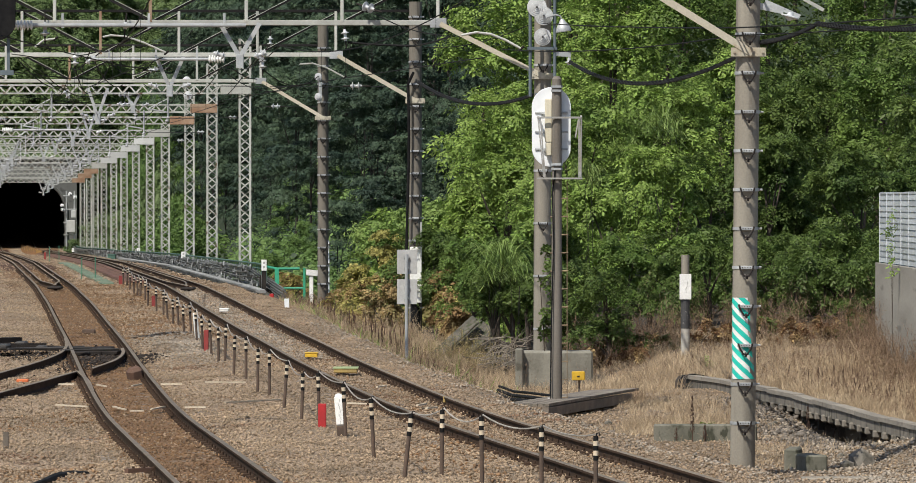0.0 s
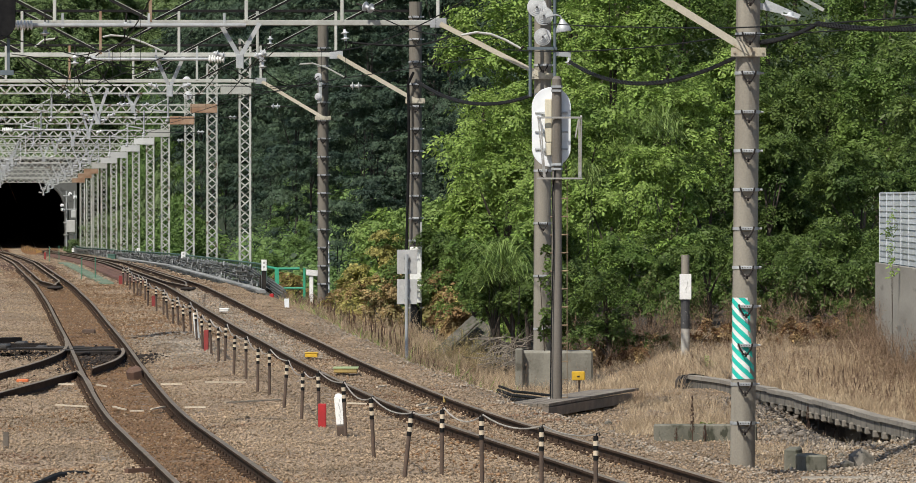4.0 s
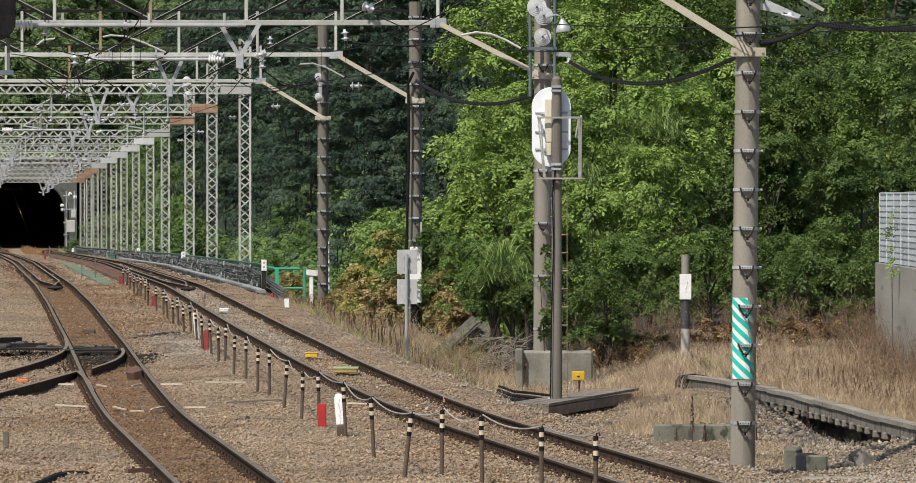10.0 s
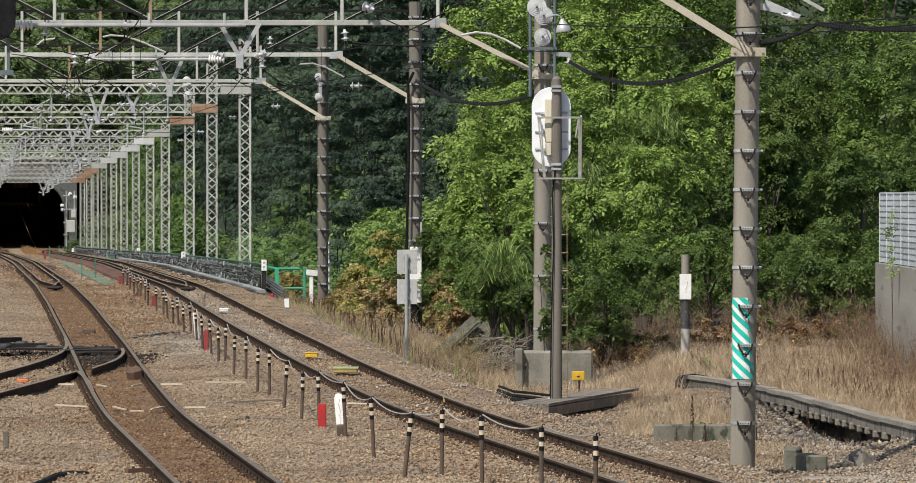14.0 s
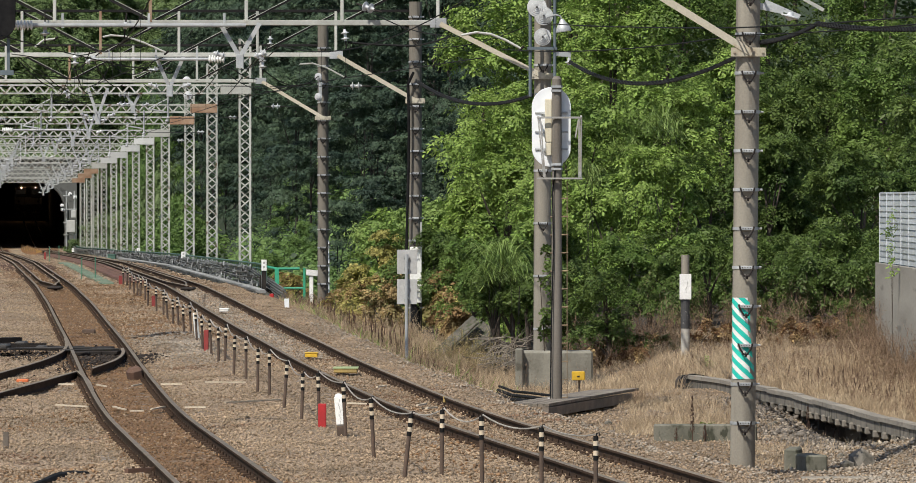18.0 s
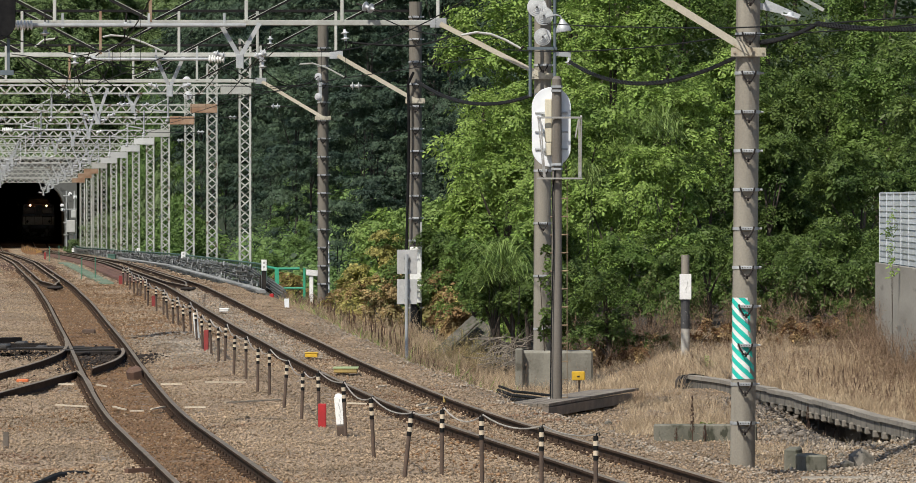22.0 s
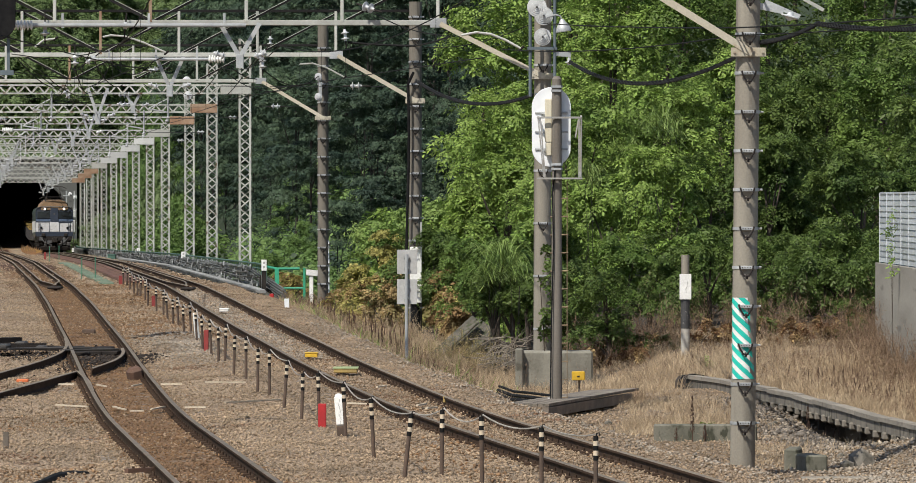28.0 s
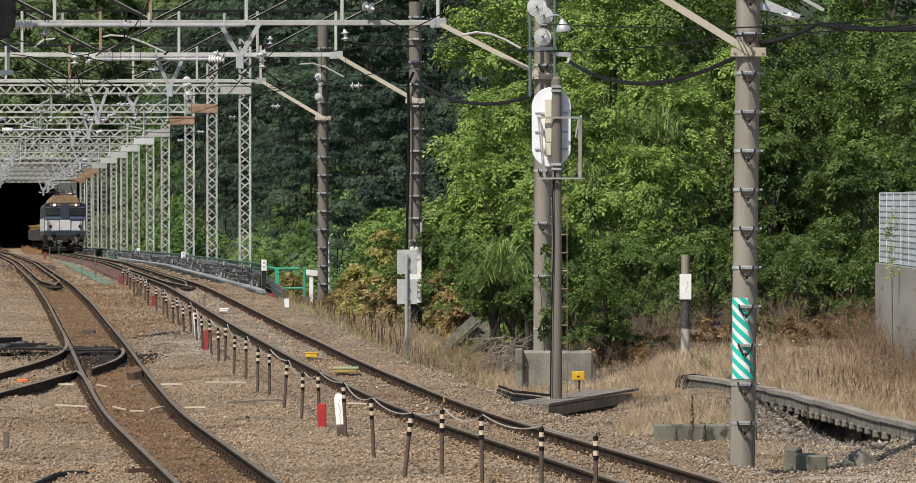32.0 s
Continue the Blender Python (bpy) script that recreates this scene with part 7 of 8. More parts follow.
    for i, (x, y) in enumerate(((4.05, 97.4), (4.3, 97.9), (5.15, 119.5))):
        plant("green_sprig", (x, y, float(ground_z(x, y))), ball_blobs(rng, 4, 0.12, 0.03, 0.17, 0.05, 0.1), 150, 0.045, LEAF_LIME, "fresh green weed in the dry grass", "weed", "green weeds in the field", 290 + i, 0.004, 0.5)
    # Browning creeper-covered shrubs beside the cabinets.
    for i, (x, y, h, material) in enumerate([(-2.9, 172, 1.0, LEAF_YELLOW), (-2.9, 164, 1.1, LEAF_YELLOW), (-2.4, 156, 1.1, LEAF_YELLOW), (-2.0, 151, 1.0, LEAF_DRY), (-1.5, 153, 1.2, LEAF_DRY), (-1.0, 151, 1.2, LEAF_DRY), (-0.27, 147.3, 2.1, LEAF_DEAD), (-0.1, 146, 1.0, LEAF_DEAD), (0.02, 139.5, 0.6, LEAF_DEAD), (-1.95, 156, 2.3, LEAF_YELLOW), (-2.9, 155, 0.55, LEAF_YELLOW), (-2.45, 153, 0.5, LEAF_YELLOW), (-1.95, 150, 0.8, LEAF_DRY), (-1.9, 150.5, 0.4, LEAF_YELLOW), (-3.0, 163, 0.5, LEAF_DRY), (-3.0, 181, 0.7, LEAF_DRY), (-5.35, 187, 0.7, LEAF_YELLOW)]):
        blobs = ball_blobs(rng, 9, 0.3 if x > -0.4 else 0.8, 0.05, h, 0.3, 0.5)
        plant("creeper_shrub", (x, y, float(ground_z(x, y))), blobs, 6500, 0.07, material, "yellowing and browning creeper-covered shrub", "shrub", "creeper shrubs by the pole", 200 + i, 0.03, 0.6, True, LEAF_DEAD if i % 2 == 0 else LEAF_YELLOW)


def build_woods():
    """Woodland on the hillsides behind the bridge and above the tunnel."""
    rng = np.random.default_rng(23)

    def kind(k, name, leaf, count, size, label, group, blobs, arms=4):
        return plant(name, (0, -500 - 20 * k, 0), blobs, count, size, leaf, label, "tree" if "tree" in name else "shrub", group, 300 + k, 0.06 if "woodland" in name else 0.09, 0.6, True, None, 0.92 if "woodland" in name else 0.7, arms)

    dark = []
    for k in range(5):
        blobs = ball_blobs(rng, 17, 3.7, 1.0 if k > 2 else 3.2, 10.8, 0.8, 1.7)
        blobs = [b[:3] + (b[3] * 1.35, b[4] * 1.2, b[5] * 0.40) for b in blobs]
        dark.append(kind(k, "woodland_tree", LEAF_WOOD, 19000, 0.12, "dark green woodland tree with shade put into its leaf colour", "woodland on the hills", blobs))
    light = []
    for k in range(3):
        light.append(kind(10 + k, "hillside_shrub", LEAF_BANK, 6000, 0.135, "bright green shrub on the bank behind the masts", "shrubs on the bank", ball_blobs(rng, 12, 1.9, 0.4, 3.0, 0.7, 1.2)))
    fine = [kind(30 + k, "ravine_tree", LEAF_BANK, 17000, 0.11, "bright green tree rising from the ravine by the gate", "trees of the ravine", ball_blobs(rng, 18, 2.6, 0.6, 5.2, 0.9, 1.6)) for k in range(2)]
    coarse = [kind(20 + k, "hillside_shrub", LEAF_HILL, 5600, 0.15, "bright green shrub on the slope by the tunnel", "shrubs by the tunnel", ball_blobs(rng, 10, 1.9, 0.3, 2.8, 0.7, 1.2), 1) for k in range(3)]
    used = set()

    def put(which, x, y, s):
        z = float(ground_z(x, y))
        c = float((right_x(y) + left_x(y)) / 2)
        if y > PORTAL_Y and abs(x - c) < 13:
            z = max(z, 6.3 + 0.6 * (y - PORTAL_Y) - 1.5 * max(abs(x - c) - 4.6, 0))
        m = Matrix.Translation((x, y, z - 0.3)) @ Matrix.Rotation(rng.uniform(0, 6.28), 4, "Z") @ Matrix.Scale(s, 4)
        if which not in used:
            used.add(which)
            which.matrix_basis = m
        else:
            copy_thing(which, m).scale = (s, s, s)

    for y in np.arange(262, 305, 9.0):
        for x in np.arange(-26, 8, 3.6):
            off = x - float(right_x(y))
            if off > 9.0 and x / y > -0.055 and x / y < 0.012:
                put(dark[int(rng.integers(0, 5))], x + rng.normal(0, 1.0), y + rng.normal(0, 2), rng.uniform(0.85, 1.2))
    for y in (246, 256):
        for x in np.arange(-5.0, 1.5, 1.9):
            put(dark[int(rng.integers(0, 5))], x + rng.normal(0, 0.5), y + rng.normal(0, 2), rng.uniform(0.5, 0.75))
    for y in np.arange(318, 350, 9.0):
        for x in np.arange(-16, 2, 4.2):
            if x - float(right_x(y)) < 13:
                continue
            put(dark[int(rng.integers(0, 5))], x + rng.normal(0, 1.0), y + rng.normal(0, 2), rng.uniform(0.9, 1.25))
    for y in np.arange(300, 490, 13.0):
        for off in (5.5, 8.0, 10.5):
            x = float(right_x(y)) + off + rng.normal(0, 0.8)
            if off > 7 and x / y > -0.044:
                continue
            put((light if y < 385 else coarse)[int(rng.integers(0, 3))], x, y + rng.normal(0, 2), rng.uniform(0.9, 1.4))
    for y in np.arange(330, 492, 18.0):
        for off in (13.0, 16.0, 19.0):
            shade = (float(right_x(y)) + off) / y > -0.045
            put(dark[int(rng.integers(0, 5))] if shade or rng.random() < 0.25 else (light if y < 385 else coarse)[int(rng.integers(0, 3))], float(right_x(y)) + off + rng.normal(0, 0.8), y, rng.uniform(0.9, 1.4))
    for y in np.arange(212, 262, 8.0):
        for off in (6.0, 7.6):
            put(fine[int(rng.integers(0, 2))], float(right_x(y)) + off + rng.normal(0, 0.5), y, rng.uniform(0.45, 0.6))
    for y in np.arange(235, 300, 9.0):
        for off in (7.5, 9.0):
            put(light[int(rng.integers(0, 3))], float(right_x(y)) + off + rng.normal(0, 0.6), y, rng.uniform(0.5, 0.75))
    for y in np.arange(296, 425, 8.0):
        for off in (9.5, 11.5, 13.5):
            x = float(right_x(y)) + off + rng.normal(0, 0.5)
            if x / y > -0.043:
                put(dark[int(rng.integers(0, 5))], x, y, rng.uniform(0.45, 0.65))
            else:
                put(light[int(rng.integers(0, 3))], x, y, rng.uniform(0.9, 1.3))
    put(coarse[0], -31.4, 475.5, 0.45)
    for x, y, k in ((-30.9, 483.5, 1.0), (-30.2, 487, 1.3), (-31.2, 490, 1.5), (-30.5, 495, 1.7), (-29.6, 483, 1.1), (-28.9, 489, 1.4), (-31.6, 498, 1.6), (-30.4, 480, 0.7)):
        put(coarse[int(rng.integers(0, 3))], x, y, k)
    for x, y, s in ((-5.6, 196, 0.5), (-4.9, 199, 0.6), (-6.2, 205, 0.6), (-5.4, 207, 0.7)):
        put(light[int(rng.integers(0, 3))], x, y, s)
    for y in (450, 462, 474):
        for off in (8.5, 10.5):
            put(fine[int(rng.integers(0, 2))], float(right_x(y)) + off + rng.normal(0, 0.4), y, rng.uniform(1.4, 1.75))
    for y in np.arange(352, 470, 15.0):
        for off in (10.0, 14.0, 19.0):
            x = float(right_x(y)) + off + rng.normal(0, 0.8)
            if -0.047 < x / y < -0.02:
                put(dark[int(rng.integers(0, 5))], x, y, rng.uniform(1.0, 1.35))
    for y in np.arange(485, 517, 4.0):
        for x in np.arange(-48, -17, 1.5):
            put(coarse[int(rng.integers(0, 3))], x + rng.normal(0, 0.8), y + rng.normal(0, 1.5), rng.uniform(1.0, 1.6))


def build_ground_cover():
    """Low leaves over the bank below the bridge and the floor of the woods."""
    rng = np.random.default_rng(29)
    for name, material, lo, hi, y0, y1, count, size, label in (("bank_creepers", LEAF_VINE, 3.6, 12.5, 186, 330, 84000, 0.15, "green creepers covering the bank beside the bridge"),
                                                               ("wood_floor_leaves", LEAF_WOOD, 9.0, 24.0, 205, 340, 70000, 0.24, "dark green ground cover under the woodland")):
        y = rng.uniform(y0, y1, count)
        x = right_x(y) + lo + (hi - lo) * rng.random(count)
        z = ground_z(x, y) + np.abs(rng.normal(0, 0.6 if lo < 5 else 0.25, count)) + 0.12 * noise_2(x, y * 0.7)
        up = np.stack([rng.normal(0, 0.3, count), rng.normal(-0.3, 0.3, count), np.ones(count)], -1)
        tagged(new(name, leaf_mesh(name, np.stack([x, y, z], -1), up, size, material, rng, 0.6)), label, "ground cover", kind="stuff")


def turf_z(x, y):
    """Where grass roots: the ground, or the added slab behind the concrete edge."""
    over = x - edge_x(y)
    return np.where((over > 0.1) & (over < 0.98) & (y > 84) & (y < 115), np.maximum(ground_z(x, y), -0.44), ground_z(x, y))


def blades(name, material, label, place, count, height, width, seed, lean=0.35, category="grass"):
    """Thin tapered blades: a joined mass of dry grass or weeds."""
    rng = np.random.default_rng(seed)
    x, y = place(rng, count)
    n = len(x)
    z = turf_z(x, y)
    h = height * rng.lognormal(0, 0.3, n) * (1 + 0.45 * noise_2(x * 0.8 + 2, y * 0.23))
    a = rng.uniform(0, 6.28, n)
    d = np.stack([np.cos(a), np.sin(a), np.zeros(n)], -1)
    l = np.stack([rng.normal(0, lean, n) * h, rng.normal(0, lean, n) * h, h], -1)
    b = np.stack([x, y, z - 0.02], -1)
    w = (width * rng.uniform(0.6, 1.3, n))[:, None]
    bend = b + l * 0.55 + np.array([0, 0, 0.06]) * h[:, None]
    p = np.stack([b - d * w * 0.5, b + d * w * 0.5, bend + d * w * 0.4, bend - d * w * 0.4, b + l], 1)
    k = 5 * np.arange(n)[:, None]
    f = np.concatenate([k + np.array([[0, 1, 2]]), k + np.array([[0, 2, 3]]), k + np.array([[3, 2, 4]])])
    return tagged(new(name, grid_mesh(name, p.reshape(-1, 3), f, material, smooth=False)), label, category, kind="stuff")


def bushy(name, material, label, place, count, height, seed):
    """Branching dry weeds: a stem, side twigs and small seed heads, joined into one mass."""
    rng = np.random.default_rng(seed)
    x, y = place(rng, count)
    n, k = len(x), 15
    root = np.stack([x, y, turf_z(x, y) - 0.02], -1)
    h = height * rng.lognormal(0, 0.35, n)
    stem = np.stack([rng.normal(0, 0.16, n) * h, rng.normal(0, 0.16, n) * h, h], -1)
    u = rng.uniform(0.25, 1.0, (n, k))
    u[:, 0] = 0.0
    a = rng.uniform(0, 6.28, (n, k))
    out = np.stack([np.cos(a) * 0.55, np.sin(a) * 0.55, rng.uniform(0.35, 1.0, (n, k))], -1) * (h[:, None] * rng.uniform(0.15, 0.42, (n, k)))[..., None]
    out[:, 0] = stem
    at = root[:, None] + stem[:, None] * u[..., None]
    d = np.stack([np.cos(a + 1.57), np.sin(a + 1.57), np.zeros((n, k))], -1) * 0.0035
    tip = at + out
    s = rng.normal(0, 0.012, (n, k, 2, 3))
    p = np.stack([at - d, at + d, tip, tip + s[:, :, 0], tip + s[:, :, 1]], 2).reshape(-1, 3)
    q = 5 * np.arange(n * k)[:, None]
    f = np.concatenate([q + np.array([[0, 1, 2]]), q + np.array([[2, 3, 4]])])
    return tagged(new(name, grid_mesh(name, p, f, material, smooth=False)), label, "weeds", kind="stuff")


def build_dry_grass():
    def field(rng, n):
        y = rng.uniform(88, 130, n)
        x = right_x(y) + 3.2 + rng.random(n) ** 0.8 * (0.083 * y - right_x(y) - 3.0)
        keep = (np.hypot(x - 2.0, (y - 106) * 0.16) > 1.15) & ((x > edge_x(y) + 0.16) | (y > 114) | ((y > 97) & (x < edge_x(y) - 0.7) & (noise_2(x * 1.3, y * 0.3) > 0.0)))
        return x[keep], y[keep]

    def tufts(rng, n):
        x, y = field(rng, n)
        keep = noise_2(x * 2.6 + 3, y * 0.5) > 0.25
        return x[keep], y[keep]

    def near(rng, n):
        cx, cy = rng.choice([4.6, 5.0, 5.4, 5.9, 3.6, 4.7], n), rng.choice([87, 90, 97, 99, 101], n)
        cx = np.where(cy < 92, np.maximum(cx, 4.7), cx)
        return cx + rng.normal(0, 0.35, n), cy + rng.normal(0, 1.5, n)

    def verge(rng, n):
        y = rng.uniform(112, 186, n)
        x = right_x(y) + 2.7 + np.abs(rng.normal(0, 0.8, n))
        keep = noise_2(x * 1.1, y * 0.35) > -0.2
        return x[keep], y[keep]

    def foot(rng, n):
        y = rng.uniform(118, 142, n)
        x = rng.uniform(2.6, 11.8, n)
        keep = noise_2(x * 0.9, y * 0.2) > -0.1
        return x[keep], y[keep]

    blades("dry_grass", STRAW, "straw-coloured dry grass on the open ground", field, 140000, 0.16, 0.0062, 41, 0.62)
    blades("tall_dry_grass", STRAW, "taller tufts of pale dry grass", tufts, 14000, 0.28, 0.0062, 49, 0.4)
    blades("low_dry_grass", STRAW, "sparse dry grass tufts round the concrete edge", near, 6500, 0.11, 0.006, 42, 0.6)
    blades("verge_weeds", STRAW, "dry weeds along the ballast shoulder", verge, 17000, 0.2, 0.011, 43, 0.55)
    def weedy(rng, n):
        x, y = field(rng, n)
        keep = rng.random(len(x)) < np.clip((x - 4.5) / 3.5, 0.2, 1.0)
        return x[keep], y[keep]

    def by_wall(rng, n):
        return 8.88 - np.abs(rng.normal(0, 0.5, n)), rng.uniform(90, 126, n)

    bushy("twiggy_weeds", STRAW_RED, "tall brown twiggy weeds before the wall", by_wall, 1100, 0.5, 48)
    bushy("field_weeds", STRAW_RED, "brown branching weeds in the dry grass", weedy, 2300, 0.26, 54)
    blades("pale_wall_weeds", STRAW, "pale dry weeds before the wall", by_wall, 2500, 0.3, 0.008, 51, 0.5)
    bushy("reddish_weeds", STRAW_RED, "reddish dry weeds at the foot of the thicket", foot, 900, 0.4, 44)
    def twig_zone(rng, n):
        x = rng.uniform(2.2, 11.6, n)
        y = 127.5 + rng.normal(0, 1.3, n)
        keep = noise_2(x * 0.8, y * 0.2) > -0.35
        return x[keep], y[keep]

    bushy("brown_twigs", STRAW_RED, "tangled brown stems along the foot of the shrubs", twig_zone, 1900, 0.5, 53)
    bushy("verge_brown_weeds", STRAW_RED, "brown weeds along the shoulder", verge, 900, 0.3, 45)
    def shoulder(rng, n):
        y = rng.uniform(126, 160, n)
        return right_x(y) + 3.0 + rng.random(n) * 1.7, y

    blades("tall_verge_weeds", STRAW, "pale dry weeds before the creeper shrubs", shoulder, 8000, 0.2, 0.010, 50, 0.5)
    def by_slab(rng, n):
        return rng.normal(0.05, 0.5, n), rng.uniform(127, 133.5, n)

    def creepers(rng, n):
        y = rng.uniform(134, 157, n)
        return right_x(y) + rng.uniform(3.3, 4.9, n), y

    bushy("creeper_weeds", STRAW, "tall straw-coloured weeds before the creeper shrubs", creepers, 420, 0.3, 55)
    blades("slab_weeds", STRAW, "dry weeds growing over the sloping slab", by_slab, 2600, 0.26, 0.010, 52, 0.5)
    bushy("slab_bushes", LEAF_DRY, "yellowing weeds between the slabs", by_slab, 260, 0.45, 56)
    blades("green_weeds", LEAF_LIME, "green weeds among the dry grass", verge, 2500, 0.2, 0.02, 46, 0.5)

    def stalk_places(rng, n):
        k = 2 * n // 3
        y = np.concatenate([rng.uniform(120, 172, k), rng.uniform(99, 116, n - k)])
        x = np.concatenate([right_x(y[:k]) + rng.uniform(2.8, 3.9, k), np.maximum(edge_x(y[k:]) + 0.7, 7.3) + rng.normal(0, 0.5, n - k)])
        return x, y

    rng = np.random.default_rng(47)
    x, y = stalk_places(rng, 300)
    g = Geo()
    for a, b in zip(x, y):
        z = float(ground_z(a, b))
        wide = 1.0 if b > 118 else 0.5
        h = rng.uniform(0.16, 0.46) * (0.5 + 0.5 * wide) * (1.35 if 128 < b < 160 else 1)
        q = Vector((a + rng.normal(0, 0.05), b, z + h))
        g.tube([(a, b, z - 0.05), Vector((a, b, z)).lerp(q, 0.45), Vector((a, b, z)).lerp(q, 0.7), q], [0.004, 0.008 * wide, 0.0145 * wide, 0.005], 5)
    for a, b, h in ((3.79, 94.5, 0.74), (3.53, 94.6, 0.22), (3.42, 97.2, 0.2), (3.98, 94.2, 0.3), (5.9, 98.5, 0.5)):
        z = float(ground_z(a, b))
        dock = thing("dock_plant", (a, b, z), "dried dark brown dock plant by the concrete beam", "dock plant", "dock plants")
        part("stem", Geo().tube([(0, 0, -0.05), (0.012, 0, h * 0.5), (0.0, 0, h)], [0.009, 0.007, 0.003], 6), SEEDHEAD, dock)
        head = Geo()
        for k in range(int(130 * h)):
            u = rng.uniform(0.22, 1.0)
            q, e = rng.uniform(0, 6.28), 0.03 * (1.25 - u)
            p = Vector((e * math.cos(q), e * math.sin(q), h * u))
            head.tube([p, p + Vector((0.4 * e * math.cos(q), 0.4 * e * math.sin(q), 0.028))], [0.008, 0.003], 4)
        part("seed_head", head, SEEDHEAD, dock)
    tagged(new("seed_stalks", g.mesh("seed_stalks", SEEDHEAD)), "dark brown dried seed stalks in the grass", "weeds", kind="stuff")


def build_bank_details():
    """Arching pampas leaves, dead branches and the sloping slab beside the cabinets."""
    rng = np.random.default_rng(61)
    for i, (px, py, D, r, n) in enumerate(((862, 425, 129.2, 0.95, 120), (842, 452, 129.0, 0.6, 50), (1135, 195, 142, 0.75, 80), (1160, 215, 143, 0.6, 50), (1085, 235, 142, 0.5, 40), (1012, 285, 134, 0.8, 70), (884, 452, 127.5, 0.6, 60))):
        x, z = (px - 784) / 1e4 * D, 3 - (py - 345) / 1e4 * D
        g = float(ground_z(x, D))
        t = thing("pampas_grass", (x, D, g), "tuft of long arching pale green grass", "grass tuft", "pampas tufts in the thicket")
        stem = Geo()
        for k in range(3):
            stem.tube([(rng.normal(0, 0.1), 0.5, -0.1), (rng.normal(0, 0.1), 0.4, max(z - g - 0.5, 0.08)), (rng.normal(0, 0.1), -0.1, max(z - g - 0.3, 0.1))], 0.005, 5)
        part("stems", stem, BARK_DARK, t)
        v, f = [], []
        for k in range(n):
            a, h = rng.uniform(0, 6.28), r * rng.uniform(0.6, 1.1)
            d, w = Vector((math.cos(a) - 0.75, math.sin(a) * 0.7, 0)).normalized(), 0.0125
            s = Vector((-d.y, d.x, 0)) * w
            b = Vector((rng.normal(0, 0.16), -0.2 + rng.normal(0, 0.15), z - g - 0.3 + rng.normal(0, 0.13)))
            o, fall = len(v), rng.uniform(1.0, 1.75)
            for u in (0, 0.3, 0.6, 0.85):
                q = b + d * (h * 0.95 * u) + Vector((0, 0, h * (1.5 * u - fall * u * u)))
                v += [q - s * (1 - 0.6 * u), q + s * (1 - 0.6 * u)]
            v.append(b + d * h * 0.97 + Vector((0, 0, h * (1.5 - fall))))
            f += [(o, o + 1, o + 3, o + 2), (o + 2, o + 3, o + 5, o + 4), (o + 4, o + 5, o + 7, o + 6), (o + 6, o + 7, o + 8)]
        part("leaves", Geo().add(v, f), LEAF_PAMPAS, t)["kind"] = "stuff"
    x, y = -0.22, 132.5
    for dx, dz, wide in ((-0.04, 0.0, 0.34), (0.2, -0.13, 0.8)):
        slab = Geo().box((x + dx, y + dx, -0.26 + dz), (1.85, wide, 0.05), pose(0, 0, 0, 30, -41, 14), bevel=0.015)
        solid("sloping_slab", slab, DARKSLAB, "dark weathered sloping slab half hidden by shrubs", "concrete slab", "slabs of the old slope")
    pile = thing("dead_branches", (1.126, 128.0, float(ground_z(1.126, 128.0))), "pile of bare dead branches under the shrubs", "branches")
    for k in range(70):
        a = Vector((rng.normal(-0.12, 0.36), rng.normal(-0.5, 0.5), rng.uniform(0.05, 0.75)))
        d = Vector((rng.uniform(0.25, 1.0), rng.normal(0, 0.3), rng.normal(0.2, 0.28))) * rng.uniform(0.5, 1.25)
        part("branch", Geo().tube([a - d * 0.5, a + Vector((0, 0, 0.06)), a + d * 0.7], [0.010, 0.007, 0.003], 5), DEADWOOD, pile)


DARKSLAB = mat("dark_blotched_slab", (0.11, 0.10, 0.083), (0.055, 0.05, 0.041), 0.95, 5, 35, 0.7, stain=(0.05, 0.055, 0.03), stain_at=0.5)
LEAF_PAMPAS = mat("pampas_leaf", (0.20, 0.29, 0.08), (0.27, 0.35, 0.12), 0.5, 0.6, 3, 0, island=0.3, leaf=0.35, gloss=0.22)
DEADWOOD = mat("dead_wood", (0.33, 0.29, 0.235), (0.15, 0.125, 0.10), 0.9, 5, 40, 0.3)
build_bank_details()
SEEDHEAD = mat("dry_seed_head", (0.075, 0.042, 0.028), (0.05, 0.03, 0.02), 0.95, 8, 40, 0.3)
build_dry_grass()
build_thicket()
build_woods()
build_ground_cover()


def pole_creeper():
    """Leafy creeper climbing the pole that stands in the thicket."""
    rng = np.random.default_rng(71)
    blobs = [(0.04 + rng.normal(0, 0.08), -0.1, z, 0.15, 0.15, 0.2) for z in np.linspace(0.5, 2.2, 7)]
    plant("pole_creeper", (1.818, 121.2, -0.3), blobs, 900, 0.075, LEAF_DEEP, "dark green creeper climbing the concrete pole", "creeper", "", 901, 0.012, 0.75, True)


def fence_weed():
    """A tall thin weed growing up before the louvred fence."""
    z = float(ground_z(8.767, 118))
    blobs = [(0.03 * math.sin(h * 5), 0, h - z, 0.07, 0.1, 0.16) for h in np.linspace(1.5, 2.7, 7)]
    plant("tall_weed", (8.767, 118, z), blobs, 200, 0.065, LEAF_LIME, "tall thin green weed before the fence", "weed", "", 902, 0.004, 0.5, True)


pole_creeper()
fence_weed()


# ---- the train ----
def wheel(geo, x, y, r, w=0.14):
    geo.tube([(x - w / 2, y, r), (x + w / 2, y, r)], r, 20)


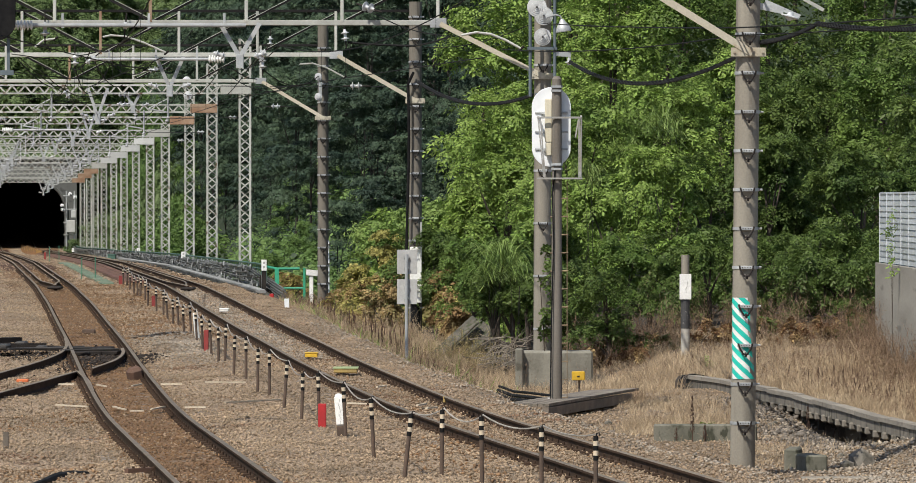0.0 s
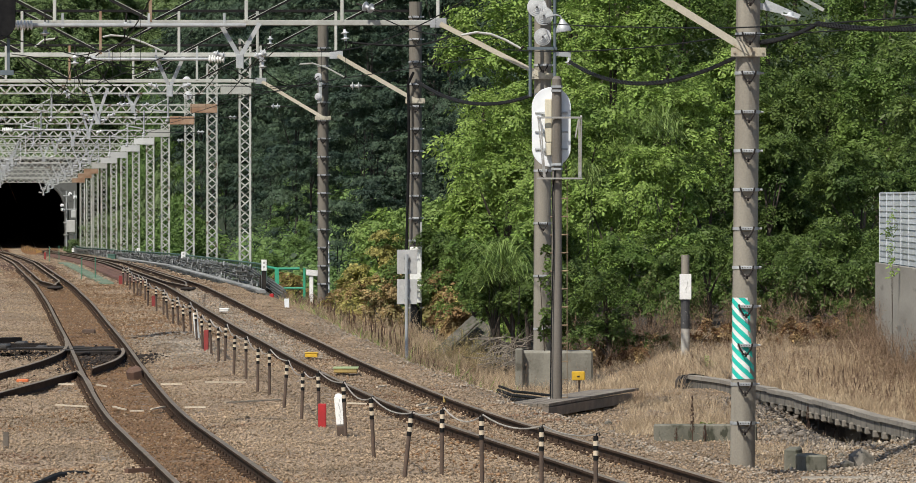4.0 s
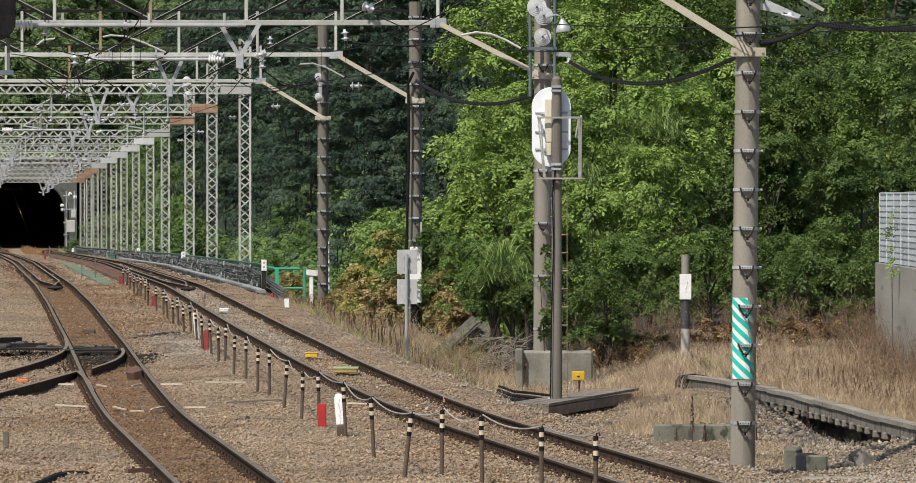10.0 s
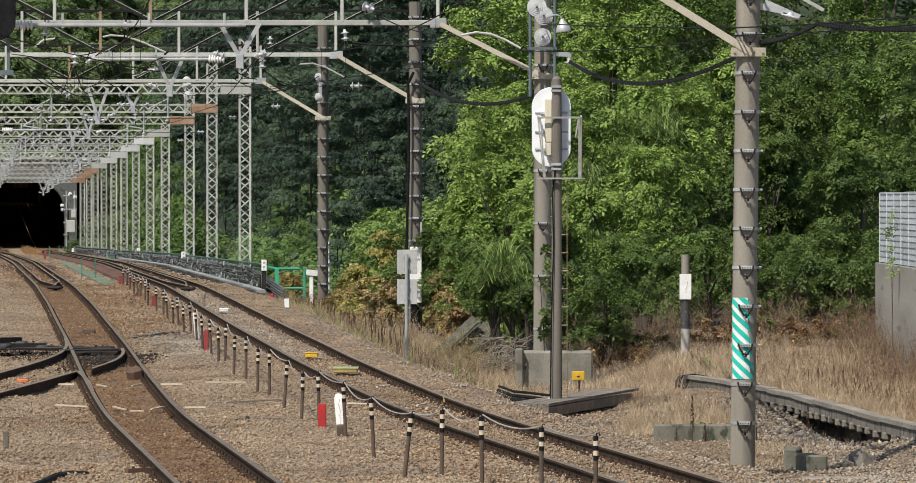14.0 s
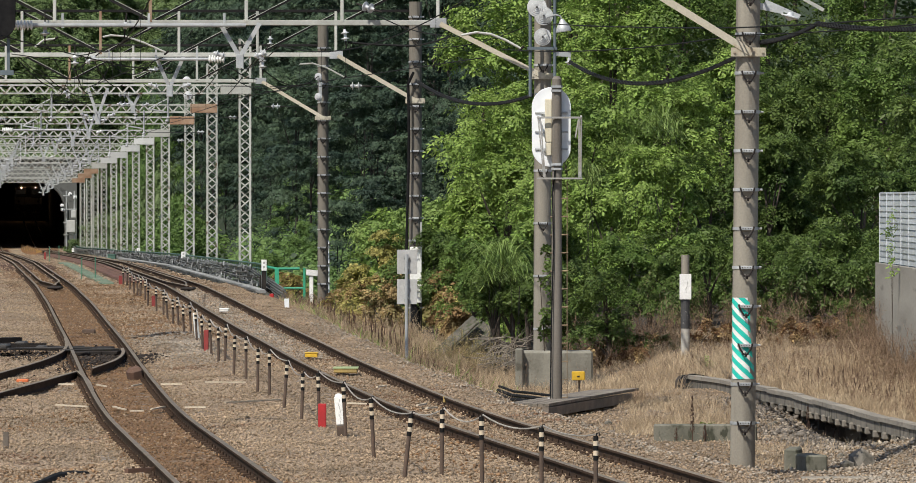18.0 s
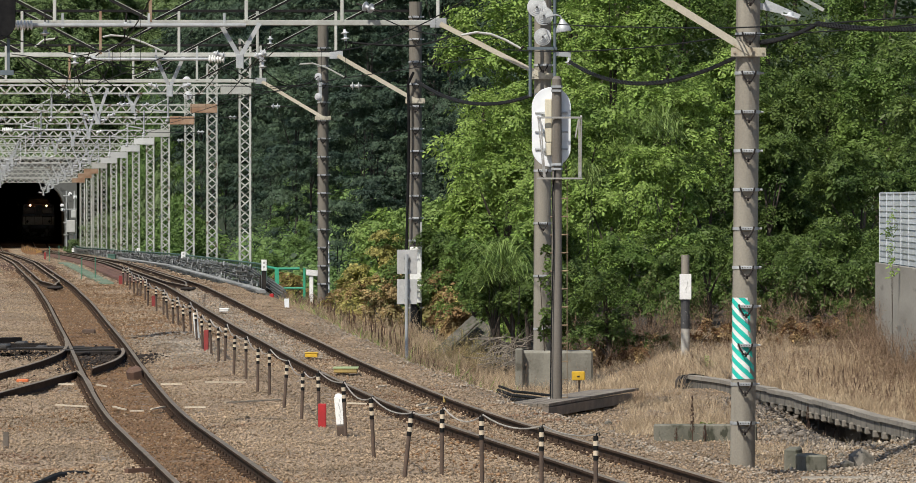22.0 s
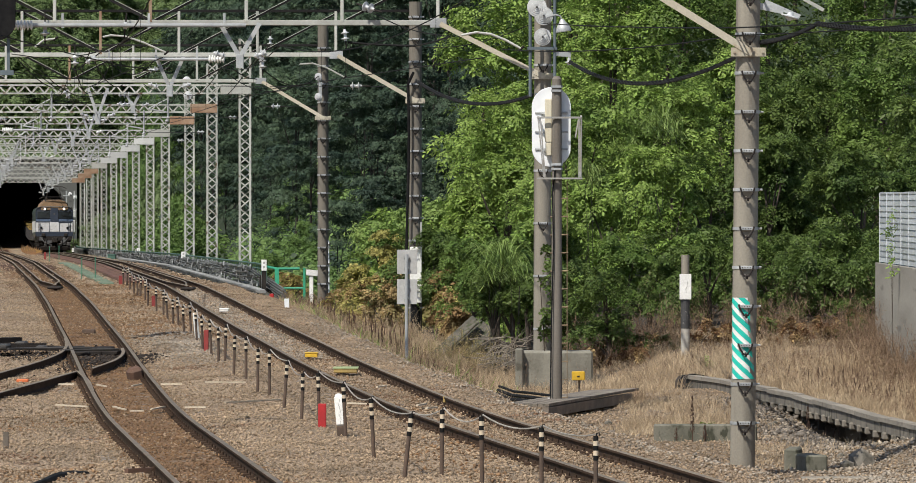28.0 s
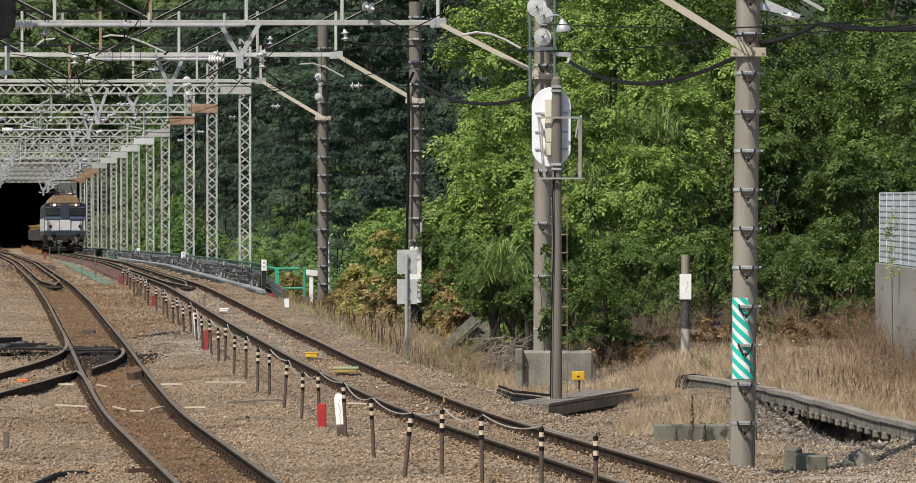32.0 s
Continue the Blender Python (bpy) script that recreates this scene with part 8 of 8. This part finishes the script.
def build_locomotive():
    """A box-cab electric locomotive: dark blue with a white band, dusty tan roof; its front faces -y."""
    t = thing("electric_locomotive", (0, 0, 0), "dark blue electric locomotive with white band, tan roof, lit headlights", "locomotive")
    L = 17.5
    section = [(-1.32, 1.15), (1.32, 1.15), (1.36, 1.4), (1.36, 2.98), (1.27, 3.2), (0.95, 3.27), (-0.95, 3.27), (-1.27, 3.2), (-1.36, 2.98), (-1.36, 1.4)]
    g = Geo()
    stations = [(0.0, 0.97), (0.1, 0.99), (0.3, 1.0), (L - 0.3, 1.0), (L, 0.97)]
    verts, faces = [], []
    n = len(section)
    for y, s in stations:
        verts += [(x * s, y, z) for x, z in section]
    for i in range(len(stations) - 1):
        for k in range(n):
            a, b = i * n + k, i * n + (k + 1) % n
            faces.append((a, a + n, b + n, b))
    faces += [tuple(range(n)), tuple(reversed(range((len(stations) - 1) * n, len(stations) * n)))]
    part("body", g.add(verts, faces), NAVY, t)
    part("white_band", Geo().box((0, -0.012, 1.86), (2.62, 0.05, 0.78), bevel=0.015), GREYEDWHITE, t, "greyed white band with grimy blotches")
    for x in (-1, 1):
        part("side_band", Geo().box((x * 1.36, L / 2, 1.86), (0.03, L - 0.4, 0.80)), GREYEDWHITE, t)
        part("windscreen", Geo().box((x * 0.76, -0.035, 2.70), (0.92, 0.05, 0.5), bevel=0.06), GLASS, t, "dark windscreen")
        part("window_frame", Geo().box((x * 0.76, -0.015, 2.70), (0.98, 0.05, 0.56), bevel=0.06), DOORBLUE, t)
        w = Geo().bar((x * 0.75, -0.06, 2.42), (x * 0.45, -0.06, 2.85), 0.02)
        part("wiper", w, BLACK, t)
        lamp = part("headlight_housing", Geo().lathe((x * 0.69, 0.02, 3.12), [(0, 0.15), (0.06, 0.15), (0.1, 0.14)], 16, (0, -1, 0)), NAVY, t)
        part("headlight", Geo().lathe((x * 0.69, -0.085, 3.12), [(0, 0.05), (0.015, 0.046), (0.02, 0.026)], 16, (0, -1, 0)), HEADLIGHT, lamp, "lit round headlight")
        part("tail_lamp", Geo().lathe((x * 0.95, 0, 1.75), [(0, 0.1), (0.09, 0.1), (0.1, 0.07)], 12, (0, -1, 0)), BLACK, t)
        part("handrail", Geo().tube([(x * 1.12, -0.02, 1.5), (x * 1.12, -0.09, 1.55), (x * 1.12, -0.09, 2.15), (x * 1.12, -0.02, 2.2)], 0.02, 6), DARKSTEEL, t)
        part("step", Geo().box((x * 1.15, -0.12, 0.62), (0.5, 0.28, 0.04)).box((x * 1.15, -0.12, 0.32), (0.5, 0.28, 0.04)).box((x * 1.38, -0.1, 0.75), (0.04, 0.2, 0.9)), DARKSTEEL, t)
        part("brake_hose", Geo().tube([(x * 0.55, -0.1, 1.0), (x * 0.58, -0.3, 0.85), (x * 0.55, -0.32, 0.55), (x * 0.5, -0.25, 0.42)], 0.03, 6), BLACK, t)
        part("jumper_box", Geo().box((x * 0.8, -0.1, 1.27), (0.26, 0.18, 0.2), bevel=0.02), DARKSTEEL, t)
    part("number_bars", Geo().box((0.75, -0.045, 2.17), (0.9, 0.02, 0.12)), NAVY, t, "unreadable raised lettering drawn as a bar")
    part("gangway_door", Geo().box((0, -0.03, 1.86), (0.66, 0.05, 0.76), bevel=0.015), GREYEDWHITE, t)
    part("door_upper", Geo().box((0, -0.05, 2.72), (0.58, 0.05, 0.96), bevel=0.02), NAVY, t)
    part("door_lamp", Geo().lathe((0, -0.075, 2.74), [(0, 0.06), (0.02, 0.055), (0.025, 0.02)], 10, (0, -1, 0)), PIPEGREY, t)
    part("gutter", Geo().tube([(-1.33, 0.02, 3.0), (-1.24, -0.03, 3.2), (-0.95, -0.05, 3.27), (0.95, -0.05, 3.27), (1.24, -0.03, 3.2), (1.33, 0.02, 3.0)], 0.03, 6), PIPEGREY, t, "dusty rain gutter over the windows")
    for x, z, w, h in ((-0.95, 0.95, 0.3, 0.24), (-0.62, 0.62, 0.22, 0.3), (-0.3, 0.5, 0.24, 0.2), (0.35, 0.55, 0.3, 0.22), (0.7, 0.92, 0.22, 0.3), (1.0, 0.6, 0.26, 0.22)):
        part("equipment_box", Geo().box((x, -0.16, z), (w, 0.16, h), bevel=0.03), PIPEGREY, t)
    part("grab_rails", Geo().tube([(-1.0, -0.1, 1.36), (-1.0, -0.13, 2.08)], 0.018, 6).tube([(1.0, -0.1, 1.36), (1.0, -0.13, 2.08)], 0.018, 6).tube([(-0.36, -0.07, 1.4), (-0.36, -0.09, 2.2)], 0.014, 6).tube([(0.36, -0.07, 1.4), (0.36, -0.09, 2.2)], 0.014, 6), NAVY, t)
    part("window_sill", Geo().box((0, -0.03, 2.31), (2.64, 0.03, 0.14)), SLATE, t, "faded slate-blue stripe")
    part("front_stripe", Geo().box((0, -0.05, 2.20), (2.62, 0.02, 0.05)), NAVY, t)
    part("front_skirt", Geo().box((0, -0.03, 1.30), (2.7, 0.1, 0.32), bevel=0.02), NAVY, t)
    roof = Geo()
    verts, faces = [], []
    sec = [(-1.02, 3.2), (-0.96, 3.45), (-0.78, 3.68), (0, 3.76), (0.78, 3.68), (0.96, 3.45), (1.02, 3.2)]
    for y, s in ((0.0, 0.93), (0.4, 1.0), (L - 0.4, 1.0), (L, 0.93)):
        verts += [(x * s, y, 3.2 + (z - 3.2) * s) for x, z in sec]
    for i in range(3):
        for k in range(6):
            a = i * 7 + k
            faces.append((a, a + 7, a + 8, a + 1))
    faces += [tuple(range(7)), tuple(reversed(range(21, 28)))]
    part("roof", roof.add(verts, faces), DUSTROOF, t, "dusty tan roof", smooth=True)
    part("roof_front", Geo().box((0, -0.02, 3.17), (1.95, 0.06, 0.3), bevel=0.04), DUSTROOF, t, "dusty tan panel above the windows")
    part("roof_hatch", Geo().box((0, 5.5, 3.76), (1.3, 3.5, 0.2), bevel=0.08), DUSTROOF, t)
    part("roof_hatch", Geo().box((0, 11.5, 3.76), (1.3, 3.5, 0.2), bevel=0.08), DUSTROOF, t)
    for y0 in (2.2, L - 3.4):
        panto = part("pantograph", Geo().box((0, y0, 3.80), (1.5, 1.1, 0.06)), DARKSTEEL, t)
        arms = Geo()
        for x in (-0.55, 0.55):
            up = 0.85 if y0 < 5 else 0.2
            arms.bar((x, y0 - 0.5, 3.85), (x * 0.8, y0 + 0.7, 3.85 + up * 0.5), 0.045)
            arms.bar((x * 0.8, y0 + 0.7, 3.85 + up * 0.5), (x * 0.75, y0, 3.85 + up), 0.035)
            arms.bar((x, y0 + 0.5, 3.85), (x * 0.8, y0 - 0.7, 3.85 + up * 0.5), 0.045)
            arms.bar((x * 0.8, y0 - 0.7, 3.85 + up * 0.5), (x * 0.75, y0, 3.85 + up), 0.035)
        part("panto_arms", arms, DARKSTEEL, panto)
        part("collector_bow", Geo().tube([(-0.9, y0, 3.75 + up), (-0.6, y0, 3.88 + up), (0.6, y0, 3.88 + up), (0.9, y0, 3.75 + up)], 0.03, 6), DARKSTEEL, panto)
        ins = Geo()
        for x in (-0.6, 0.6):
            for dy in (-0.4, 0.4):
                insulator(ins, (x, y0 + dy, 3.62), (0, 0, 1), 1, 0.1)
        part("roof_insulators", ins, PORCELAIN, panto)
    part("coupler", Geo().box((0, -0.3, 0.88), (0.32, 0.7, 0.3), bevel=0.05).box((0.06, -0.62, 0.88), (0.36, 0.22, 0.38), bevel=0.06), DARKSTEEL, t)
    part("buffer_beam", Geo().box((0, 0.02, 1.0), (2.5, 0.2, 0.34), bevel=0.02), DARKSTEEL, t)
    part("snow_plough", Geo().box((0, -0.2, 0.28), (1.9, 0.08, 0.3), pose(0, 0, 0, 20, 0, 0), bevel=0.03), DARKSTEEL, t, "dusty grey plough plate")
    for x, z, w, h in ((-0.4, 0.75, 0.5, 0.2), (0.62, 0.68, 0.36, 0.3)):
        part("equipment_box", Geo().box((x, -0.22, z), (w, 0.12, h), bevel=0.03), PIPEGREY, t)
    for x in (-1, 1):
        part("air_pipe", Geo().tube([(x, -0.2, 1.1), (x * 0.72, -0.3, 0.72), (x * 0.3, -0.3, 0.58)], 0.035, 6), PIPEGREY, t)
    part("rail_guard", Geo().box((0, -0.1, 0.3), (2.3, 0.08, 0.34), bevel=0.03).box((-0.9, 0, 0.6), (0.1, 0.15, 0.7)).box((0.9, 0, 0.6), (0.1, 0.15, 0.7)), DARKSTEEL, t)
    part("underframe", Geo().box((0, L / 2, 0.95), (2.4, L - 1.2, 0.45)), DARKSTEEL, t)
    for y in (2.6, 8.75, 14.9):
        bogie = part("bogie", Geo().box((-1.05, y, 0.62), (0.16, 3.6, 0.4), bevel=0.04).box((1.05, y, 0.62), (0.16, 3.6, 0.4), bevel=0.04).box((0, y, 0.6), (2.0, 0.6, 0.35)), DARKSTEEL, t)
        for dy in (-1.25, 1.25):
            for x in (-0.565, 0.565):
                g = Geo()
                wheel(g, x, y + dy, 0.55)
                part("wheel", g, RUST, bogie)
    return t


def build_wagon():
    """A low flat wagon with yellow stakes; near end at y = 0."""
    t = thing("flat_wagon", (0, 0, 0), "low dark grey flat wagon with stakes and yellow end frame", "railway wagon", "wagons behind the locomotive")
    L = 13.4
    part("deck", Geo().box((0, L / 2, 1.0), (2.6, L, 0.3), bevel=0.03), WAGON, t)
    part("load", Geo().box((0, L / 2, 1.27), (2.2, L - 1.0, 0.24), bevel=0.04), WAGON, t)
    for x in (-1.2, 1.2):
        part("side_rail", Geo().box((x, L / 2, 1.72), (0.05, L - 0.6, 0.06)), YELLOWSTAKE, t, "dirty yellow side rail")
    for y in np.arange(0.4, L, 2.1):
        for x in (-1.28, 1.28):
            part("stake", Geo().box((x, y, 1.3), (0.07, 0.08, 0.7), bevel=0.01), WAGON, t)
    for y in (0.15, L - 0.15):
        part("end_frame", Geo().box((0, y, 1.95), (2.6, 0.07, 0.07)).box((0, y, 1.5), (2.6, 0.06, 0.06)).box((-0.5, y, 1.55), (0.07, 0.06, 0.85)).box((0.5, y, 1.55), (0.07, 0.06, 0.85)).box((-1.1, y, 1.55), (0.07, 0.06, 0.85)), YELLOWSTAKE, t, "dirty yellow end rails")
    part("coupler", Geo().box((0, -0.25, 0.85), (0.3, 0.6, 0.28), bevel=0.04), DARKSTEEL, t)
    for y in (2.4, L - 2.4):
        bogie = part("bogie", Geo().box((-0.95, y, 0.5), (0.14, 2.3, 0.3), bevel=0.03).box((0.95, y, 0.5), (0.14, 2.3, 0.3), bevel=0.03).box((0, y, 0.55), (1.9, 0.4, 0.3)), DARKSTEEL, t)
        for dy in (-0.8, 0.8):
            for x in (-0.565, 0.565):
                g = Geo()
                wheel(g, x, y + dy, 0.43)
                part("wheel", g, RUST, bogie)
    return t


# White greyed for the shade on the front, with grimy blotches over it.
GREYEDWHITE = mat("greyed_white_paint", (0.56, 0.56, 0.57), (0.46, 0.46, 0.47), 0.5, 2, 30, 0.05, stain=(0.34, 0.32, 0.30), stain_at=0.62)
YELLOWSTAKE = mat("dirty_stake_yellow", (0.36, 0.24, 0.06), (0.22, 0.15, 0.05), 0.8, 3, 30, 0.1)
DOORBLUE = mat("faded_door_blue", (0.045, 0.056, 0.078), (0.036, 0.045, 0.062), 0.5, 3, 30, 0.05)
PIPEGREY = mat("dusty_pipe_grey", (0.10, 0.098, 0.097), (0.05, 0.05, 0.053), 0.8, 3, 30, 0.1)
SLATE = mat("faded_slate_blue", (0.09, 0.13, 0.22), (0.075, 0.11, 0.18), 0.5, 3, 30, 0.05)
DUSTROOF = mat("dusty_roof", (0.23, 0.145, 0.08), (0.17, 0.11, 0.065), 0.85, 2, 20, 0.2)
WAGON = mat("wagon_paint", (0.048, 0.043, 0.043), (0.03, 0.027, 0.028), 0.8, 2, 20, 0.2)
LOCOMOTIVE = build_locomotive()
WAGONS = [build_wagon()]
for i in range(4):
    WAGONS.append(copy_thing(WAGONS[0], Matrix.Identity(4)))


# ---- movement ----
TRAIN_T = [0, 15, 17, 19, 21, 23, 24, 25, 27.5, 30, 32]
TRAIN_Y = [900, 630, 594, 556.5, 519.5, 486.5, 470.5, 456, 424.5, 397, 377]


def train_y(t):
    """How far down the line the locomotive's front stands, as a smooth curve in time."""
    grid = np.arange(-2, 34.01, 0.25)
    y = np.interp(grid, [-2] + TRAIN_T + [34], [936] + TRAIN_Y + [357])
    w = np.hanning(11)[1:-1] / np.hanning(11).sum()
    y = np.convolve(np.pad(y, 4, mode="reflect", reflect_type="odd"), w, "valid")
    return float(np.interp(t, grid, y))


def on_line(y, length):
    """The pose of a vehicle whose front stands at y on the right-hand track."""
    a = Vector((float(right_x(y)) - 0.06, y, float(line_z(y))))
    b = Vector((float(right_x(y + length)) - 0.06, y + length, float(line_z(y + length))))
    d = b - a
    return Matrix.Translation(a) @ Matrix.Rotation(math.atan2(-d.x, d.y), 4, "Z") @ Matrix.Rotation(math.atan2(d.z, d.length), 4, "X")


def motions():
    times = [0.5 * i for i in range(65)]
    walk(LOCOMOTIVE, [(t, on_line(train_y(t), 17.0)) for t in times])
    for i, w in enumerate(WAGONS):
        walk(w, [(t, on_line(train_y(t) + 18.4 + 14.3 * i, 13.0)) for t in times])


motions()
